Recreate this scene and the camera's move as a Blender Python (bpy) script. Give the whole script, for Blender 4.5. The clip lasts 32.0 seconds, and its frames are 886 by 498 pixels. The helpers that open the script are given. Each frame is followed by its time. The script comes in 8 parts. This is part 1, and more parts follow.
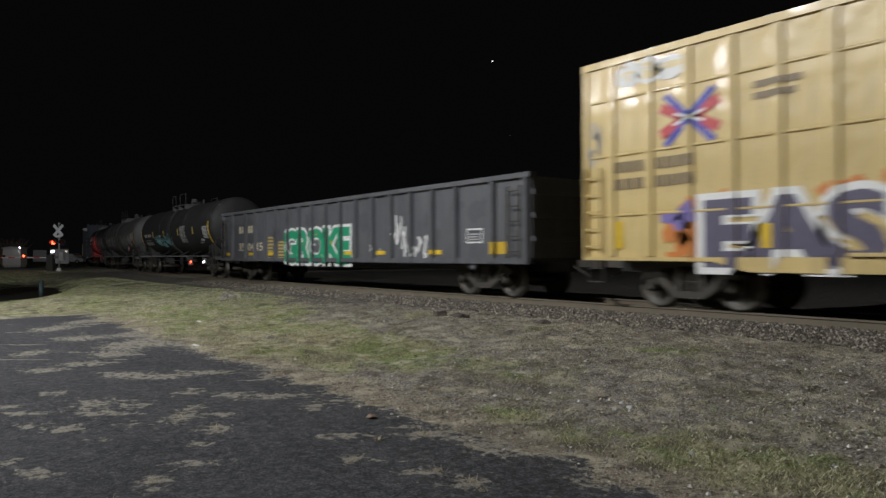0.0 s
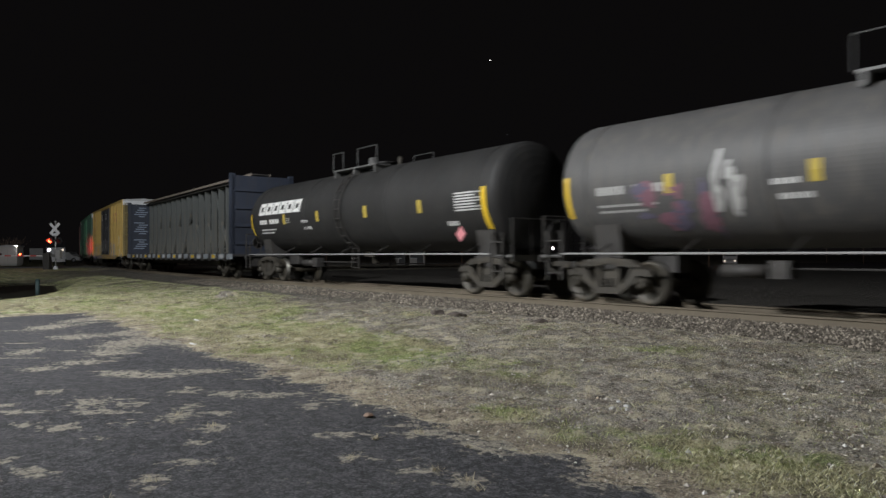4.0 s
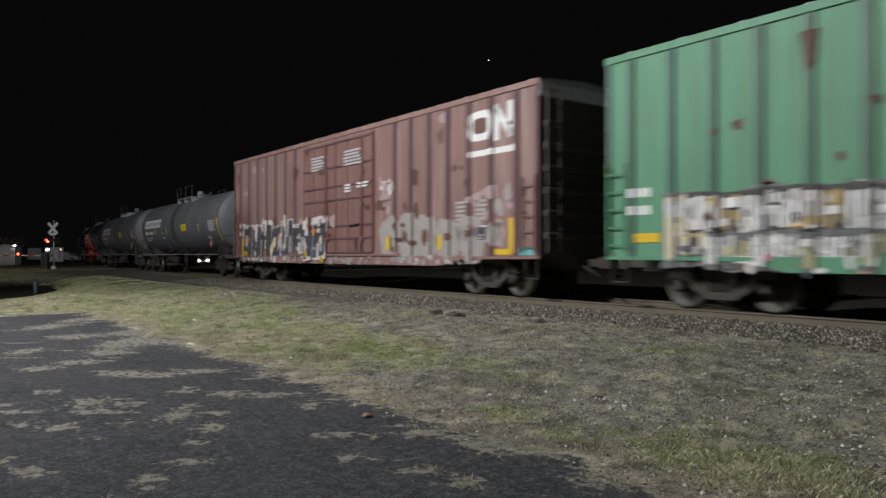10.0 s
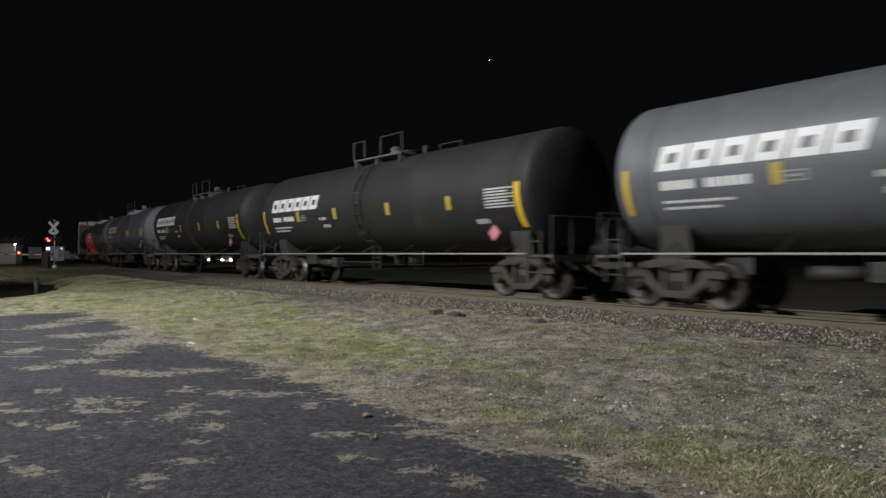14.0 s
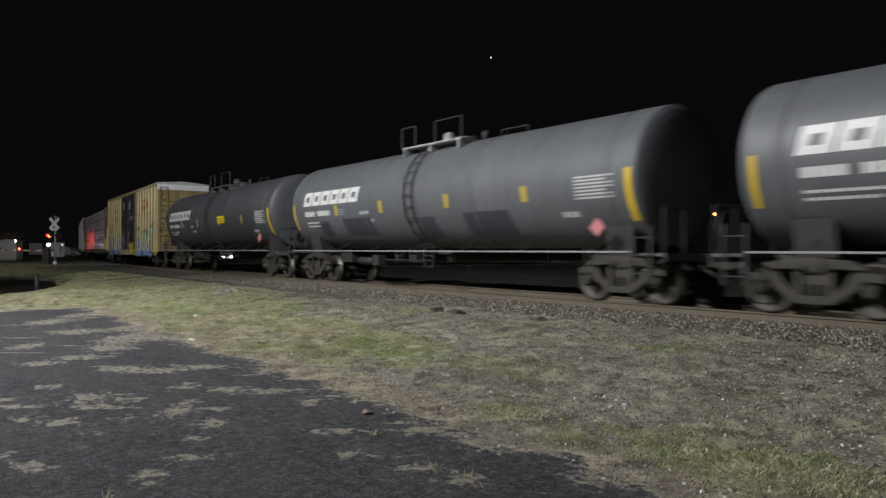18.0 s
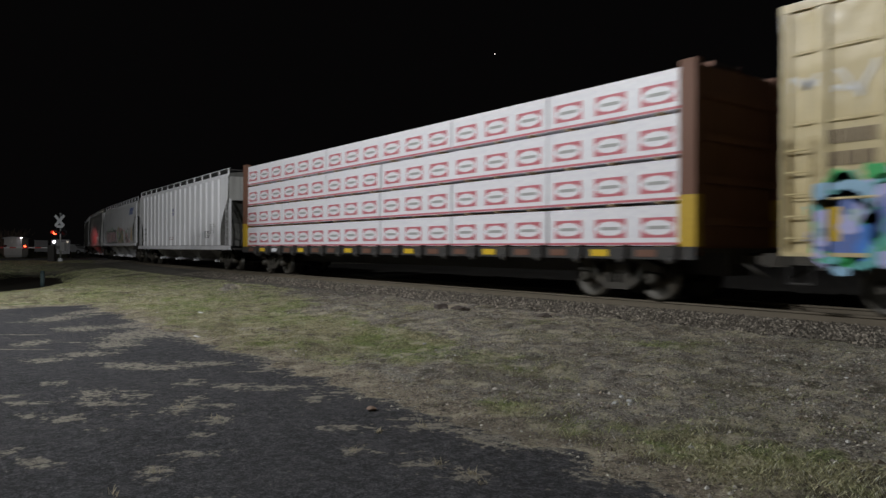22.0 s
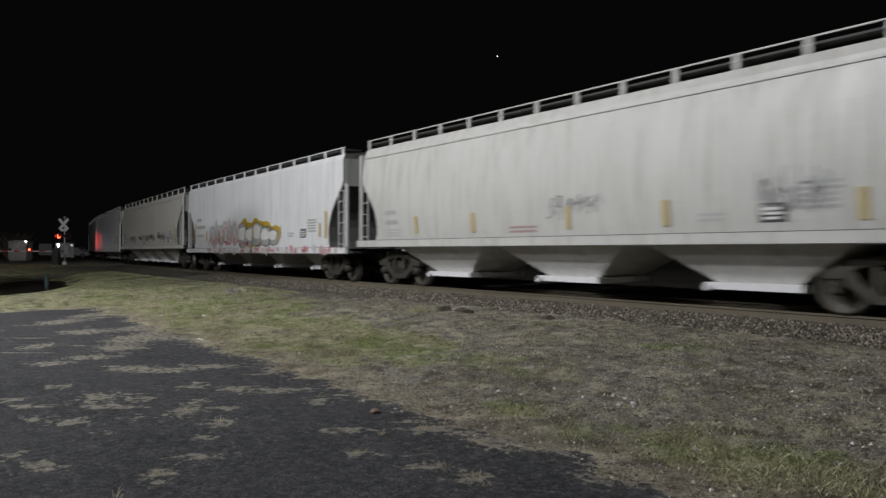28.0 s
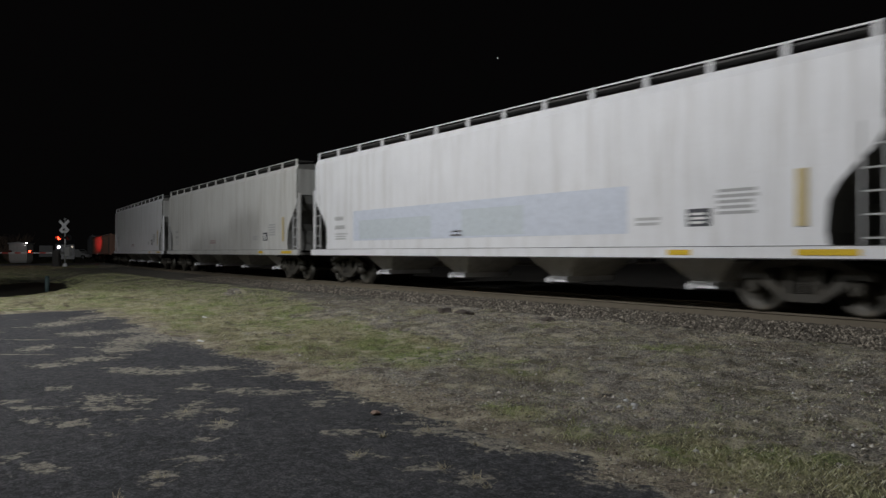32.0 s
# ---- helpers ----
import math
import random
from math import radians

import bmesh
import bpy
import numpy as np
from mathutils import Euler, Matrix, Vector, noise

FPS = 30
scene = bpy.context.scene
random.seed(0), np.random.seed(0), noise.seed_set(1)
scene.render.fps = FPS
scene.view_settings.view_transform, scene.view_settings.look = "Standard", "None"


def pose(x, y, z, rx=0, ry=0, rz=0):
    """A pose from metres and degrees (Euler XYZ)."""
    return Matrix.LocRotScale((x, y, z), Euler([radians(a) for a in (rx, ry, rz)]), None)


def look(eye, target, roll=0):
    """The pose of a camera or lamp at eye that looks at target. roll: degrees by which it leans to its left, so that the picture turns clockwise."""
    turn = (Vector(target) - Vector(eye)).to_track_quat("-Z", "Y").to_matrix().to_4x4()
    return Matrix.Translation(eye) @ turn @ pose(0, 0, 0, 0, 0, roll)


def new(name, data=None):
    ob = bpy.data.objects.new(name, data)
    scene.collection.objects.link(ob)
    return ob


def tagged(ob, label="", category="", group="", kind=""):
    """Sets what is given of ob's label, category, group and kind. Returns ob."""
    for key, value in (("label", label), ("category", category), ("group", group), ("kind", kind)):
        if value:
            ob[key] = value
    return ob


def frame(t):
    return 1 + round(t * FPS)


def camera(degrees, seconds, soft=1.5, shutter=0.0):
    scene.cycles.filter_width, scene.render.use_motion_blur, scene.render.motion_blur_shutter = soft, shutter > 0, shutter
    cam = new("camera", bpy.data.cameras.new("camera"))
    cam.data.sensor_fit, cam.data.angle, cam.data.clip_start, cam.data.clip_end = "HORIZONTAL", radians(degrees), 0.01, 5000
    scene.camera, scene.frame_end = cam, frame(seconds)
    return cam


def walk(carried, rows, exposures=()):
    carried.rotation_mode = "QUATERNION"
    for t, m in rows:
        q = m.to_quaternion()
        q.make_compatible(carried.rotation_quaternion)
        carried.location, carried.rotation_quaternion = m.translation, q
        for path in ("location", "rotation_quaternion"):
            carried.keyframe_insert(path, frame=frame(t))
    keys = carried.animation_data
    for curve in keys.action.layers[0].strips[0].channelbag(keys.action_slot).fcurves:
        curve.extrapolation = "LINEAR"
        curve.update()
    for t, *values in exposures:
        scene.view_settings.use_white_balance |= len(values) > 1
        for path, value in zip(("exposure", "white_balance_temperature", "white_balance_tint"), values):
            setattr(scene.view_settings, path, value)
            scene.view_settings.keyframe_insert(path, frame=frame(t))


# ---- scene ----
# The track runs along x and bends away behind x = -19; its rail tops are at z = 0. The train rolls towards +x.
SPEED = 14.25
EYE = (0.0, -13.3, 1.06)
# seconds, turn to the left, tilt up, lean, in degrees
SWAY = [
    (0.0, 0.324, 0.140, -0.151),
    (0.5, 0.306, 0.138, -0.142),
    (1.0, 0.291, 0.127, -0.116),
    (1.5, 0.274, 0.110, -0.090),
    (2.0, 0.241, 0.102, -0.070),
    (2.5, 0.198, 0.095, -0.069),
    (3.0, 0.159, 0.084, -0.077),
    (3.5, 0.135, 0.076, -0.079),
    (5.5, 0.019, -0.009, 0.014),
    (6.0, 0.005, -0.009, 0.012),
    (6.5, -0.004, -0.009, 0.009),
    (7.0, -0.009, -0.005, 0.000),
    (7.5, -0.012, -0.000, -0.017),
    (8.0, -0.010, 0.006, -0.031),
    (8.5, -0.006, 0.013, -0.028),
    (9.0, -0.003, 0.013, -0.023),
    (9.5, -0.002, 0.028, -0.027),
    (10.0, -0.005, 0.054, -0.016),
    (10.5, -0.003, 0.067, -0.009),
    (11.0, 0.007, 0.058, -0.009),
    (11.5, 0.017, 0.047, -0.011),
    (12.0, 0.021, 0.052, 0.002),
    (12.5, 0.024, 0.053, 0.031),
    (13.0, 0.031, 0.044, 0.063),
    (13.5, 0.039, 0.039, 0.084),
    (14.0, 0.041, 0.038, 0.092),
    (14.5, 0.037, 0.040, 0.097),
    (16.5, 0.023, -0.111, 0.276),
    (17.0, 0.038, -0.127, 0.283),
    (17.5, 0.054, -0.142, 0.295),
    (18.0, 0.076, -0.159, 0.297),
    (18.5, 0.108, -0.198, 0.279),
    (19.0, 0.149, -0.242, 0.259),
    (19.5, 0.187, -0.271, 0.269),
    (20.0, 0.220, -0.300, 0.282),
    (20.5, 0.255, -0.331, 0.278),
    (21.0, 0.303, -0.362, 0.262),
    (21.5, 0.356, -0.393, 0.243),
    (22.0, 0.405, -0.422, 0.231),
    (22.5, 0.439, -0.445, 0.206),
    (23.0, 0.467, -0.457, 0.195),
    (23.5, 0.495, -0.474, 0.193),
    (24.0, 0.522, -0.501, 0.190),
    (24.5, 0.537, -0.500, 0.186),
    (25.0, 0.547, -0.471, 0.169),
    (25.5, 0.558, -0.450, 0.137),
    (27.5, 0.646, -0.281, 0.060),
    (28.0, 0.661, -0.245, 0.054),
    (28.5, 0.676, -0.203, 0.055),
    (29.0, 0.687, -0.167, 0.066),
    (29.5, 0.691, -0.132, 0.078),
    (30.0, 0.681, -0.105, 0.064),
    (30.5, 0.671, -0.093, 0.031),
    (31.0, 0.675, -0.094, 0.019),
    (31.5, 0.686, -0.105, 0.034),
    (32.0, 0.689, -0.112, 0.047),
]
cam = camera(63.0, 32.0, soft=1.4, shutter=0.42)
walk(cam, [(t, pose(*EYE, 90.4 + up, 0, 52.82 + left) @ pose(0, 0, 0, 0, 0, lean)) for t, left, up, lean in SWAY],
     exposures=[(0.0, 0.09), (1.0, 0.52), (2.0, 0.62), (3.0, 0.64), (4.0, 0.64), (6.0, 0.61), (7.2, 0.37), (8.0, 0.12), (9.0, 0.19), (10.0, 0.27), (11.0, 0.34), (12.0, 0.42), (13.0, 0.37), (14.0, 0.39), (15.5, 0.44), (17.0, 0.56), (18.0, 0.39), (19.0, 0.36), (20.0, 0.29), (21.0, -0.04), (22.0, -0.34), (23.0, -0.46), (24.0, -0.34), (25.2, -0.12), (28.0, -0.1), (29.0, -0.36), (30.0, -0.48), (31.0, -0.28), (32.0, -0.43)])


def bend(x):
    """How far the track has moved sideways at x."""
    return max(0.0, -x - 19.0) ** 2 / 982.0


def on_track(x, reach=6.0):
    """The pose of a car whose middle is at x, with its trucks on the track."""
    a, b = Vector((x - reach, bend(x - reach), 0)), Vector((x + reach, bend(x + reach), 0))
    d = b - a
    return Matrix.Translation((a + b) / 2) @ Matrix.Rotation(math.atan2(d.y, d.x), 4, "Z")


# ---- light: a dark sky, the lot's lamps behind the camera, the crossing's red flashers ----
world = bpy.data.worlds.new("night")
scene.world = world
world.use_nodes = True
world.node_tree.nodes["Background"].inputs[0].default_value = (0.55, 0.5, 0.52, 1)
world.node_tree.nodes["Background"].inputs[1].default_value = 0.0038


def lamp(kind, where, power, color, size=0.3, target=None, cone=None):
    data = bpy.data.lights.new("lamp_light", kind)
    data.energy, data.color = power, color
    ob = new("lamp_light", data)
    if kind in ("POINT", "SPOT"):
        data.shadow_soft_size = size
    if kind == "SPOT":
        data.spot_size, data.spot_blend = radians(cone), 1.0
    ob.matrix_world = look(where, target) if target else pose(*where)
    return ob


LOT_LAMPS = [(-13.4, -19.4, 13.8), (-23.6, -20.5, 10.5), (-42.0, -20.5, 11.0)]
lamp("POINT", LOT_LAMPS[0], 12600, (0.97, 0.98, 1.0), 0.25)
lamp("POINT", LOT_LAMPS[1], 3900, (0.95, 0.98, 1.0), 0.25)
lamp("POINT", LOT_LAMPS[2], 1200, (0.95, 0.98, 1.0), 0.25)
FLASHER = (-64.2, -3.2, 2.05)
lamp("SPOT", (FLASHER[0] - 1.2, FLASHER[1] + 0.5, FLASHER[2]), 14000, (1.0, 0.03, 0.03), 0.3, (-79.0, 2.2, 2.0), 9)
lamp("POINT", (-90.2, -3.6, 2.35), 2.5, (1.0, 0.97, 0.95), 0.1)


# ---- materials ----
def nodes_of(name):
    m = bpy.data.materials.new(name)
    m.use_nodes = True
    return m, m.node_tree.nodes, m.node_tree.links, m.node_tree.nodes["Principled BSDF"]


def noise_node(n, l, scale, detail, vec, rough=0.6):
    t = n.new("ShaderNodeTexNoise")
    t.inputs["Scale"].default_value, t.inputs["Detail"].default_value, t.inputs["Roughness"].default_value = scale, detail, rough
    l.new(vec, t.inputs["Vector"])
    return t.outputs["Fac"]


def ramp_node(n, l, fac, stops):
    r = n.new("ShaderNodeValToRGB")
    e = r.color_ramp.elements
    while len(e) < len(stops):
        e.new(0.5)
    for el, (p, c) in zip(e, stops):
        el.position, el.color = p, (*c, 1) if len(c) == 3 else c
    l.new(fac, r.inputs[0])
    return r.outputs[0]


def mix_node(n, l, fac, a, b, mode="MIX"):
    m = n.new("ShaderNodeMix")
    m.data_type, m.blend_type = "RGBA", mode
    for sock, v in ((m.inputs[0], fac), (m.inputs[6], a), (m.inputs[7], b)):
        if isinstance(v, (int, float)):
            sock.default_value = v
        elif isinstance(v, tuple):
            sock.default_value = (*v, 1)
        else:
            l.new(v, sock)
    return m.outputs[2]


def coords(n, l, stretch=(1, 1, 1), space="Object"):
    tc = n.new("ShaderNodeTexCoord")
    mp = n.new("ShaderNodeMapping")
    mp.inputs["Scale"].default_value = stretch
    l.new(tc.outputs[space], mp.inputs[0])
    return mp.outputs[0]


def paint(name, base, rough=0.45, metal=0.0, dirt=(0.06, 0.05, 0.04), dirtiness=0.35, streak=True, bump=0.15, fade=0.25):
    """Weathered paint: large fading, streaks that run down, fine grain."""
    m, n, l, b = nodes_of(name)
    v = coords(n, l)
    big = noise_node(n, l, 0.55, 3, v)
    fine = noise_node(n, l, 22.0, 4, v)
    run = noise_node(n, l, 1.0, 5, coords(n, l, (5.0, 5.0, 0.35) if streak else (2.5, 2.5, 2.5)))
    light = tuple(min(1.0, c * (1 + fade) + 0.02) for c in base)
    dark = tuple(c * (1 - fade) for c in base)
    col = mix_node(n, l, big, dark, light)
    f = ramp_node(n, l, run, [(0.48, (0, 0, 0)), (0.75, (dirtiness,) * 3)])
    col = mix_node(n, l, f, col, dirt)
    f2 = ramp_node(n, l, fine, [(0.55, (0, 0, 0)), (0.8, (dirtiness * 0.6,) * 3)])
    col = mix_node(n, l, f2, col, dirt)
    l.new(col, b.inputs["Base Color"])
    r = n.new("ShaderNodeMapRange")
    r.inputs["To Min"].default_value, r.inputs["To Max"].default_value = rough - 0.08, min(1.0, rough + 0.22)
    l.new(run, r.inputs[0])
    l.new(r.outputs[0], b.inputs["Roughness"])
    b.inputs["Metallic"].default_value = metal
    if bump:
        bp = n.new("ShaderNodeBump")
        bp.inputs["Strength"].default_value, bp.inputs["Distance"].default_value = min(1.0, bump), 0.02 if bump < 0.8 else 0.036
        l.new(noise_node(n, l, 1.7, 3 if bump < 0.8 else 1, v), bp.inputs["Height"])
        l.new(bp.outputs[0], b.inputs["Normal"])
    return m


def plain(name, base, rough=0.5, metal=0.0):
    m, n, l, b = nodes_of(name)
    v = coords(n, l)
    c = mix_node(n, l, noise_node(n, l, 9.0, 3, v), tuple(x * 0.75 for x in base), tuple(min(1, x * 1.15) for x in base))
    l.new(c, b.inputs["Base Color"])
    b.inputs["Roughness"].default_value, b.inputs["Metallic"].default_value = rough, metal
    return m


def glow(name, color, strength):
    m, n, l, b = nodes_of(name)
    b.inputs["Base Color"].default_value = (*color, 1)
    b.inputs["Emission Color"].default_value = (*color, 1)
    b.inputs["Emission Strength"].default_value = strength
    return m


M = dict(
    yellow=paint("boxcar_yellow", (0.68, 0.47, 0.14), 0.4),
    yellow_new=paint("boxcar_yellow_gloss", (0.6, 0.45, 0.18), 0.34, bump=1.0),
    yellow_pale_gloss=paint("boxcar_pale_yellow_gloss", (0.64, 0.53, 0.285), 0.34, bump=1.0),
    door_black=paint("door_black", (0.03, 0.03, 0.036), 0.4, fade=0.5, dirt=(0.16, 0.15, 0.14)),
    door_gloss=paint("door_black_gloss", (0.025, 0.026, 0.03), 0.3, bump=1.0),
    green=paint("boxcar_green", (0.085, 0.27, 0.15), 0.52, dirt=(0.13, 0.11, 0.07), dirtiness=0.45, fade=0.18),
    green_dark=paint("boxcar_green_rib", (0.055, 0.13, 0.09), 0.5, dirt=(0.1, 0.06, 0.035)),
    brown=paint("boxcar_oxide", (0.22, 0.12, 0.105), 0.5, dirt=(0.42, 0.3, 0.27), dirtiness=0.6),
    brown_door=paint("boxcar_oxide_door", (0.185, 0.088, 0.077), 0.5, dirt=(0.3, 0.22, 0.2), dirtiness=0.5),
    brown_dark=paint("boxcar_oxide_rib", (0.105, 0.05, 0.055), 0.55, dirt=(0.2, 0.12, 0.12)),
    # boxcar ends: darker and more streaked than the sides
    yellow_end=paint("dark_yellow_end", (0.26, 0.2, 0.075), 0.6, dirt=(0.05, 0.045, 0.035), dirtiness=0.7),
    dark_end=paint("dark_brown_end", (0.07, 0.055, 0.045), 0.65, dirtiness=0.6),
    roof=paint("galvanised_roof", (0.5, 0.51, 0.52), 0.45, 0.3, dirtiness=0.5, streak=False),
    gondola=paint("gondola_charcoal", (0.072, 0.074, 0.083), 0.5, dirt=(0.2, 0.19, 0.18), dirtiness=0.35, fade=0.35),
    tank_black=paint("tank_black", (0.014, 0.014, 0.014), 0.55, dirt=(0.06, 0.053, 0.045), dirtiness=0.3, fade=0.35, bump=0.05),
    tank_grey=paint("tank_grey", (0.112, 0.117, 0.127), 0.45, dirt=(0.05, 0.05, 0.05), dirtiness=0.3, bump=0.05),
    tank_mid=paint("tank_dusty", (0.078, 0.077, 0.077), 0.45, dirt=(0.2, 0.18, 0.15), dirtiness=0.35, bump=0.05),
    hop_white=paint("hopper_white", (0.79, 0.79, 0.81), 0.4, dirt=(0.45, 0.42, 0.38), dirtiness=0.4, fade=0.1),
    hop_pale=paint("hopper_pale_grey", (0.57, 0.565, 0.545), 0.42, dirt=(0.24, 0.2, 0.15), dirtiness=0.4, fade=0.1),
    tank_slate=paint("tank_slate", (0.06, 0.063, 0.07), 0.42, dirt=(0.14, 0.12, 0.1), dirtiness=0.25, bump=0.05),
    hop_grey=paint("hopper_grey", (0.45, 0.44, 0.42), 0.42, dirt=(0.2, 0.16, 0.11), dirtiness=0.45, fade=0.1),
    hop_beige=paint("hopper_beige", (0.66, 0.64, 0.595), 0.33, dirt=(0.4, 0.34, 0.26), dirtiness=0.3, fade=0.1),
    # darkened copy of the paint, standing in for shade in the end openings
    hop_recess_shade=paint("hopper_recess_shade", (0.13, 0.13, 0.12), 0.6, dirtiness=0.5),
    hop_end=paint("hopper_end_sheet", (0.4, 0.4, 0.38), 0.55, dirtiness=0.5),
    beam_edge=paint("deck_edge_grey", (0.27, 0.3, 0.33), 0.5, dirt=(0.1, 0.08, 0.06), dirtiness=0.5),
    stencil_soft=plain("worn_stencil", (0.5, 0.5, 0.5), 0.5),
    letter_blue=plain("faded_blue_lettering", (0.25, 0.3, 0.38), 0.5),
    beam=paint("centerbeam_blue_grey", (0.095, 0.104, 0.102), 0.55, dirt=(0.26, 0.21, 0.14), dirtiness=0.6),
    beam_top=paint("beam_top_grey_brown", (0.2, 0.17, 0.14), 0.55, dirtiness=0.4),
    post_blue=paint("bulkhead_post_blue", (0.16, 0.26, 0.4), 0.5, dirtiness=0.3),
    rust_car=paint("flat_rust_brown", (0.16, 0.07, 0.04), 0.6, dirt=(0.08, 0.05, 0.04)),
    steel=paint("truck_steel", (0.046, 0.041, 0.032), 0.6, 0.2, dirt=(0.1, 0.08, 0.055), dirtiness=0.5, streak=False),
    wheel=paint("wheel_steel", (0.045, 0.04, 0.03), 0.5, 0.3, dirt=(0.12, 0.09, 0.05), dirtiness=0.5, streak=False),
    tread=plain("wheel_tread", (0.15, 0.145, 0.13), 0.5, 1.0),
    under=paint("underframe_black", (0.03, 0.028, 0.026), 0.6, dirtiness=0.4),
    silver=plain("pale_steel", (0.5, 0.5, 0.5), 0.4, 0.4),
    white=plain("white_stencil", (0.78, 0.78, 0.76), 0.5),
    stencil_grey=plain("faded_stencil", (0.4, 0.4, 0.39), 0.5),
    stencil_dark=plain("dark_stencil", (0.06, 0.06, 0.07), 0.5),
    reflector=plain("yellow_reflector", (0.75, 0.5, 0.03), 0.35),
    reflector_white=plain("white_reflector", (0.75, 0.76, 0.78), 0.35),
    print_red=plain("washed_red_print", (0.58, 0.16, 0.19), 0.4),
    red=plain("red_paint", (0.5, 0.05, 0.06), 0.45),
    blue=plain("blue_paint", (0.04, 0.06, 0.4), 0.45),
    purple=plain("violet_paint", (0.2, 0.16, 0.42), 0.45),
    sky=plain("pale_blue_paint", (0.32, 0.54, 0.72), 0.45),
    lime=plain("bright_green_paint", (0.04, 0.45, 0.12), 0.45),
    emerald=plain("emerald_paint", (0.02, 0.3, 0.15), 0.45),
    pink=plain("pink_paint", (0.6, 0.22, 0.24), 0.5),
    orange=plain("orange_paint", (0.6, 0.2, 0.04), 0.5),
    black=plain("black_paint", (0.02, 0.02, 0.022), 0.5),
    gold=plain("gold_paint", (0.55, 0.36, 0.03), 0.45),
    rail_dark=plain("dark_rail", (0.05, 0.05, 0.05), 0.5),
    rail_grey=plain("grey_rail", (0.1, 0.1, 0.097), 0.5),
    reflector_dim=plain("dim_reflector", (0.5, 0.38, 0.07), 0.4),
    bulkhead_black=paint("bulkhead_black", (0.02, 0.028, 0.048), 0.5),
    bay_grey=paint("hopper_bay_grey", (0.5, 0.485, 0.45), 0.55, dirtiness=0.5),
    chalk_pink=plain("chalk_pink_stain", (0.6, 0.42, 0.42), 0.5),
    safety_yellow=plain("notice_yellow", (0.85, 0.68, 0.02), 0.4),
    stencil_umber=plain("umber_stencil", (0.2, 0.145, 0.075), 0.5),
    stencil_tan=plain("faded_brown_stencil", (0.4, 0.29, 0.12), 0.5),
    violet_grey=plain("violet_grey_paint", (0.11, 0.1, 0.15), 0.4),
    yellow_pale=plain("pale_yellow_paint", (0.75, 0.62, 0.36), 0.45),
    dull_red=plain("faded_red_paint", (0.42, 0.06, 0.05), 0.5),
    teal_pale=plain("pale_teal_paint", (0.16, 0.5, 0.5), 0.45),
    pale_teal=plain("whitish_teal_paint", (0.45, 0.6, 0.56), 0.45),
    blue_pale=plain("soft_blue_paint", (0.13, 0.2, 0.5), 0.45),
    blue_bright=plain("bright_blue_paint", (0.07, 0.25, 0.74), 0.45),
    purple_pale=plain("lilac_paint", (0.5, 0.51, 0.82), 0.45),
    lime_pale=plain("pale_green_paint", (0.38, 0.6, 0.33), 0.45),
    pale_grey=plain("pale_grey_paint", (0.55, 0.55, 0.54), 0.5),
    cream=plain("cream_paint", (0.6, 0.54, 0.38), 0.5),
    green_grey=plain("grey_green_paint", (0.12, 0.22, 0.15), 0.5),
    gold_pale=plain("dull_gold_paint", (0.5, 0.38, 0.12), 0.5),
    rust=plain("rust_stain", (0.25, 0.1, 0.05), 0.7),
    rust_dark=plain("dark_rust_stain", (0.1, 0.05, 0.035), 0.7),
    brown_flat=plain("oxide_flat", (0.14, 0.065, 0.05), 0.55),
    pink_grey=plain("chalky_pink_paint", (0.42, 0.3, 0.3), 0.6),
    rose=plain("rose_paint", (0.55, 0.12, 0.13), 0.5),
    tank_patch=plain("tank_repaint", (0.06, 0.062, 0.075), 0.45),
    gondola_pale=plain("chalky_grey_scuff", (0.08, 0.082, 0.09), 0.6),
    hop_flat=plain("hopper_touch_up", (0.62, 0.63, 0.65), 0.45),
    tag_grey=plain("grey_spray", (0.16, 0.16, 0.16), 0.55),
    tag_grey_pale=plain("silver_spray", (0.4, 0.4, 0.4), 0.5),
    tag_black=plain("black_spray", (0.06, 0.058, 0.055), 0.55),
    patch_flat=plain("grey_blue_repaint_flat", (0.66, 0.7, 0.79), 0.45),
    patch_green=plain("grey_green_repaint", (0.6, 0.65, 0.69), 0.45),
    reflector_faded=plain("faded_reflector", (0.55, 0.44, 0.22), 0.45),
    teal_soft=plain("milky_teal_paint", (0.24, 0.42, 0.42), 0.5),
    teal_dark=plain("dim_teal_paint", (0.1, 0.24, 0.25), 0.5),
    pink_dim=plain("dull_pink_paint", (0.2, 0.1, 0.13), 0.5),
    lilac_grey=plain("grey_lilac_paint", (0.35, 0.34, 0.5), 0.5),
    pink_white=plain("chalky_white_paint", (0.66, 0.6, 0.58), 0.5),
    khaki=plain("khaki_paint", (0.5, 0.46, 0.25), 0.5),
    slate=plain("slate_spray", (0.06, 0.065, 0.085), 0.5),
    silver_spray=plain("dull_silver_spray", (0.36, 0.33, 0.31), 0.5),
    pink_pale=plain("pale_pink_paint", (0.8, 0.55, 0.56), 0.5),
    pink_dark=plain("dark_rose_paint", (0.5, 0.22, 0.3), 0.5),
    pink_soft=plain("soft_rose_paint", (0.72, 0.42, 0.46), 0.5),
    emerald_pale=plain("soft_green_paint", (0.2, 0.55, 0.34), 0.5),
    wrap=plain("white_lumber_wrap", (0.9, 0.88, 0.98), 0.35),
    straw=plain("dry_straw", (0.5, 0.44, 0.3), 0.9),
    wood=plain("lumber_wood", (0.45, 0.32, 0.18), 0.7),
    rail=paint("rail_rust", (0.125, 0.102, 0.07), 0.7, 0.0, dirt=(0.2, 0.17, 0.125), streak=False),
    railhead=plain("polished_railhead", (0.5, 0.47, 0.43), 0.22, 1.0),
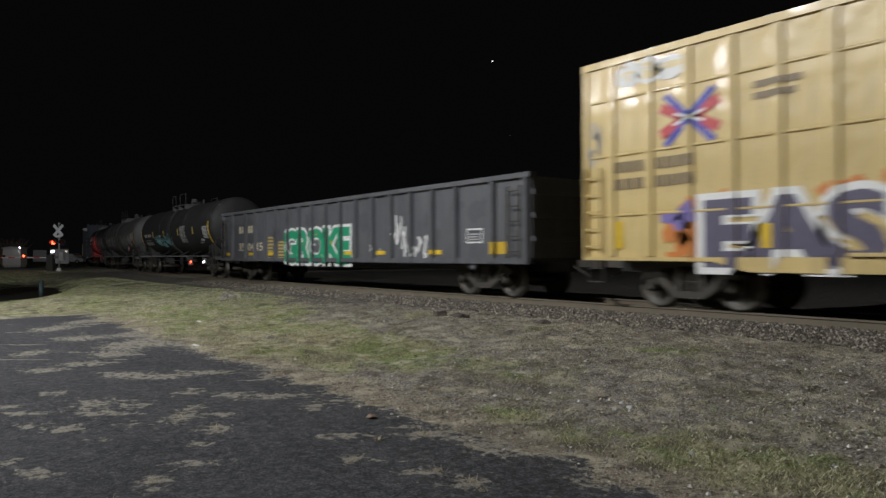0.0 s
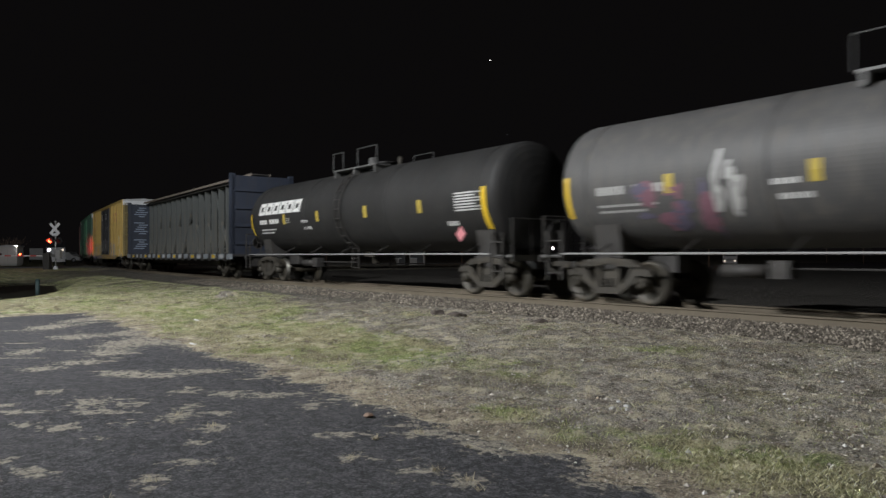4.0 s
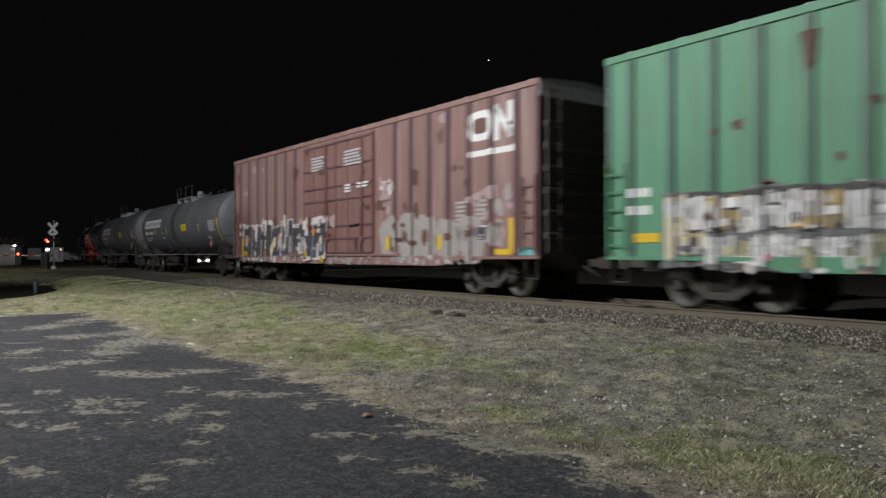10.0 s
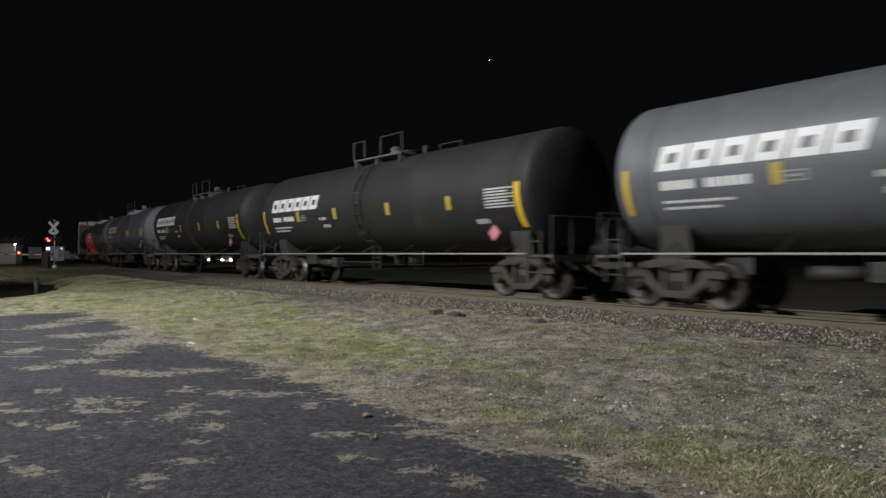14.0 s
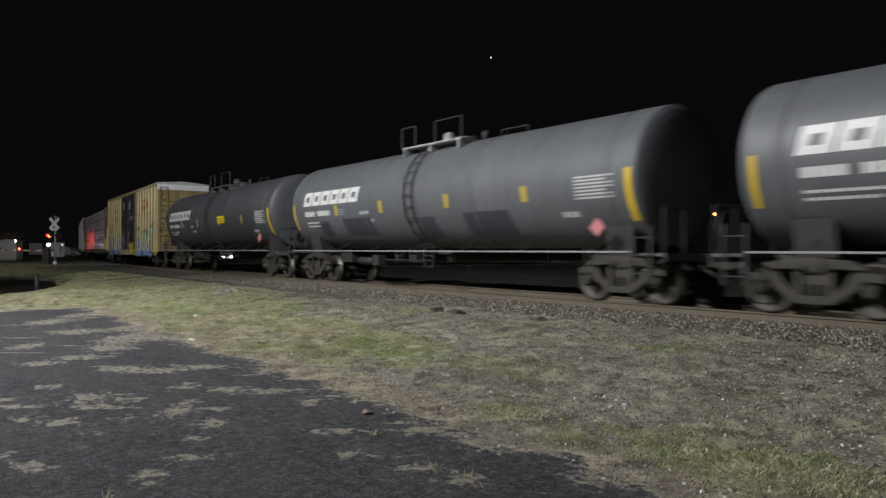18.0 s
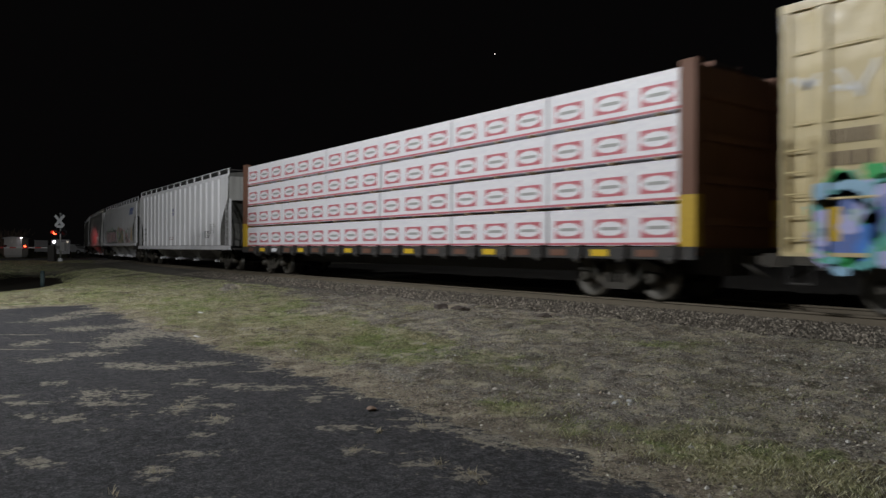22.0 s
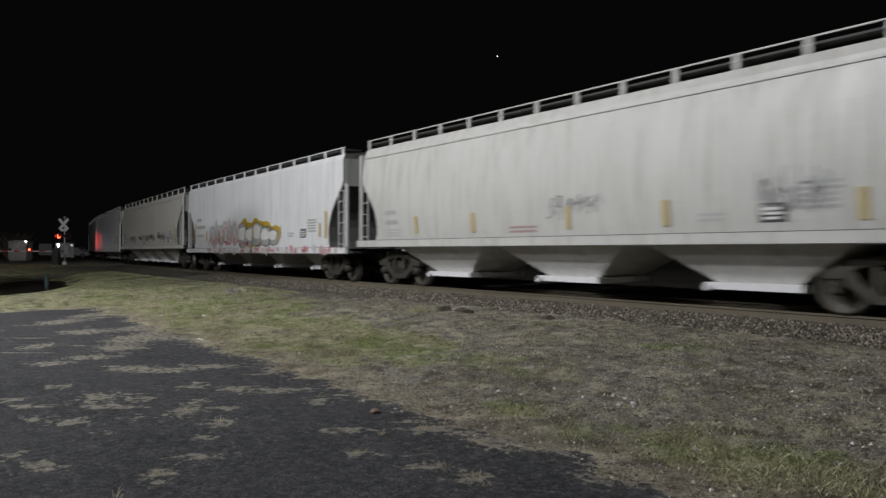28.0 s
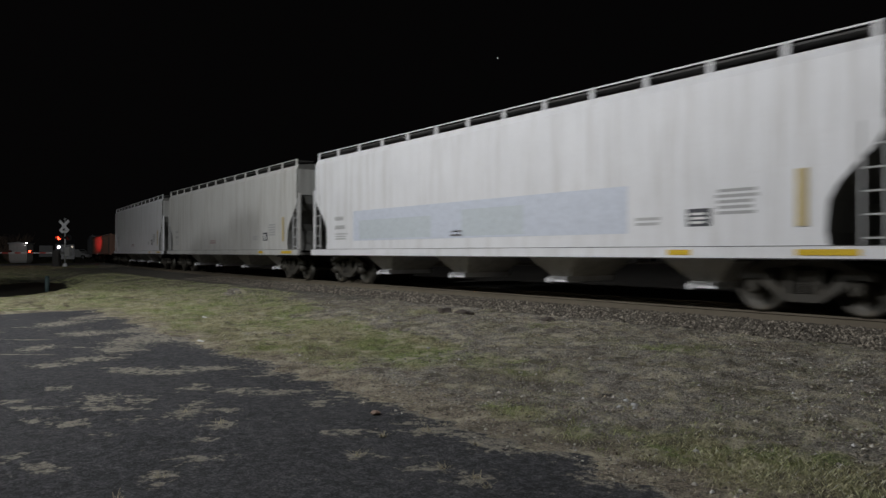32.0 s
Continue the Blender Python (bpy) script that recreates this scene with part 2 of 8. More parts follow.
    tie=paint("sleeper_timber", (0.07, 0.055, 0.045), 0.85, streak=False),
    galv=plain("galvanised", (0.42, 0.43, 0.43), 0.45, 0.5),
    post_green=plain("green_post_paint", (0.03, 0.055, 0.055), 0.6),
    car_paint=plain("vehicle_paint", (0.03, 0.03, 0.034), 0.3),
    car_white=plain("vehicle_white", (0.6, 0.6, 0.6), 0.3),
    rubber=plain("rubber", (0.02, 0.02, 0.02), 0.8),
    pole_brown=plain("pole_brown", (0.2, 0.13, 0.09), 0.7),
    roof_pale=plain("pale_roof", (0.45, 0.44, 0.44), 0.6),
    wall_pale=plain("pale_wall", (0.5, 0.48, 0.46), 0.8),
    wall_dull=paint("weathered_wall", (0.2, 0.19, 0.18), 0.85),
    lens_off=plain("unlit_red_lens", (0.12, 0.01, 0.01), 0.3),
    twig=plain("brown_twig", (0.2, 0.14, 0.1), 0.8),
    road=paint("worn_road", (0.2, 0.19, 0.18), 0.85, streak=False, dirtiness=0.3),
    headlight_glow=glow("headlight", (1.0, 0.93, 1.0), 60.0),
    violet_glow=glow("violet_lamp", (0.7, 0.3, 1.0), 5.0),
    white_dim=glow("dim_white_lamp", (1.0, 0.9, 0.8), 2.0),
    faint_lamp=glow("faint_lamp", (1.0, 0.85, 0.7), 0.5),
    star_dim=glow("faint_star", (0.9, 0.9, 1.0), 0.12),
    red_glow=glow("red_signal", (1.0, 0.05, 0.02), 14.0),
    white_glow=glow("white_lamp", (1.0, 0.95, 1.0), 30.0),
    orange_glow=glow("sodium_lamp", (1.0, 0.34, 0.09), 12.0),
    star_glow=glow("star", (1.0, 0.97, 0.93), 1.6),
)


def varnish(m, rough, weight=0.35):
    b = m.node_tree.nodes["Principled BSDF"]
    b.inputs["Coat Weight"].default_value, b.inputs["Coat Roughness"].default_value = weight, rough
    bent = b.inputs["Normal"].links
    if bent:  # the gloss follows the dents of the sheet
        m.node_tree.links.new(bent[0].from_socket, b.inputs["Coat Normal"])


for key in ("tank_black", "tank_mid"):
    M[key].node_tree.nodes["Principled BSDF"].inputs["Specular IOR Level"].default_value = 0.3
varnish(M["yellow_new"], 0.17, 0.45)
varnish(M["yellow_pale_gloss"], 0.17, 0.45)
varnish(M["door_gloss"], 0.16)
varnish(M["hop_beige"], 0.28, 0.15)


# ---- mesh helpers ----
def box(bm, x0, x1, y0, y1, z0, z1, mi=0):
    v = [bm.verts.new(p) for p in ((x0, y0, z0), (x1, y0, z0), (x1, y1, z0), (x0, y1, z0), (x0, y0, z1), (x1, y0, z1), (x1, y1, z1), (x0, y1, z1))]
    for f in ((3, 2, 1, 0), (4, 5, 6, 7), (0, 1, 5, 4), (1, 2, 6, 5), (2, 3, 7, 6), (3, 0, 4, 7)):
        bm.faces.new([v[i] for i in f]).material_index = mi


def prism(bm, pts, axis, a, b, mi=0):
    """A closed outline of 2D points swept along an axis from a to b."""
    def put(p, q):
        return {"x": (q, p[0], p[1]), "y": (p[0], q, p[1]), "z": (p[0], p[1], q)}[axis]
    va, vb = [bm.verts.new(put(p, a)) for p in pts], [bm.verts.new(put(p, b)) for p in pts]
    n = len(pts)
    faces = [bm.faces.new(va[::-1]), bm.faces.new(vb)] + [bm.faces.new((va[i], va[(i + 1) % n], vb[(i + 1) % n], vb[i])) for i in range(n)]
    for f in faces:
        f.material_index = mi
    bmesh.ops.recalc_face_normals(bm, faces=faces)


def tube(bm, p, q, r, sides=8, r2=None, mi=0, caps=True):
    p, q = Vector(p), Vector(q)
    d = (q - p).normalized()
    u = d.orthogonal().normalized()
    w = d.cross(u)
    rings = []
    for c, rr in ((p, r), (q, r if r2 is None else r2)):
        rings.append([bm.verts.new(c + (u * math.cos(2 * math.pi * i / sides) + w * math.sin(2 * math.pi * i / sides)) * rr) for i in range(sides)])
    for i in range(sides):
        f = bm.faces.new((rings[0][i], rings[0][(i + 1) % sides], rings[1][(i + 1) % sides], rings[1][i]))
        f.material_index, f.smooth = mi, sides > 6
    if caps:
        bm.faces.new(rings[0][::-1]).material_index = mi
        bm.faces.new(rings[1]).material_index = mi


def bar(bm, p, q, w, h, mi=0):
    """A rectangular beam from p to q, w across (horizontally), h the other way."""
    p, q = Vector(p), Vector(q)
    d = (q - p).normalized()
    s = d.cross(Vector((0, 0, 1)))
    s = s.normalized() if s.length > 0.01 else Vector((0, 1, 0))
    t = s.cross(d)
    v = [bm.verts.new(c + s * (w / 2 * i) + t * (h / 2 * j)) for c in (p, q) for i, j in ((-1, -1), (1, -1), (1, 1), (-1, 1))]
    faces = [bm.faces.new([v[i] for i in f]) for f in ((3, 2, 1, 0), (4, 5, 6, 7), (0, 1, 5, 4), (1, 2, 6, 5), (2, 3, 7, 6), (3, 0, 4, 7))]
    for f in faces:
        f.material_index = mi


def lathe(bm, profile, axis, sides=24, mi=0, smooth=True):
    """Turn a profile of (along, radius) about an axis through the origin."""
    rings = []
    for a, r in profile:
        ring = []
        for i in range(sides):
            c, s = math.cos(2 * math.pi * i / sides) * r, math.sin(2 * math.pi * i / sides) * r
            ring.append(bm.verts.new({"x": (a, c, s), "y": (c, a, s), "z": (c, s, a)}[axis]))
        rings.append(ring)
    faces = []
    for k in range(len(rings) - 1):
        for i in range(sides):
            faces.append(bm.faces.new((rings[k][i], rings[k][(i + 1) % sides], rings[k + 1][(i + 1) % sides], rings[k + 1][i])))
    for ring in (rings[0], rings[-1]):
        faces.append(bm.faces.new(ring))
    for f in faces:
        f.material_index, f.smooth = mi, smooth and len(f.verts) == 4
    bmesh.ops.recalc_face_normals(bm, faces=faces)


CACHE = {}


def mesh(key, fill, *mats):
    """A mesh made once for each key; fill(bm) draws it."""
    if key not in CACHE:
        bm = bmesh.new()
        fill(bm)
        me = bpy.data.meshes.new(str(key[0]) if isinstance(key, tuple) else str(key))
        bm.to_mesh(me)
        bm.free()
        for m in mats:
            me.materials.append(M[m])
        CACHE[key] = me
    return CACHE[key]


def part(name, key, fill, mats, parent, at=None, label=""):
    """ONE mesh object under a thing or a part; alike pieces share their mesh."""
    ob = new(name, mesh((name, *key), fill, *(mats if isinstance(mats, tuple) else (mats,))))
    ob.parent = parent
    if at is not None:
        ob.matrix_basis = at if isinstance(at, Matrix) else pose(*at)
    return tagged(ob, label)


def thing(name, label, category, group="", kind="", data=None):
    return tagged(new(name, data), label, category, group, kind)


# ---- ground, track ----
def edge_y(x):
    """Where the lot's asphalt ends towards the track."""
    return -9.47 + 0.26 * noise.noise(Vector((x * 0.9, 0, 0))) + 0.25 * noise.noise(Vector((x * 2.6, 5, 0))) + 0.08 * noise.noise(Vector((x * 8.3, 2, 0)))


def into_lot(x, y):
    """Distance inside the lot's edge; negative on the verge."""
    return min(edge_y(x) - y, x + 20.6 + 0.12 * (y + 9.5) + 0.25 * noise.noise(Vector((y * 0.9, 3, 0))))


def ground_height(x, y):
    u = y - bend(x)
    n = noise.noise(Vector((x * 0.6, y * 0.6, 0))) * 0.06 + noise.noise(Vector((x * 2.1, y * 2.1, 3))) * 0.045 + noise.noise(Vector((x * 4.7, y * 4.7, 5))) * 0.04 + noise.noise(Vector((x * 9.5, y * 9.5, 8))) * 0.02
    s = into_lot(x, y)
    off = max(0.0, -s)
    z = -0.437 + 0.14 * min(1.0, off / 3.0) + 0.1 * math.exp(-((u + 4.6) / 1.2) ** 2) + n * min(1.0, 0.1 + off * 0.5)
    if abs(u) < 3.4:  # the ballast bed under the track
        k = min(1.0, max(0.0, (3.4 - abs(u)) / 1.6))
        z = z * (1 - k) + (-0.16 + n * 0.2) * k
    # the ditch beside the lot
    z -= 0.5 * ditch_at(x, y)
    # the crossing road is level with the rails
    k = math.exp(-(max(0.0, abs(x + 73.0) - 6.0) / 5.0) ** 2)
    z = z * (1 - k) - 0.03 * k
    if s > 0:
        z = min(z, -0.437 - min(0.15, 0.25 * s) + n * 0.15)
    if u > 3.4:
        z = -0.45 + n
    return z


def turf_at(x, y):
    """How grassy the verge is: 0 bare gravel, 1 turf."""
    n = noise.noise(Vector((x * 0.45, y * 0.6, 7))) * 0.6 + noise.noise(Vector((x * 1.5, y * 1.8, 9))) * 0.5 + noise.noise(Vector((x * 4.0, y * 4.6, 4))) * 0.25
    k = min(1.0, max(0.0, (-6.2 - x) / 3.0)) * min(1.0, max(0.1, (-5.7 - y) / 1.4 + max(0.0, -14.5 - x) * 0.3))
    near = math.exp(-((x + 2.0) / 1.5) ** 2 - ((y + 8.6) / 0.62) ** 2)
    tuft = max(math.exp(-((x + 5.0) / 0.42) ** 2 - ((y + 8.9) / 0.28) ** 2), math.exp(-((x + 3.8) / 0.55) ** 2 - ((y + 9.0) / 0.22) ** 2))
    v = max(0.68 * k, 0.85 * near, 0.62 * tuft) + n * 0.75
    s = into_lot(x, y)
    if s > -0.5:
        v -= (s + 0.5) * 0.9
    if y - bend(x) > -3.4:
        v -= (y - bend(x) + 3.4) * 1.2
    return min(1.0, max(0.0, v))


def ditch_at(x, y):
    """How near the ditch's bottom is: 1 in its middle."""
    d = ((x + 39.5) / 10.8) ** 2 + ((y + 0.186 * (x + 39.5) + 8.75) / 2.3) ** 2
    return math.exp(-d * d * 0.9)


def unlit_ground_at(x, y):
    """Shade put into the colour: under the track, in the yard behind it, on the dim far verge."""
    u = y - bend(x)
    dim_verge = 0.8 * min(1.0, max(0.0, (-13.0 - x) / 6.0)) * min(1.0, max(0.0, (u + 7.0 - 0.03 * (x + 13.0)) / 3.4))
    return max(dim_verge, min(1.0, max(0.0, (u - 0.2) / 1.2))) if x > -62 else 0.0


def silt_at(x, y):
    """Tan sandy soil along the lot's edge and on the low bank before the ballast."""
    off = -into_lot(x, y)
    bank = math.exp(-((y - bend(x) + 3.7) / 0.7) ** 2) * 0.5 * min(1.0, max(0.0, (x + 26.0) / 8.0))
    return min(1.0, max(bank, math.exp(-((off - 0.1) / 0.55) ** 2) * 0.8))


def dirt_at(x, y):
    """How much sand has washed over the asphalt."""
    v = 0.2 * math.exp(-max(0.0, into_lot(x, y)) / 0.22) + 0.07
    c, s = 0.604, 0.797
    for i, (px, py, w, d) in enumerate(SAND_FAR + SAND_NEAR):
        if abs(x - px) + abs(y - py) > 4:
            continue
        a, b = (x - px) * c + (y - py) * s, (x - px) * s - (y - py) * c
        q = (a / (w + 0.05)) ** 2 + (b / (d + 0.06)) ** 2
        if q < 6:
            v += (0.26 if i < len(SAND_FAR) else 0.25) * math.exp(-q * 0.8)
    # thin streaks strewn between the patches
    a, b = x * c + y * s, x * s - y * c
    v += 0.22 * max(0.0, noise.noise(Vector((a * 1.6, b * 5.0, 31))) - 0.36) / 0.3
    return min(0.3, v)


# middle, half width and half depth of the washed patches
SAND_FAR = [(-12.88, -11.68, 0.21, 0.41), (-17.01, -10.73, 0.37, 0.75), (-14.69, -10.66, 0.4, 0.51), (-13.05, -10.23, 0.4, 0.71), (-11.92, -10.69, 0.27, 0.31), (-18.4, -9.99, 0.27, 0.5), (-14.78, -9.64, 0.3, 0.43), (-13.32, -9.34, 0.35, 0.74), (-10.83, -11.8, 0.23, 0.17), (-11.14, -11.22, 0.33, 0.19), (-9.81, -11.01, 0.22, 0.21), (-9.33, -10.72, 0.27, 0.18), (-9.31, -10.08, 0.28, 0.14), (-8.08, -10.77, 0.13, 0.1), (-8.41, -12.45, 0.1, 0.09), (-8.95, -11.95, 0.13, 0.1)]
SAND_NEAR = [(-5.66, -12.56, 0.12, 0.05), (-8.05, -11.73, 0.18, 0.24), (-7.52, -11.76, 0.17, 0.08), (-7.02, -12.15, 0.1, 0.17), (-7.7, -11.39, 0.1, 0.08), (-6.85, -11.23, 0.13, 0.21), (-6.21, -11.1, 0.15, 0.1), (-5.81, -11.39, 0.06, 0.05), (-5.01, -11.95, 0.08, 0.14), (-5.3, -11.6, 0.14, 0.04), (-7.66, -10.44, 0.15, 0.11), (-7.29, -10.08, 0.17, 0.13), (-6.54, -10.0, 0.07, 0.13), (-6.75, -10.82, 0.11, 0.06), (-5.32, -10.33, 0.2, 0.06), (-4.96, -9.8, 0.1, 0.07), (-4.67, -10.62, 0.05, 0.05), (-3.73, -10.25, 0.08, 0.07), (-4.36, -9.61, 0.11, 0.14), (-7.36, -12.39, 0.07, 0.07), (-6.16, -12.68, 0.06, 0.05), (-4.1, -10.38, 0.16, 0.03), (-7.28, -10.98, 0.08, 0.08)]


def sum_node(n, l, a, k, b):
    q = n.new("ShaderNodeMath")
    q.operation = "MULTIPLY_ADD"
    l.new(a, q.inputs[0])
    q.inputs[1].default_value = k
    if isinstance(b, float):
        q.inputs[2].default_value = b
    else:
        l.new(b, q.inputs[2])
    return q.outputs[0]


def attribute(n, name):
    at = n.new("ShaderNodeAttribute")
    at.attribute_name = name
    return at.outputs["Fac"]


def ground_material():
    m, n, l, b = nodes_of("verge_soil")
    v = coords(n, l)
    mid = noise_node(n, l, 4.2, 6, v, 0.75)
    fine = noise_node(n, l, 42.0, 5, v, 0.8)
    tone = noise_node(n, l, 1.1, 6, v, 0.7)
    lump = noise_node(n, l, 9.0, 4, v, 0.7)
    bare = ramp_node(n, l, fine, [(0.36, (0.09, 0.08, 0.068)), (0.5, (0.325, 0.297, 0.253)), (0.64, (0.66, 0.62, 0.54))])
    earth = ramp_node(n, l, fine, [(0.36, (0.1, 0.08, 0.055)), (0.5, (0.38, 0.315, 0.215)), (0.64, (0.67, 0.58, 0.42))])
    turf = ramp_node(n, l, fine, [(0.38, (0.07, 0.085, 0.03)), (0.5, (0.235, 0.295, 0.1)), (0.62, (0.5, 0.56, 0.24))])
    straw = ramp_node(n, l, fine, [(0.38, (0.11, 0.095, 0.05)), (0.5, (0.42, 0.375, 0.205)), (0.62, (0.66, 0.63, 0.41))])
    soil = mix_node(n, l, ramp_node(n, l, mid, [(0.5, (0, 0, 0)), (0.63, (1, 1, 1))]), bare, earth)
    # thin olive growth over the bare soil
    thin = noise_node(n, l, 1.7, 7, v, 0.72)
    soil = mix_node(n, l, ramp_node(n, l, thin, [(0.5, (0, 0, 0)), (0.6, (0.5, 0.5, 0.5))]), soil, ramp_node(n, l, fine, [(0.38, (0.085, 0.08, 0.035)), (0.5, (0.27, 0.265, 0.12)), (0.62, (0.55, 0.52, 0.28))]))
    turf = mix_node(n, l, ramp_node(n, l, tone, [(0.43, (0, 0, 0)), (0.55, (0.95, 0.95, 0.95))]), turf, straw)
    col = mix_node(n, l, ramp_node(n, l, sum_node(n, l, mid, 0.9, attribute(n, "turf")), [(0.66, (0, 0, 0)), (0.92, (1, 1, 1))]), soil, turf)
    silt = ramp_node(n, l, fine, [(0.36, (0.12, 0.098, 0.07)), (0.5, (0.36, 0.3, 0.22)), (0.64, (0.6, 0.53, 0.41))])
    col = mix_node(n, l, ramp_node(n, l, sum_node(n, l, mid, 0.9, attribute(n, "silt")), [(0.72, (0, 0, 0)), (1.05, (0.9, 0.9, 0.9))]), col, silt)
    col = mix_node(n, l, ramp_node(n, l, lump, [(0.34, (0.8, 0.8, 0.8)), (0.46, (0, 0, 0))]), col, (0.028, 0.024, 0.018))
    # dry mats and dark clods in clumps, a hand to a foot across
    clump = noise_node(n, l, 2.8, 7, v, 0.7)
    # their tones also paint in the relief's shadows and lit crests
    col = mix_node(n, l, ramp_node(n, l, clump, [(0.39, (0.72, 0.72, 0.72)), (0.47, (0, 0, 0))]), col, (0.1, 0.083, 0.06))
    col = mix_node(n, l, ramp_node(n, l, clump, [(0.53, (0, 0, 0)), (0.6, (0.75, 0.75, 0.75))]), col, (0.6, 0.54, 0.39))
    shade = noise_node(n, l, 0.7, 5, v, 0.6)
    col = mix_node(n, l, ramp_node(n, l, shade, [(0.36, (0.45, 0.45, 0.45)), (0.5, (0, 0, 0))]), col, (0.12, 0.105, 0.08))
    # the ground darkens to near black towards the ditch's middle
    col = mix_node(n, l, ramp_node(n, l, sum_node(n, l, mid, 0.5, attribute(n, "ditch_dark")), [(0.45, (0, 0, 0)), (0.85, (0.93, 0.93, 0.93))]), col, (0.02, 0.018, 0.013))
    # dark tones painted in where the ground gets no lamp light
    unlit_ground = ramp_node(n, l, fine, [(0.36, (0.025, 0.022, 0.019)), (0.5, (0.078, 0.07, 0.06)), (0.64, (0.2, 0.185, 0.16))])
    col = mix_node(n, l, attribute(n, "unlit_ground"), col, unlit_ground)
    l.new(col, b.inputs["Base Color"])
    b.inputs["Roughness"].default_value = 0.95
    bp = n.new("ShaderNodeBump")
    bp.inputs["Strength"].default_value, bp.inputs["Distance"].default_value = 1.0, 0.06
    l.new(sum_node(n, l, lump, 1.4, sum_node(n, l, clump, 1.5, fine)), bp.inputs["Height"])
    l.new(bp.outputs[0], b.inputs["Normal"])
    return m


def asphalt_material():
    m, n, l, b = nodes_of("worn_asphalt")
    v = coords(n, l)
    grain = noise_node(n, l, 60.0, 5, v, 0.8)
    coarse = noise_node(n, l, 15.0, 4, v, 0.7)
    wear = noise_node(n, l, 0.8, 6, v, 0.65)
    base = ramp_node(n, l, sum_node(n, l, coarse, 0.45, sum_node(n, l, grain, 0.55, 0.0)), [(0.38, (0.017, 0.017, 0.019)), (0.5, (0.054, 0.055, 0.06)), (0.62, (0.165, 0.165, 0.173))])
    base = mix_node(n, l, ramp_node(n, l, wear, [(0.4, (0, 0, 0)), (0.68, (0.45, 0.45, 0.45))]), base, (0.075, 0.074, 0.077))
    base = mix_node(n, l, ramp_node(n, l, wear, [(0.3, (0.45, 0.45, 0.45)), (0.46, (0, 0, 0))]), base, (0.03, 0.03, 0.034))
    # a loose net of fine cracks
    cells = n.new("ShaderNodeTexVoronoi")
    cells.feature = "DISTANCE_TO_EDGE"
    cells.inputs["Scale"].default_value = 5.0
    warp = n.new("ShaderNodeMix")
    warp.data_type = "VECTOR"
    warp.inputs[0].default_value = 0.25
    wob = n.new("ShaderNodeTexNoise")
    wob.inputs["Scale"].default_value, wob.inputs["Detail"].default_value = 6.0, 5.0
    l.new(v, wob.inputs["Vector"])
    l.new(v, warp.inputs[4])
    l.new(wob.outputs["Color"], warp.inputs[5])
    l.new(warp.outputs[1], cells.inputs["Vector"])
    crack = ramp_node(n, l, cells.outputs["Distance"], [(0.0, (0.5, 0.5, 0.5)), (0.035, (0, 0, 0))])
    base = mix_node(n, l, crack, base, (0.015, 0.015, 0.016))
    sand = ramp_node(n, l, grain, [(0.36, (0.14, 0.125, 0.1)), (0.5, (0.34, 0.31, 0.25)), (0.64, (0.5, 0.46, 0.38))])
    # sand lies in streaks where the wash has left it
    wash = noise_node(n, l, 11.0, 6, v, 0.68)
    k = ramp_node(n, l, sum_node(n, l, wash, 0.9, attribute(n, "dirt")), [(0.655, (0, 0, 0)), (0.755, (0.92, 0.92, 0.92))])
    l.new(mix_node(n, l, k, base, sand), b.inputs["Base Color"])
    b.inputs["Roughness"].default_value = 0.88
    b.inputs["Specular IOR Level"].default_value = 0.3
    bp = n.new("ShaderNodeBump")
    bp.inputs["Strength"].default_value, bp.inputs["Distance"].default_value = 1.0, 0.03
    l.new(sum_node(n, l, coarse, 1.0, grain), bp.inputs["Height"])
    l.new(bp.outputs[0], b.inputs["Normal"])
    return m


def ditch_sheet_material():
    m, n, l, b = nodes_of("ditch_sheet")
    v = coords(n, l)
    l.new(mix_node(n, l, noise_node(n, l, 2.0, 4, v), (0.008, 0.008, 0.006), (0.02, 0.018, 0.013)), b.inputs["Base Color"])
    b.inputs["Roughness"].default_value = 0.7
    b.inputs["Specular IOR Level"].default_value = 0.1
    return m


M["water"] = ditch_sheet_material()
M["soil"], M["asphalt"] = ground_material(), asphalt_material()


def axis_steps(a, b, fine_a, fine_b, fine, coarse):
    out, q = [], a
    while q < b:
        out.append(q)
        q += fine if fine_a <= q < fine_b else coarse * (1 + 0.06 * max(0, min(abs(q - fine_a), abs(q - fine_b)) / coarse))
    return out + [b]


def sheet(name, xs, ys, height, material, values):
    verts = [(x, y, height(x, y)) for y in ys for x in xs]
    w = len(xs)
    faces = [(j * w + i, j * w + i + 1, (j + 1) * w + i + 1, (j + 1) * w + i) for j in range(len(ys) - 1) for i in range(w - 1)]
    me = bpy.data.meshes.new(name)
    me.from_pydata(verts, [], faces)
    me.polygons.foreach_set("use_smooth", [True] * len(faces))
    me.materials.append(material)
    for attr, value in values.items():
        me.attributes.new(attr, "FLOAT", "POINT").data.foreach_set("value", [value(p[0], p[1]) for p in verts])
    return me


def build_ground():
    xs = axis_steps(-900, -60, -62, -60, 1.0, 1.4) + [-59.6 + 0.4 * i for i in range(74)] + axis_steps(-29.9, 500, -30, 2, 0.08, 1.2)
    ys = axis_steps(-250, 900, -11, -1, 0.07, 1.2)
    me = sheet("ground", xs, ys, ground_height, M["soil"], {"turf": turf_at, "silt": silt_at, "ditch_dark": ditch_at, "unlit_ground": unlit_ground_at})
    thing("ground", "rough dry grass and gravel verge beside the railway", "ground", kind="structure", data=me)


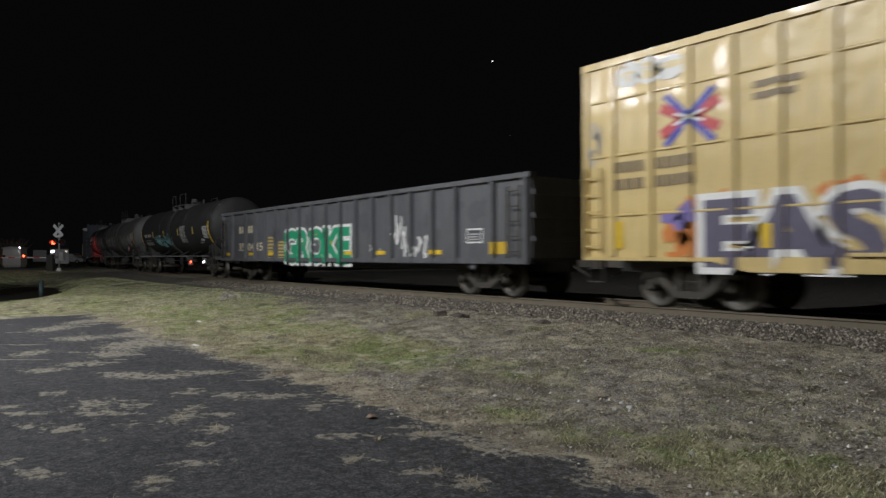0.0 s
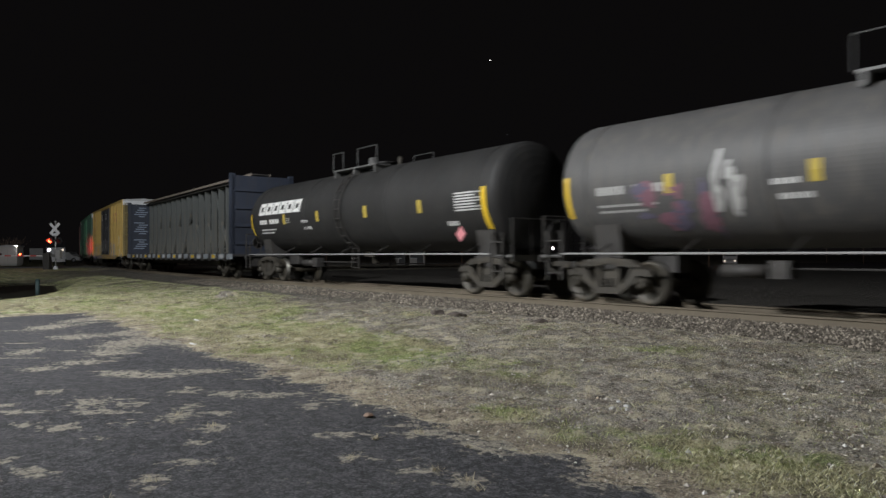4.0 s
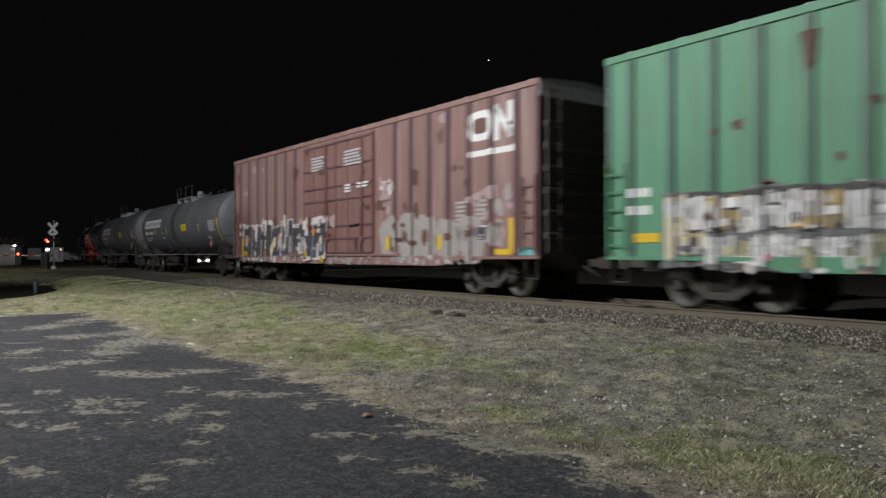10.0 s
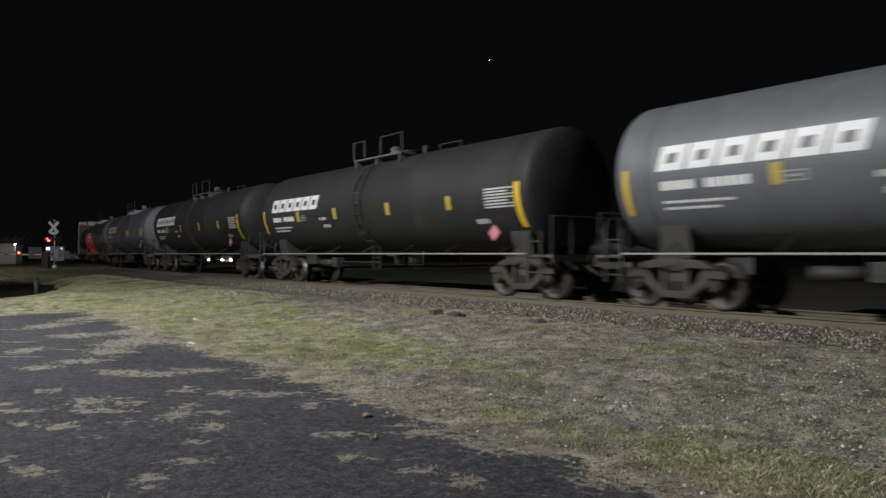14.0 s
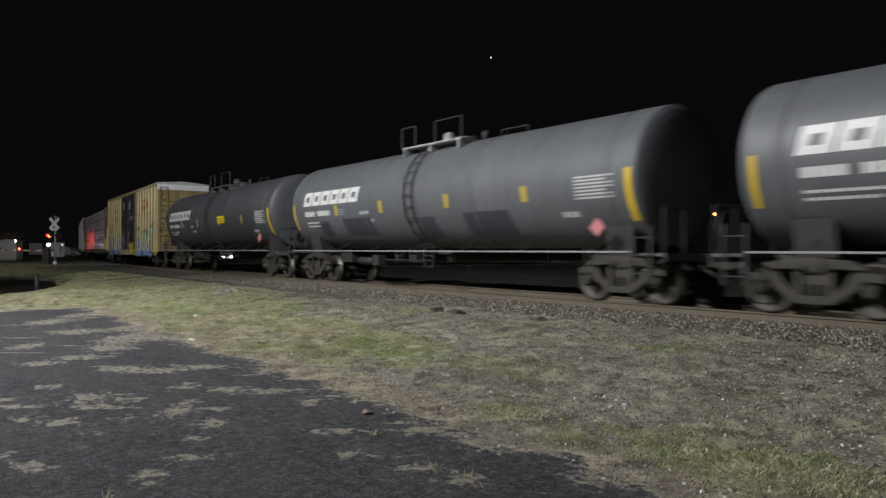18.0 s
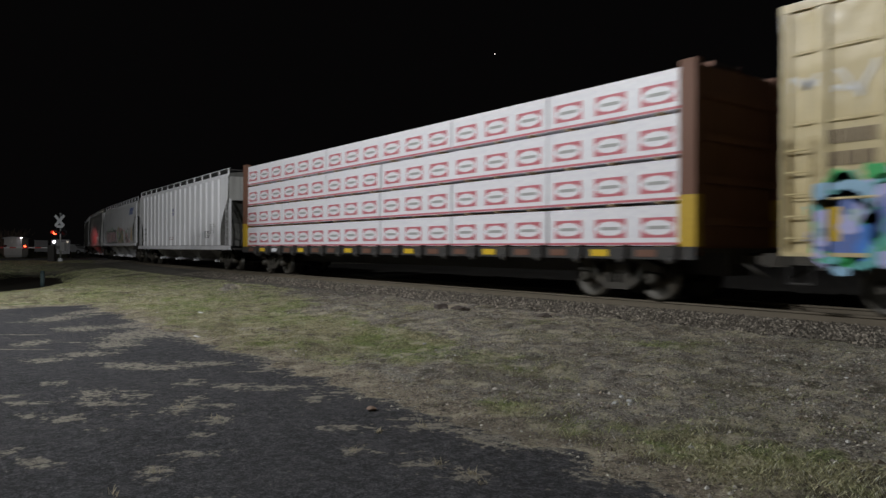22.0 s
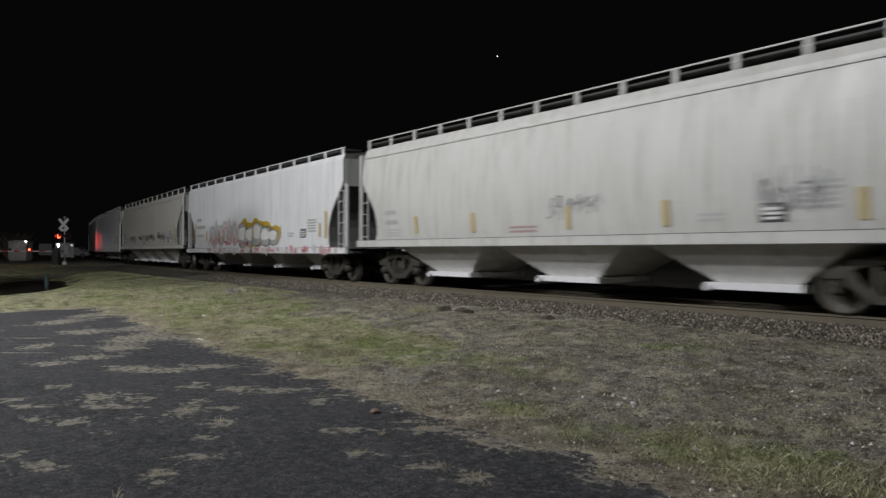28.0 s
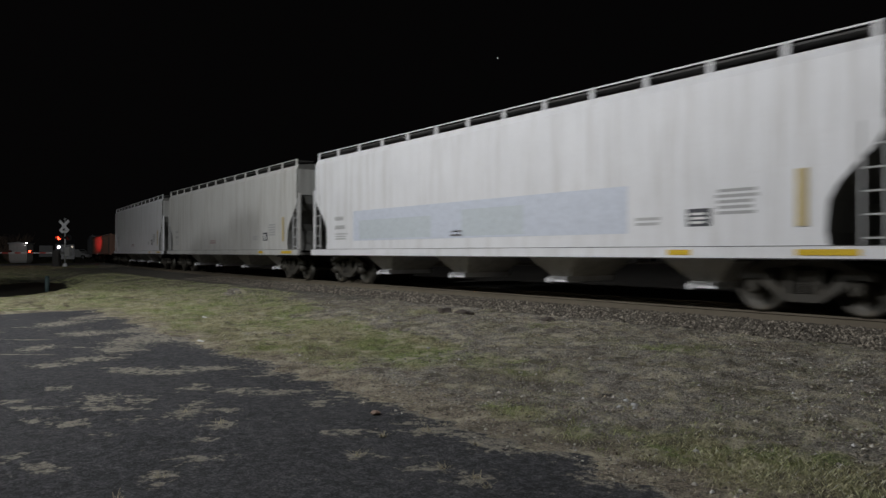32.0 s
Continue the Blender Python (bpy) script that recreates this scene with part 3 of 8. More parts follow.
def build_asphalt():
    # its crumbling edge dips under the verge
    ys = [-40, -30, -22, -17] + axis_steps(-14, -8.9, -14, -8.9, 0.07, 0.07)
    xs = axis_steps(-21.6, 14, -22, 1, 0.08, 1.5)
    me = sheet("parking_lot", xs, ys, lambda x, y: -0.44 - max(0.0, -into_lot(x, y) - 0.1) * 0.5, M["asphalt"], {"dirt": dirt_at})
    thing("parking_lot", "dark worn asphalt parking lot with a crumbling sandy edge", "pavement", kind="structure", data=me)
    # a flat dark sheet low in the ditch
    me = bpy.data.meshes.new("water")
    ring = [(-39.5 + 13.5 * math.cos(math.tau * i / 40), 3.6 * math.sin(math.tau * i / 40)) for i in range(40)]
    me.from_pydata([(x, -8.75 - 0.186 * (x + 39.5) + y, -0.66) for x, y in ring], [], [tuple(range(40))])
    me.materials.append(M["water"])
    thing("water", "dark flat sheet lying in the ditch beside the lot", "water", kind="structure", data=me)


def build_track():
    track = thing("railway_track", "rusty steel rails on dark timber sleepers in ballast", "railway track", kind="structure")
    prof = [(-0.07, -0.18), (0.07, -0.18), (0.07, -0.165), (0.015, -0.145), (0.012, -0.05), (0.036, -0.035), (0.036, -0.004), (0.028, 0.0), (-0.028, 0.0), (-0.036, -0.004), (-0.036, -0.035), (-0.012, -0.05), (-0.015, -0.145), (-0.07, -0.165)]
    xs = [-190 + 3 * i for i in range(57)] + [-17, 60]
    for off in (-0.755, 0.755):
        verts, faces = [], []
        for x in xs:
            verts += [(x, bend(x) + off + a, z) for a, z in prof]
        n = len(prof)
        for k in range(len(xs) - 1):
            faces += [(k * n + i, k * n + (i + 1) % n, (k + 1) * n + (i + 1) % n, (k + 1) * n + i) for i in range(n)]
        me = bpy.data.meshes.new("rail")
        me.from_pydata(verts, [], faces)
        me.materials.append(M["rail"])
        me.materials.append(M["railhead"])
        me.polygons.foreach_set("material_index", [1 if i % n == 7 else 0 for i in range(len(faces))])
        ob = new("rail", me)
        ob.parent = track

    def sleeper(bm):
        box(bm, -0.11, 0.11, -1.3, 1.3, -0.36, -0.182)
    x = 6.0
    while x > -110:
        a = math.atan2(bend(x - 0.5) - bend(x + 0.5), -1.0)
        part("sleeper", (), sleeper, "tie", track, (x, bend(x), random.uniform(-0.006, 0.0), 0, 0, math.degrees(a)))
        x -= 0.53


build_ground()
build_asphalt()
build_track()


# ---- loose cover of the ground: stones, grass, sand on the asphalt ----
def many(name, label, category, verts, faces, mat):
    me = bpy.data.meshes.new(name)
    me.from_pydata(verts, [], faces)
    me.materials.append(mat)
    return thing(name, label, category, kind="stuff", data=me)


def grain_material(name, dark, mid, light, other=None, rough=0.9):
    """Each piece has its own tone; other is the tone of whole patches."""
    m, n, l, b = nodes_of(name)
    v = coords(n, l)
    own = n.new("ShaderNodeNewGeometry").outputs["Random Per Island"]

    def tones(d, q, w):
        return ramp_node(n, l, own, [(0.0, d), (0.5, q), (0.88, w), (1.0, tuple(min(0.8, k * 1.7) for k in w))])
    c = tones(dark, mid, light)
    if other:
        c = mix_node(n, l, ramp_node(n, l, noise_node(n, l, 1.1, 6, v, 0.7), [(0.42, (0, 0, 0)), (0.55, (1, 1, 1))]), c, tones(*other))
    f = noise_node(n, l, 60.0, 2, v)
    l.new(mix_node(n, l, 0.25, c, ramp_node(n, l, f, [(0.35, dark), (0.65, light)])), b.inputs["Base Color"])
    b.inputs["Roughness"].default_value = rough
    return m


def stone(rng, x, y, z, r, verts, faces):
    """A rough eight-sided pebble."""
    k = len(verts)
    a = rng.uniform(0, 6.28)
    c, s = math.cos(a), math.sin(a)
    for dx, dy, dz in ((1, 0, 0), (0, 1, 0), (-1, 0, 0), (0, -1, 0), (0, 0, 0.75), (0, 0, -0.6)):
        q = r * rng.uniform(0.65, 1.25)
        dx, dy = dx + rng.uniform(-0.3, 0.3), dy + rng.uniform(-0.3, 0.3)
        verts.append((x + q * (dx * c - dy * s), y + q * (dx * s + dy * c), z + q * (dz + rng.uniform(-0.2, 0.2))))
    faces += [(k + a, k + b, k + d) for a, b, d in ((0, 1, 4), (1, 2, 4), (2, 3, 4), (3, 0, 4), (1, 0, 5), (2, 1, 5), (3, 2, 5), (0, 3, 5))]


def build_ballast():
    rng = random.Random(11)
    v, f = [], []
    for _ in range(30000):
        x = -3.0 - 33.0 * rng.random() ** 1.6
        u = -0.95 - 1.75 * rng.random()
        y = u + bend(x)
        stone(rng, x, y, ground_height(x, y) + 0.005, 0.017 + 0.033 * rng.random() ** 1.4, v, f)
    many("ballast", "grey crushed-stone ballast along the track", "gravel", v, f, grain_material("ballast_stone", (0.02, 0.016, 0.012), (0.08, 0.068, 0.053), (0.3, 0.265, 0.215)))


def build_gravel():
    rng = random.Random(12)
    v, f = [], []
    for _ in range(60000):
        x = -1.2 - 26.0 * rng.random() ** 1.5
        y = rng.uniform(-9.75, -2.9)
        if rng.random() < turf_at(x, y) * 1.1 or into_lot(x, y) > rng.uniform(-0.15, 0.25):
            continue
        r = 0.005 + 0.016 * rng.random() ** 4
        stone(rng, x, y, max(-0.44, ground_height(x, y)) + 0.002, r, v, f)
    many("gravel", "scattered pale and brown gravel on bare soil", "gravel", v, f, grain_material("verge_gravel", (0.07, 0.064, 0.056), (0.265, 0.242, 0.205), (0.5, 0.47, 0.41), ((0.05, 0.04, 0.03), (0.17, 0.142, 0.11), (0.42, 0.37, 0.3))))


def build_pebbles():
    """Larger red, brown and pale stones, in drifts on the bare ground."""
    rng = random.Random(19)
    v, f = [], []
    for _ in range(7000):
        x, y = -1.3 - 20.0 * rng.random() ** 1.35, rng.uniform(-9.3, -3.0)
        if into_lot(x, y) > -0.05 or noise.noise(Vector((x * 1.1, y * 1.4, 41))) < rng.uniform(-0.35, 0.25) or rng.random() < turf_at(x, y):
            continue
        r = 0.007 + 0.02 * rng.random() ** 5
        stone(rng, x, y, ground_height(x, y) + r * 0.25, r, v, f)
    many("pebbles", "red-brown, grey and white pebbles strewn on the verge", "gravel", v, f, grain_material("mixed_pebble", (0.13, 0.075, 0.055), (0.33, 0.27, 0.215), (0.62, 0.58, 0.51), ((0.07, 0.063, 0.058), (0.27, 0.25, 0.225), (0.66, 0.63, 0.57))))


def build_grass():
    rng = random.Random(13)
    v, f = [], []
    made = 0
    while made < 200000:
        x = 0.5 - 48.0 * rng.random() ** 1.6
        y = rng.uniform(-10.4, -3.2)
        if into_lot(x, y) > -0.03:
            continue
        if rng.random() > turf_at(x, y) ** 1.3 + 0.03:
            continue
        made += 1
        z = ground_height(x, y)
        a, h = rng.uniform(0, 6.28), rng.uniform(0.008, 0.03) * (1.1 + 1.3 * noise.noise(Vector((x * 1.7, y * 1.7, 2))))
        w, lean = rng.uniform(0.0008, 0.0018) * (1 + 0.08 * max(0.0, -x)), rng.uniform(0.2, 1.2)
        dx, dy = math.cos(a), math.sin(a)
        k = len(v)
        v += [(x - dy * w, y + dx * w, z), (x + dy * w, y - dx * w, z), (x + dx * h * lean * 0.5, y + dy * h * lean * 0.5, z + h * 0.7), (x + dx * h * lean, y + dy * h * lean, z + h)]
        f += [(k, k + 1, k + 2), (k + 1, k + 3, k + 2)]
    dry_v, dry_f = [], []
    for _ in range(4200):
        x, y = -3.0 + rng.gauss(0, 1.9), -8.5 + rng.gauss(0, 0.55)
        if into_lot(x, y) > -0.05 or rng.random() > turf_at(x, y) ** 1.1 + 0.02:
            continue
        for _ in range(3):
            x, y = x + rng.gauss(0, 0.012), y + rng.gauss(0, 0.012)
            a, h, w, lean = rng.uniform(0, 6.28), rng.uniform(0.012, 0.045), rng.uniform(0.0006, 0.0013), rng.uniform(0.3, 1.4)
            z, dx, dy, k = ground_height(x, y), math.cos(a), math.sin(a), len(dry_v)
            dry_v += [(x - dy * w, y + dx * w, z), (x + dy * w, y - dx * w, z), (x + dx * h * lean * 0.5, y + dy * h * lean * 0.5, z + h * 0.7), (x + dx * h * lean, y + dy * h * lean, z + h)]
            dry_f += [(k, k + 1, k + 2), (k + 1, k + 3, k + 2)]
    many("dry_grass", "pale yellow-green dry grass tufts at the lot's edge", "grass", dry_v, dry_f, grain_material("dry_blades", (0.22, 0.21, 0.11), (0.52, 0.5, 0.28), (0.74, 0.71, 0.48)))
    for _ in range(1500):
        tx, ty = -1.0 - 24.0 * rng.random() ** 1.4, rng.uniform(-9.5, -3.3)
        if into_lot(tx, ty) > -0.12 or turf_at(tx, ty) < 0.12 + 0.3 * rng.random():
            continue
        for _ in range(rng.randint(8, 26)):
            x, y = tx + rng.gauss(0, 0.035), ty + rng.gauss(0, 0.035)
            a, h, w, lean = rng.uniform(0, 6.28), rng.uniform(0.02, 0.065), 0.0009 * (1 + 0.09 * max(0.0, -x)), rng.uniform(0.1, 0.8)
            z, dx, dy, k = ground_height(x, y), math.cos(a), math.sin(a), len(v)
            v += [(x - dy * w, y + dx * w, z), (x + dy * w, y - dx * w, z), (x + dx * h * lean * 0.5, y + dy * h * lean * 0.5, z + h * 0.7), (x + dx * h * lean, y + dy * h * lean, z + h)]
            f += [(k, k + 1, k + 2), (k + 1, k + 3, k + 2)]
    many("grass", "short dry green and straw-coloured grass", "grass", v, f, grain_material("grass_blades", (0.09, 0.105, 0.034), (0.285, 0.345, 0.115), (0.54, 0.58, 0.26), ((0.13, 0.11, 0.07), (0.47, 0.42, 0.25), (0.66, 0.64, 0.46))))


def build_crumbs():
    """Clods and root crumbs that break up the bank and the bare ground."""
    rng = random.Random(17)
    v, f = [], []
    for _ in range(5200):
        x = -1.5 - 24.0 * rng.random() ** 1.35
        y = rng.uniform(-9.3, -3.2) if rng.random() < 0.55 else -3.9 + rng.gauss(0, 0.45)
        if into_lot(x, y) > -0.1 or y - bend(x) > -2.8 or noise.noise(Vector((x * 0.9, y * 1.2, 21))) < -0.05:
            continue
        r = 0.01 + 0.028 * rng.random() ** 4
        stone(rng, x, y, ground_height(x, y) - r * 0.25, r, v, f)
    many("soil_crumbs", "dark and tan crumbs of soil and roots", "soil", v, f, grain_material("soil_crumb", (0.05, 0.04, 0.028), (0.15, 0.12, 0.088), (0.36, 0.31, 0.23), None, 1.0))


build_ballast()
build_gravel()
build_pebbles()
build_crumbs()
build_grass()


def build_litter():
    def rock(bm, seed, r, flat=0.6):
        bmesh.ops.create_icosphere(bm, subdivisions=2, radius=r)
        for q in bm.verts:
            q.co *= 1 + 0.35 * noise.noise(q.co / r * 1.1 + Vector((seed, 0, 0)))
            q.co.z *= flat
    for i, (x, y, r) in enumerate(((-4.36, -7.85, 0.036), (-4.5, -7.8, 0.027), (-4.28, -7.95, 0.022), (-4.45, -7.95, 0.03), (-8.6, -7.2, 0.03), (-3.2, -8.6, 0.024))):
        ob = thing("stone", "pale broken stone lying on the gravel", "stone", "stones", data=mesh(("stone", i), lambda bm: rock(bm, i * 3.1, r), "stencil_grey"))
        ob.matrix_basis = pose(x, y, ground_height(x, y) + r * 0.35)

    def scrap(bm):
        v = [bm.verts.new((a, b, 0.012 + 0.02 * noise.noise(Vector((a * 9, b * 9, 0))))) for a, b in ((-0.1, -0.04), (0.0, -0.06), (0.11, -0.03), (0.12, 0.05), (0.02, 0.06), (-0.1, 0.05))]
        f = bm.faces.new(v)
        bmesh.ops.extrude_face_region(bm, geom=[f])
        for q in bm.verts:
            if q in v:
                q.co.z -= 0.012
    for x, y in ((-12.0, -9.41), (-15.6, -8.16)):
        ob = thing("paper_scrap", "small white scrap of paper on the grass", "litter", "litter", data=mesh("paper_scrap", scrap, "white"))
        ob.matrix_basis = pose(x, y, ground_height(x, y) + 0.025, 8, 12, 40) @ Matrix.Scale(0.5, 4)
    ob = thing("bark_piece", "broken brown piece of wood on the asphalt", "litter", data=mesh("bark_piece", lambda bm: rock(bm, 2.2, 0.05, 0.4), "pole_brown"))
    ob.matrix_basis = pose(-5.76, -9.82, -0.42, 0, 0, 50)

    def sprig(bm, seed):
        rng = random.Random(seed)
        for _ in range(rng.randint(16, 26)):
            a, h, lean = rng.uniform(0, 6.28), rng.uniform(0.02, 0.06), rng.uniform(0.6, 2.2)
            x, y, dx, dy, w = rng.gauss(0, 0.02), rng.gauss(0, 0.02), math.cos(a), math.sin(a), 0.0016
            v = [bm.verts.new(p) for p in ((x - dy * w, y + dx * w, 0), (x + dy * w, y - dx * w, 0), (x + dx * h * lean * 0.5 + dy * w, y + dy * h * lean * 0.5 - dx * w, h * 0.7), (x + dx * h * lean * 0.5 - dy * w, y + dy * h * lean * 0.5 + dx * w, h * 0.7), (x + dx * h * lean, y + dy * h * lean, h * 0.8))]
            bm.faces.new(v[:4])
            bm.faces.new((v[3], v[2], v[4]))
    for i, (x, y) in enumerate(((-4.96, -9.8), (-4.67, -10.62), (-3.74, -10.27), (-3.54, -10.33), (-5.05, -9.55), (-4.99, -11.95), (-4.04, -10.32), (-5.02, -10.19), (-4.37, -9.75), (-4.69, -12.28), (-6.9, -11.2), (-6.25, -11.1))):
        ob = thing("grass_sprig", "dry tan grass sprig growing through a crack in the asphalt", "grass", "grass sprigs", data=mesh(("grass_sprig", i), lambda bm: sprig(bm, 300 + i), "straw"))
        ob.matrix_basis = pose(x, y, -0.441, 0, 0, 70 * i)

    def clod(bm, seed):
        bmesh.ops.create_icosphere(bm, subdivisions=3, radius=0.22)
        for q in bm.verts:
            q.co *= 1 + 0.5 * noise.noise(q.co * 6 + Vector((seed, 0, 0)))
            q.co.z *= 0.5
    for i, (x, y, s) in enumerate(((-11.9, -3.95, 0.8), (-12.4, -4.1, 0.9), (-9.9, -3.5, 0.7), (-21.8, -5.2, 1.6))):
        ob = thing("earth_clod", "dark clod of earth and dead roots on the verge", "clod", "clods", data=mesh(("earth_clod", i), lambda bm: clod(bm, i * 2.7), "tie" if i < 3 else "soil"))
        ob.matrix_basis = pose(x, y, ground_height(x, y) + 0.02, 0, 0, 40 * i) @ Matrix.Scale(s, 4)
    # the short post beside the hollow
    p = thing("marker_post", "short dark green steel marker post in the grass", "post")
    x, y = -35.8, -8.4
    p.matrix_basis = pose(x, y, ground_height(x, y))
    part("shaft", (), lambda bm: tube(bm, (0, 0, -0.2), (0, 0, 0.72), 0.09, 12), "post_green", p)
    part("cap", (), lambda bm: tube(bm, (0, 0, 0.72), (0, 0, 0.79), 0.12, 12, 0.06), "post_green", p)


build_litter()


# ---- freight cars: x forward, y to the far side, z = 0 on the rails; each is a thing on an empty at rail level ----
CARS = []      # (car, x of its middle at 0 s)
LOADS = []     # things carried by a car: (thing, x of the car, pose in the car)
WHEELS = []    # (wheelset, which of the two in its truck)


def truck(car, x):
    def bolster(bm):
        box(bm, -0.2, 0.2, -1.0, 1.0, 0.45, 0.75)
        tube(bm, (0, 0, 0.75), (0, 0, 0.95), 0.25, 12)

    def frame_side(bm):
        for s in (-1, 1):
            prism(bm, [(s * 0.0, 0.86), (s * 0.55, 0.8), (s * 0.78, 0.62), (s * 1.12, 0.6), (s * 1.12, 0.72), (s * 0.85, 0.82), (s * 0.6, 0.95), (s * 0.0, 1.0)], "y", -0.08, 0.08)
            prism(bm, [(0, 0.22), (s * 0.3, 0.22), (s * 0.72, 0.5), (s * 0.78, 0.66), (s * 0.6, 0.74), (s * 0.5, 0.56), (s * 0.26, 0.36), (0, 0.36)], "y", -0.07, 0.07)
            box(bm, s * 0.27 - 0.05, s * 0.27 + 0.05, -0.075, 0.075, 0.34, 0.9)

    def spring(bm):
        rings = [(0.36, 0.045)]
        for k in range(6):
            z = 0.37 + k * 0.03
            rings += [(z, 0.048), (z + 0.004, 0.065), (z + 0.016, 0.065), (z + 0.02, 0.048)]
        lathe(bm, rings + [(0.56, 0.045)], "z", 8)

    def wheelset(bm):
        for s in (-1, 1):
            lathe(bm, [(s * 0.69, 0.1), (s * 0.69, 0.4), (s * 0.685, 0.485), (s * 0.715, 0.486), (s * 0.725, 0.457), (s * 0.825, 0.452), (s * 0.83, 0.4), (s * 0.79, 0.37), (s * 0.76, 0.2), (s * 0.8, 0.16), (s * 0.8, 0.1)], "y", 28)
            lathe(bm, [(s * 0.8, 0.1), (s * 0.9, 0.13), (s * 1.08, 0.13), (s * 1.1, 0.1), (s * 1.12, 0.09)], "y", 14)
            for k in range(3):
                a = k * 2 * math.pi / 3
                tube(bm, (0.06 * math.cos(a), s * 1.1, 0.06 * math.sin(a)), (0.06 * math.cos(a), s * 1.145, 0.06 * math.sin(a)), 0.022, 6)
        tube(bm, (0, -0.8, 0), (0, 0.8, 0), 0.09, 12)
        for f in bm.faces:
            c = f.calc_center_median()
            r = math.hypot(c.x, c.z)
            if 0.44 < r < 0.47:
                f.material_index = 1

    t = part("truck", (), bolster, "steel", car, (x, 0, 0), "cast steel freight truck with two axles")
    for y in (-1.0, 1.0):
        part("side_frame", (), frame_side, "steel", t, (0, y, 0))
        for k in (-0.13, 0.0, 0.13):
            part("spring", (), spring, "steel", t, (k, y, 0))
    for i, k in enumerate((0.889, -0.889)):
        WHEELS.append((part("wheelset", (), wheelset, ("wheel", "tread"), t, (k, 0, 0.457)), i))


def coupler(car, x, s):
    def fill(bm):
        box(bm, -0.25, 0.55, -0.09, 0.09, 0.78, 0.95)
        prism(bm, [(0.5, -0.17), (0.78, -0.15), (0.82, -0.02), (0.66, 0.0), (0.72, 0.12), (0.5, 0.16)], "z", 0.74, 1.0)
        tube(bm, (0.2, -0.35, 0.8), (0.62, -0.3, 0.55), 0.03, 8)
    part("coupler", (), fill, "steel", car, (x, 0, 0, 0, 0, 0 if s > 0 else 180))


def ladder(parent, key, x, y, z0, z1, width=0.42, mat="steel", step=0.36, along="x"):
    """A ladder whose rails stand apart along x or along y."""
    a, b = ((-width / 2, 0), (width / 2, 0)) if along == "x" else ((0, -width / 2), (0, width / 2))

    def rails(bm):
        for p in (a, b):
            box(bm, p[0] - 0.022, p[0] + 0.022, p[1] - 0.022, p[1] + 0.022, z0, z1)
    f = part("ladder", key + (z0, z1, width, along), rails, mat, parent, (x, y, 0))
    z = z0 + 0.15
    while z < z1:
        part("rung", (width, along, mat), lambda bm: tube(bm, (*a, 0), (*b, 0), 0.017, 6), mat, f, (0, 0, z))
        z += step


def stencil(parent, key, rows, y, mat="white", face=-1, name="stencil", label="", curve=None, lean=0.0):
    """Rows of (x0, x1, z0, z1): bars of lettering on a side at y, or on a tank by curve(z)."""
    def fill(bm):
        for x0, x1, z0, z1 in rows:
            if curve:
                ya, yb = curve(z0), curve(z1)
                q = [(x0 + lean * (z0 - 2.67), ya, z0), (x1 + lean * (z0 - 2.67), ya, z0), (x1 + lean * (z1 - 2.67), yb, z1), (x0 + lean * (z1 - 2.67), yb, z1)]
                bm.faces.new([bm.verts.new((a, face * (b + 0.006), c)) for a, b, c in q])
            else:
                box(bm, x0, x1, y - 0.004, y + 0.004, z0, z1)
    part(name, key, fill, mat, parent, None, label)


def word_bars(x, z, w, h, n, gap=0.2):
    """A line of n blocks as wide as letters."""
    step = w / n
    return [(x + i * step, x + (i + 1 - gap) * step, z, z + h) for i in range(n)]


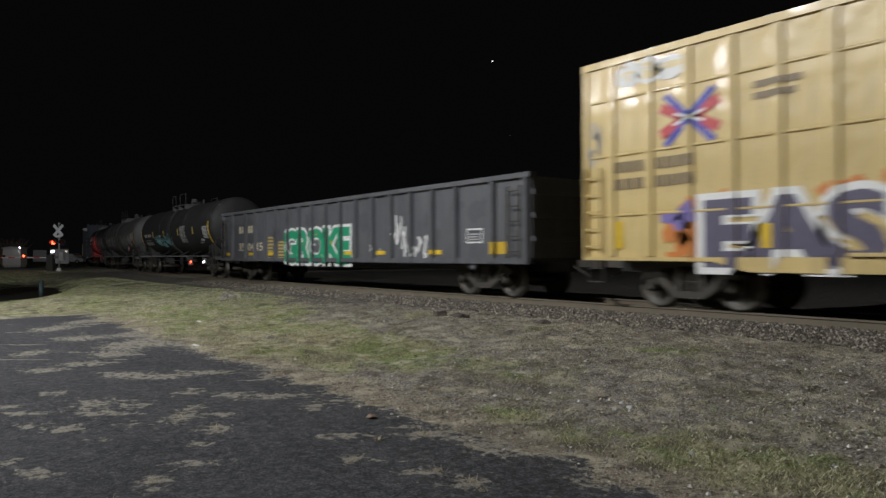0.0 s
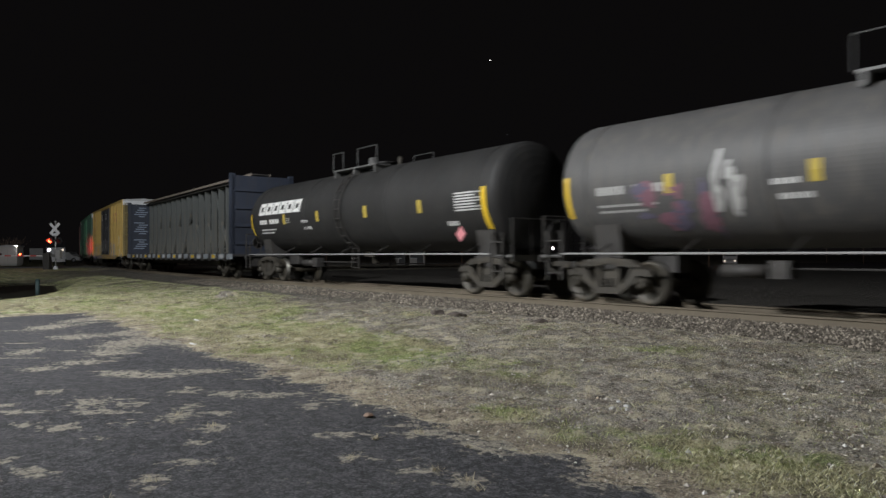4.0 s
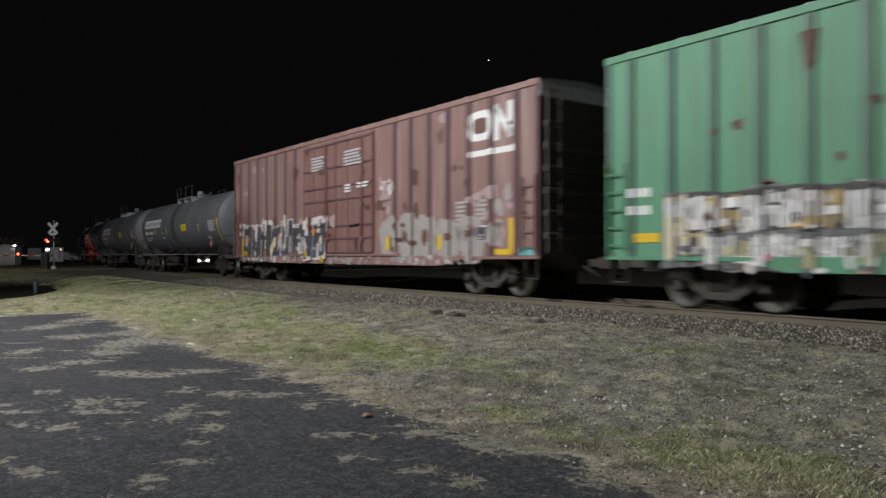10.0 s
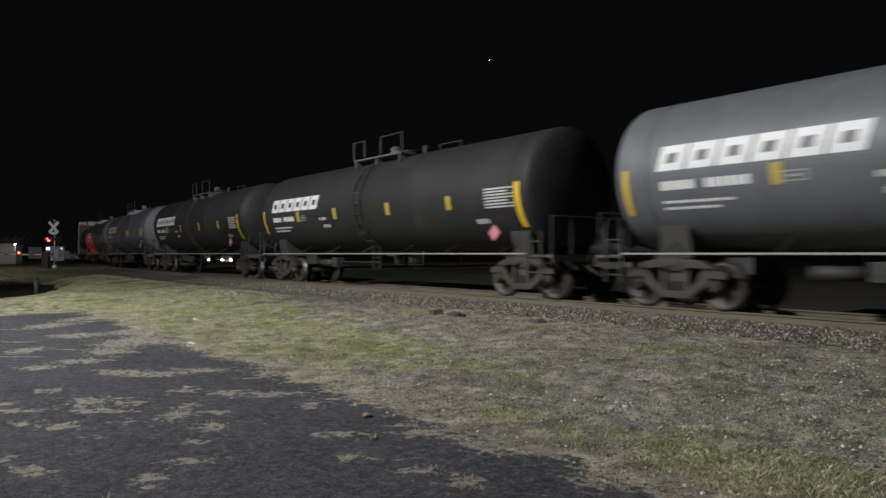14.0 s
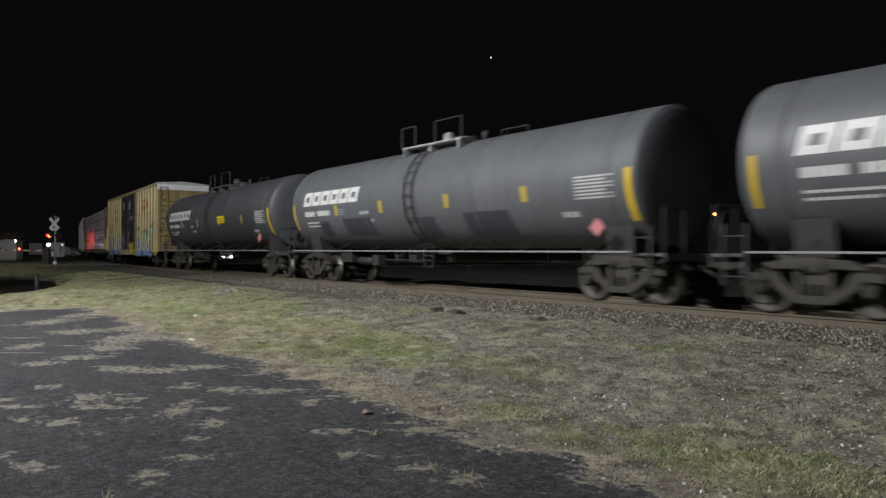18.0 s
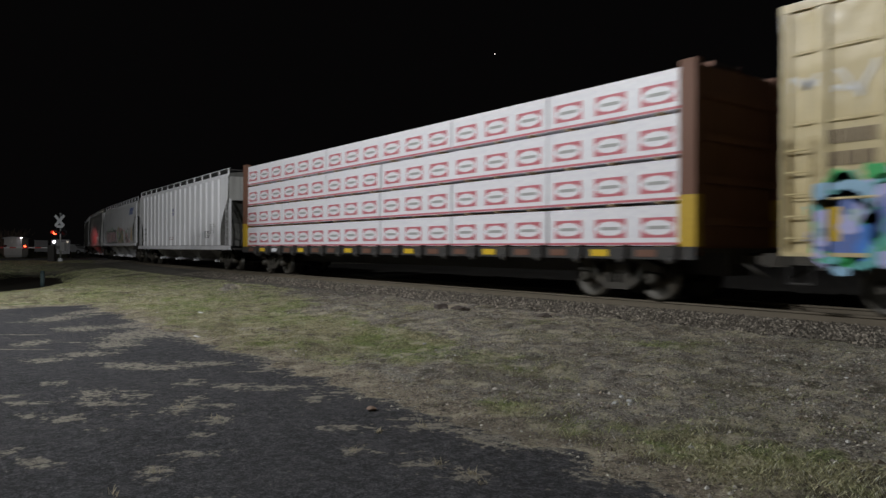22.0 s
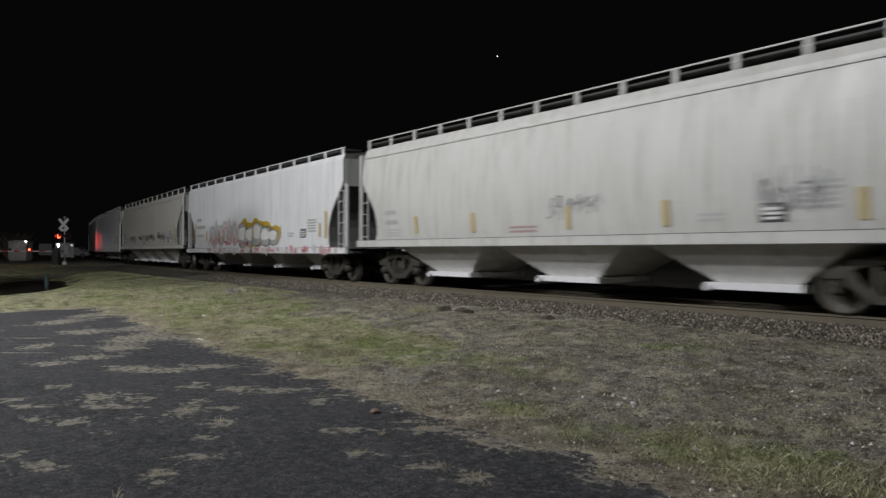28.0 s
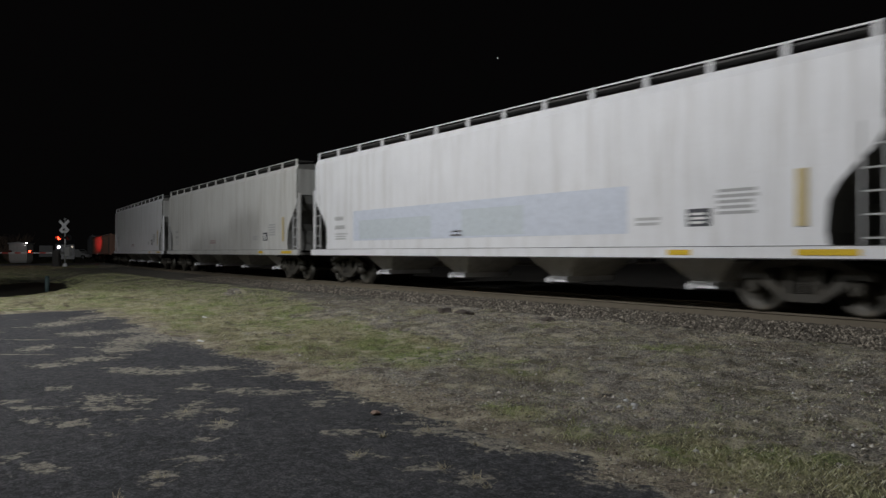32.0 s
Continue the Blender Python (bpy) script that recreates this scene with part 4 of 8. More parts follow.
def boxcar(name, label, x, key, length, body, rib, door, door_span, ribs, smooth=False, sill=0.76, top=5.15, end_mat=None, beads=()):
    car = thing(name, label, "boxcar", "freight train")
    h, w = length / 2, 1.5
    end_mat = end_mat or body

    def hull(bm):
        b = w - 0.03 if smooth else w
        prism(bm, [(-b, 1.02), (b, 1.02), (b, top - 0.1), (-b, top - 0.1)], "x", -h, h)

    def roof(bm):
        prism(bm, [(-w - 0.03, top - 0.1), (w + 0.03, top - 0.1), (w + 0.03, top - 0.03), (0, top + 0.08), (-w - 0.03, top - 0.03)], "x", -h - 0.02, h + 0.02)
        k = -h + 0.6
        while k < h:
            prism(bm, [(-w - 0.02, top - 0.03), (0, top + 0.08), (w + 0.02, top - 0.03), (w + 0.02, top), (0, top + 0.115), (-w - 0.02, top)], "x", k - 0.04, k + 0.04)
            k += 1.2

    def eave(bm):
        box(bm, -h - 0.02, h + 0.02, -0.03, 0.03, top - 0.16, top - 0.02)

    def belly(bm):
        prism(bm, [(-h, 1.02), (-h, 0.96), (-h + 3.1, 0.94), (-h + 3.8, sill), (h - 3.8, sill), (h - 3.1, 0.94), (h, 0.96), (h, 1.02)], "y", -0.04, 0.04)

    def post(bm):
        prism(bm, [(-0.11, 0.0), (-0.07, -0.055), (0.07, -0.055), (0.11, 0.0)], "z", 1.04, top - 0.18)

    def bead(bm, a, b):
        prism(bm, [(0.0, -0.03), (-0.022, -0.012), (-0.022, 0.012), (0.0, 0.03)], "x", a, b)

    def corner(bm):
        box(bm, -0.06, 0.06, -0.02, 0.02, 1.0, top - 0.1)

    part("body", key, hull, body, car)
    part("roof", key, roof, "roof", car)
    for s in (-1, 1):
        part("eave", key, eave, body, car, (0, s * (w + 0.012), 0))
        part("side_sill", key, belly, body, car, (0, s * (w + 0.0), 0))
        for e in (-1, 1):
            part("corner_post", key, corner, rib, car, (e * (h - 0.06), s * (w + 0.015), 0))
    for s in (-1, 1):
        for k in ribs:
            part("side_post", key, post, rib, car, (k, s * w, 0, 0, 0, 0 if s < 0 else 180))
    # pressed beads run along the panels between the posts
    marks = sorted(list(ribs) + [-h + 0.1, h - 0.1, door_span[0] - 0.1, door_span[1] + 0.1])
    for s in (-1, 1):
        for z in beads:
            for a, b in zip(marks, marks[1:]):
                if a < door_span[0] - 0.05 and b < door_span[0] or a > door_span[1]:
                    span = (round(a + 0.11, 3), round(b - 0.11, 3))
                    part("panel_bead", key + span, lambda bm: bead(bm, *span), body, car, (0, -w, z) if s < 0 else (a + b, w, z, 0, 0, 180))
    # glossy side sheets, each a little dished between its posts
    def panel(bm, half):
        cols = []
        for i in range(9):
            q = i / 4 - 1
            cols.append([bm.verts.new((half * q, 0.016 * (1 - q * q), z)) for z in (1.02, top - 0.12)])
        for a, b in zip(cols, cols[1:]):
            bm.faces.new((a[0], b[0], b[1], a[1])).smooth = True
        last = [bm.verts.new((half * q, 0.04, z)) for q, z in ((-1, 1.02), (1, 1.02), (1, top - 0.12), (-1, top - 0.12))]
        bm.faces.new((last[3], last[2], last[1], last[0]))
        bm.faces.new((cols[0][0], cols[0][1], last[3], last[0]))
        bm.faces.new((cols[-1][1], cols[-1][0], last[1], last[2]))
    if smooth:
        walls = sorted(list(ribs) + [-h, h, door_span[0], door_span[1]])
        for s in (-1, 1):
            for a, b in zip(walls, walls[1:]):
                if b - a < 3:
                    half_w = round((b - a) / 2, 3)
                    part("side_panel", key + (half_w,), lambda bm: panel(bm, half_w), body, car, (s * -(a + b) / 2, s * w, 0, 0, 0, 0 if s < 0 else 180))
    # doors: two leaves a side, each with bands, a lock rod and a handle
    d0, d1 = door_span
    half = (d1 - d0) / 2

    def rod(bm):
        tube(bm, (0, 0, 1.15), (0, 0, top - 0.4), 0.025, 8)
        for z in (1.5, 2.6, 3.6):
            box(bm, -0.06, 0.06, -0.03, 0.03, z, z + 0.12)

    def lever(bm):
        tube(bm, (-0.3, 0, 2.0), (0.3, 0, 2.05), 0.025, 8)

    def track_rail(bm):
        box(bm, d0 - half * 0.6, d1 + half * 0.6, -0.09, 0.0, 1.03, 1.09)
    for s in (-1, 1):
        turn = 0 if s < 0 else 180
        for c in (d0 + half / 2, d1 - half / 2):
            f = part("door", key, lambda bm: box(bm, -half / 2 + 0.02, half / 2 - 0.02, -0.06, 0.0, 1.12, top - 0.26), door, car, (c, s * (w + 0.005), 0, 0, 0, turn))
            for z in (1.14, 1.6, 2.02, 2.9, 3.35, 4.0, top - 0.34):
                part("door_band", key, lambda bm: box(bm, -half / 2 + 0.02, half / 2 - 0.02, -0.1, -0.06, -0.025, 0.025), rib if rib != body else door, f, (0, 0, z))
            for k in (-half / 2 + 0.06, -half / 6, half / 6, half / 2 - 0.06):
                part("door_stile", key, lambda bm: box(bm, -0.035, 0.035, -0.085, -0.06, 1.12, top - 0.26), door, f, (k, 0, 0))
            part("lock_rod", key, rod, door, f, (0.25 * half, -0.12, 0))
            part("lever", key, lever, "steel", f, (0.1, -0.13, 0))
        part("door_track", key, track_rail, body, car, (0, s * (w + 0.01), 0) if s < 0 else (d0 + d1, s * (w + 0.01), 0, 0, 0, 180))
    # ends: a sheet with rolled ribs and a pale top plate
    def end_rib(bm):
        prism(bm, [(0.0, -0.09), (0.09, -0.05), (0.09, 0.05), (0.0, 0.09)], "y", -w + 0.12, w - 0.12)

    def end_cap(bm):
        prism(bm, [(-w, top - 0.42), (w, top - 0.42), (w, top - 0.1), (-w, top - 0.1)], "x", 0.0, 0.03)
    for e in (-1, 1):
        turn = 0 if e > 0 else 180
        part("end_wall", key, lambda bm: box(bm, 0.0, 0.012, -w + 0.02, w - 0.02, 1.03, top - 0.13), end_mat, car, (e * h, 0, 0, 0, 0, turn))
        for i in range(6):
            part("end_rib", key, end_rib, end_mat, car, (e * h, 0, 1.5 + i * 0.52, 0, 0, turn))
        part("end_plate", key, end_cap, "reflector_white", car, (e * h, 0, 0, 0, 0, turn))
        for s in (-1, 1):
            ladder(car, (key[0],), e * (h - 0.3), s * (w + 0.09), 1.1, 2.9, mat=body)
        ladder(car, (key[0], "end"), e * (h + 0.12), -1.15 * e, 1.1, top - 0.3, mat=end_mat, along="y")

        def stirrup(bm):
            tube(bm, (-0.2, 0, 1.0), (-0.2, 0, 0.5), 0.018, 6)
            tube(bm, (0.2, 0, 1.0), (0.2, 0, 0.5), 0.018, 6)
            tube(bm, (-0.2, 0, 0.5), (0.2, 0, 0.5), 0.022, 6)
        for s in (-1, 1):
            part("stirrup", (), stirrup, "under", car, (e * (h - 0.3), s * 1.48, 0))
        coupler(car, e * (h + 0.1), e)
        truck(car, e * (h - 2.3))
    def frame_beam(bm):
        box(bm, -h, h, -0.25, 0.25, 0.7, 1.02)
        for k in range(-3, 4):
            box(bm, k * 2.0 - 0.06, k * 2.0 + 0.06, -1.4, 1.4, 0.85, 1.02)
    part("underframe", key, frame_beam, "under", car)
    CARS.append((car, x))
    return car


TANK_R, TANK_Z = 1.53, 2.70
TANK_C = (1.435, 2.605)  # the smaller tanks


def tank_side(z, rad=TANK_R, mid=TANK_Z):
    return math.sqrt(max(0.0, rad ** 2 - (z - mid) ** 2))


def tank_car(label, x, key, length, mat, logo=True, rad=TANK_R, mid=TANK_Z):
    car = thing("tank_car", label, "tank car", "freight train")
    h = length / 2
    grey = mat in ("tank_grey", "tank_slate")
    head = 0.34 if grey else 0.48

    def flank(z):
        return tank_side(z, rad, mid)

    def shell(bm):
        left = [(-h + head - head * math.cos(math.pi / 2 * i / 8), max(0.02, rad * math.sin(math.pi / 2 * i / 8))) for i in range(9)]
        right = [(-a, r) for a, r in reversed(left)]
        lathe(bm, left + right, "x", 112, 0, False)
        bmesh.ops.translate(bm, verts=bm.verts, vec=(0, 0, mid))

    def band(bm):
        lathe(bm, [(-0.03, rad), (-0.03, rad + 0.012), (0.03, rad + 0.012), (0.03, rad)], "x", 48)

    part("shell", key, shell, mat, car)
    for k in (-h + 1.0, h - 1.0, -h / 3, h / 3):
        part("weld_band", key, band, mat, car, (k, 0, mid))
    # the fittings on top: manway, housing, walkway and its rails
    top = mid + rad

    def manway(bm):
        tube(bm, (0, 0, -0.1), (0, 0, 0.12), 0.3, 16)
        tube(bm, (0, 0, 0.12), (0, 0, 0.18), 0.34, 16)

    def housing(bm):
        tube(bm, (0, 0, -0.1), (0, 0, 0.36), 0.17, 14)
        tube(bm, (0, 0, 0.36), (0, 0, 0.43), 0.19, 14, 0.1)

    def valve(bm):
        tube(bm, (0, 0, -0.1), (0, 0, 0.3), 0.07, 8)
        tube(bm, (-0.12, 0, 0.22), (0.12, 0, 0.22), 0.03, 6)

    def walkway(bm):
        for s in (-1, 1):
            box(bm, -1.25, 1.6, s * 0.72 - 0.28, s * 0.72 + 0.28, -0.06, -0.01)
        for k in (-1.15, 0.15, 1.5):
            box(bm, k - 0.04, k + 0.04, -1.0, 1.0, -0.28, -0.06)

    def guard(a, b, high):
        def fill(bm):
            for k in (a, b):
                tube(bm, (k, 0, 0), (k, 0, high), 0.016, 6)
            tube(bm, (a, 0, high), (b, 0, high), 0.018, 6)
        return fill
    part("manway", key, manway, mat, car, (0.65, 0, top))
    part("housing", key, housing, "silver" if mat == "tank_grey" else "rail_grey", car, (-0.2, 0, top))
    part("valve", key, valve, "steel", car, (1.35, 0.1, top))
    part("walkway", key, walkway, "galv" if mat == "tank_grey" else "rail_grey", car, (0, 0, top))
    for s in (-1, 1):
        for a, b, high in ((-1.3, -0.6, 0.6), (0.4, 1.62, 0.6)) if s < 0 else ((1.66, 2.75, 0.42),):
            part("guard_rail", key + (a,), guard(a, b, high), "rail_dark", car, (0, s * (0.98 if s < 0 else 0.45), top - (0.02 if s < 0 else 0.1)))

        def stile(bm):
            pts = [(rad + 0.09) * Vector((0, -math.cos(a), math.sin(a))) + Vector((0, 0, mid)) for a in [math.radians(d) for d in (-60, -40, -20, 0, 15, 30, 45, 60)]]
            pts = [Vector((0, pts[0].y, 0.6))] + pts
            rings = []
            for i, p in enumerate(pts):
                d = (pts[min(i + 1, len(pts) - 1)] - pts[max(i - 1, 0)]).normalized()
                w = d.cross(Vector((1, 0, 0)))
                rings.append([bm.verts.new(p + Vector((0.018 * a, 0, 0)) + w * (0.018 * c)) for a, c in ((-1, -1), (1, -1), (1, 1), (-1, 1))])
            for p, q in zip(rings, rings[1:]):
                for i in range(4):
                    bm.faces.new((p[i], p[(i + 1) % 4], q[(i + 1) % 4], q[i]))
            bm.faces.new(rings[0][::-1])
            bm.faces.new(rings[-1])
        f = part("ladder", key + ("side",), stile, "under", car, (-0.3 if s < 0 else 0.1, 0, 0, 0, 0, 0 if s < 0 else 180))
        part("ladder_rail", key + ("side",), stile, "under", f, (0.4, 0, 0))
        pts = [(rad + 0.09) * Vector((0, -math.cos(a), math.sin(a))) + Vector((0, 0, mid)) for a in [math.radians(-60 + 12 * k) for k in range(11)]]
        for p in pts + [Vector((0, pts[0].y, z)) for z in (0.62, 0.95)]:
            part("rung", ("tank",), lambda bm: tube(bm, (0, 0, 0), (0.4, 0, 0), 0.016, 6), "under", f, tuple(p))

        def hand_rail(bm):
            tube(bm, (-h + 0.4, 0, 1.08), (h - 0.4, 0, 1.08), 0.022, 6)
        part("hand_rail", key, hand_rail, "silver", car, (0, s * 1.5, 0, 0, 0, 0 if s < 0 else 180))
        for k in range(7):
            part("rail_brace", (), lambda bm: bar(bm, (0, 0, 1.08), (0, 0.55, 1.35), 0.03, 0.03), "under", car, (-h + 1.4 + k * (length - 2.8) / 6, s * 1.5, 0, 0, 0, 0 if s < 0 else 180))

    def saddle(bm):
        prism(bm, [(-1.0, 1.0), (1.0, 1.0), (1.12, 1.72), (0.9, 1.55), (0.5, 1.28), (0, 1.2), (-0.5, 1.28), (-0.9, 1.55), (-1.12, 1.72)], "x", -0.35, 0.35)

    def stub(bm):
        box(bm, -2.6, 0.35, -0.22, 0.22, 0.68, 1.05)

    def end_deck(bm):
        box(bm, -0.25, 0.35, -1.4, 1.4, 1.0, 1.06)
        box(bm, 0.33, 0.37, -1.4, 1.4, 0.9, 1.06)

    def end_guard(bm):
        for y in (-1.35, -0.7, 0.7, 1.35):
            tube(bm, (0.3, y, 1.06), (0.3, y, 1.95), 0.02, 6)
        tube(bm, (0.3, -1.35, 1.95), (0.3, 1.35, 1.95), 0.02, 6)

    def brake(bm):
        lathe(bm, [(-0.02, 0.26), (0.02, 0.28), (0.02, 0.24), (-0.02, 0.23)], "x", 16)
        tube(bm, (-0.1, 0, 0), (0.05, 0, 0), 0.04, 8)
        for a in range(3):
            bar(bm, (0, 0, 0), (0, 0.25 * math.cos(a * 2.1), 0.25 * math.sin(a * 2.1)), 0.03, 0.03)
    for e in (-1, 1):
        turn = 0 if e > 0 else 180
        part("saddle", key, saddle, "under", car, (e * (h - 1.18) + 0.17, 0, 0))
        part("stub_sill", key, stub, "under", car, (e * (h + 0.1), 0, 0, 0, 0, turn))
        part("end_platform", key, end_deck, "rail_grey", car, (e * (h + 0.0), 0, 0, 0, 0, turn))
        part("end_rail", key, end_guard, "under", car, (e * h, 0, 0, 0, 0, turn))
        ladder(car, ("tank",), e * (h - 0.15), -1.45, 0.5, 1.6, mat="under")
        ladder(car, ("tank",), e * (h - 0.15), 1.45, 0.5, 1.6, mat="under")
        coupler(car, e * (h + 0.25), e)
        truck(car, e * (h - 1.18) + 0.17)
    part("brake_wheel", key, brake, "under", car, (-h - 0.45, -0.75, 1.6))

    def drain(bm):
        tube(bm, (0, 0, 0.75), (0, 0, 1.25), 0.14, 12)
        box(bm, -0.3, 0.3, -0.3, 0.3, 1.0, 1.2)
    part("bottom_outlet", key, drain, "steel", car)

    def brake_rig(bm):
        tube(bm, (-0.6, 0, 0.75), (0.3, 0, 0.75), 0.13, 10)
        box(bm, 0.4, 0.75, -0.15, 0.15, 0.62, 0.95)
        tube(bm, (0.3, 0, 0.8), (3.0, 0.3, 0.8), 0.02, 6)
    part("brake_cylinder", key, brake_rig, "under", car, (-h + 4.4, -0.6, 0))
    # markings on both flanks
    stripe = [(-h + 0.46, -h + 0.58, 1.85, 2.75), (h - 0.52, h - 0.36, 1.72, 2.8) if grey else (h - 0.78, h - 0.6, 1.72, 2.8)]
    small = [(q - 0.1, q + 0.1, 2.25, 2.62) for q in (-4.5, -1.7, 1.62, 4.65)]
    curve = side_of_curve(lambda z: flank(z) + 0.004, 1.3, 4.2)
    for r in stripe:
        decal(car, "reflector", key + ("stripe", r[0]), bars_art([r], "reflector", 2), curve)
    for s in (-1, 1):
        for r in small:
            stencil(car, key + (s, "small", r[0]), [(r[0], r[1], r[2], 2.44), (r[0], r[1], 2.44, r[3])], 0, "reflector_dim", s, "reflector", curve=lambda z: flank(z) + 0.006)
        if logo:
            rows = []
            for i in range(6):
                q = -h + 1.26 + i * 0.645
                rows += [(q, q + 0.17, 2.67, 3.15), (q + 0.17, q + 0.41, 3.0, 3.15), (q + 0.41, q + 0.58, 2.67, 3.15), (q + 0.17, q + 0.41, 2.67, 2.81)]
            rows = [(a, b, lo + (hi - lo) * i / 2, lo + (hi - lo) * (i + 1) / 2) for a, b, lo, hi in rows for i in range(2)]
            stencil(car, key + (s, "logo"), rows, 0, "white", s, "lettering", curve=flank, lean=0.22)
            box_at = -h + 3.75
            stencil(car, key + (s, "box"), [(box_at, box_at + 0.42, 2.29, 2.31), (box_at, box_at + 0.42, 2.45, 2.47), (box_at, box_at + 0.03, 2.31, 2.45), (box_at + 0.39, box_at + 0.42, 2.31, 2.45), (box_at + 0.1, box_at + 0.32, 2.36, 2.4)], 0, "stencil_grey", s, "framed_stencil", curve=flank)
        rows = word_bars(-h + 1.35, 2.3, 0.75, 0.17, 4) + word_bars(-h + 2.3, 2.3, 0.9, 0.17, 6) + word_bars(-h + 1.35, 2.05, 1.5, 0.05, 12) + word_bars(-h + 1.35, 1.93, 1.2, 0.05, 10)
        stencil(car, key + (s, "number"), rows, 0, "white" if logo else "stencil_grey", s, "stencil", curve=flank)
        rows = [(h - 1.9, h - 0.85 - 0.2 * (i % 3 == 2), 2.22 + i * 0.075, 2.26 + i * 0.075) for i in range(7)]
        rows = rows if key[0] != "tank_c" else []
        rows += word_bars(-h + 5.3, 2.0, 0.6, 0.1, 5) + word_bars(-h + 5.2, 2.25, 0.5, 0.1, 4) + word_bars(h - 2.4, 1.85, 0.5, 0.12, 5)
        stencil(car, key + (s, "data"), rows, 0, "pale_grey", s, "stencil", curve=flank)

        def placard(bm):
            prism(bm, [(0, -0.2), (0.2, 0), (0, 0.2), (-0.2, 0)], "y", -0.01, 0.01)
        if key[0] != "tank_c":
            part("placard", (), placard, "pink", car, (h - (1.2 if grey else 1.45), s * 1.56, 1.6), "red and white diamond hazard placard")
    CARS.append((car, x))
    return car


def gondola(label, x, key, length, mat, top=2.92):
    car = thing("gondola_car", label, "gondola car", "freight train")
    h, w = length / 2, 1.5
    posts = [0.02 + 1.06 * k for k in range(-7, 8)] + [-8.95, 8.95, -h + 0.1, h - 0.1]

    def wall(bm):
        box(bm, -h, h, -0.03, 0.03, 1.0, top)

    def chord(bm):
        box(bm, -h - 0.05, h + 0.05, -0.12, 0.07, top - 0.02, top + 0.1)

    def post(bm):
        prism(bm, [(-0.1, 0.0), (-0.06, -0.11), (0.06, -0.11), (0.1, 0.0)], "z", 0.9, top)

    def sill(bm):
        prism(bm, [(-h, 1.0), (-h, 0.86), (h, 0.86), (h, 1.0)], "y", -0.1, 0.05)

    def floor_plate(bm):
        box(bm, -h, h, -w, w, 0.96, 1.04)
        box(bm, -h, h, -0.25, 0.25, 0.66, 0.96)

    def end_wall(bm):
        box(bm, -0.03, 0.03, -w, w, 1.0, top)
        for z in (1.4, 1.95, 2.5):
            box(bm, 0.03, 0.11, -w, w, z, z + 0.12)
    part("floor_plate", key, floor_plate, "under", car)
    for s in (-1, 1):
        turn = 0 if s < 0 else 180
        part("side_wall", key, wall, mat, car, (0, s * w, 0))
        part("top_chord", key, chord, mat, car, (0, s * w, 0, 0, 0, turn))
        part("side_sill", key, sill, mat, car, (0, s * w, 0, 0, 0, turn))
        for q in posts:
            part("side_post", key, post, mat, car, (q, s * (w + 0.03), 0, 0, 0, turn))
    for e in (-1, 1):
        part("end_wall", key, end_wall, mat, car, (e * h, 0, 0, 0, 0, 0 if e > 0 else 180))
        for s in (-1, 1):
            ladder(car, ("gon",), e * (h - 0.45), s * (w + 0.16), 1.0, top - 0.2, mat="steel")
        coupler(car, e * (h + 0.1), e)
        truck(car, e * (h - 2.3))
    CARS.append((car, x))
    return car


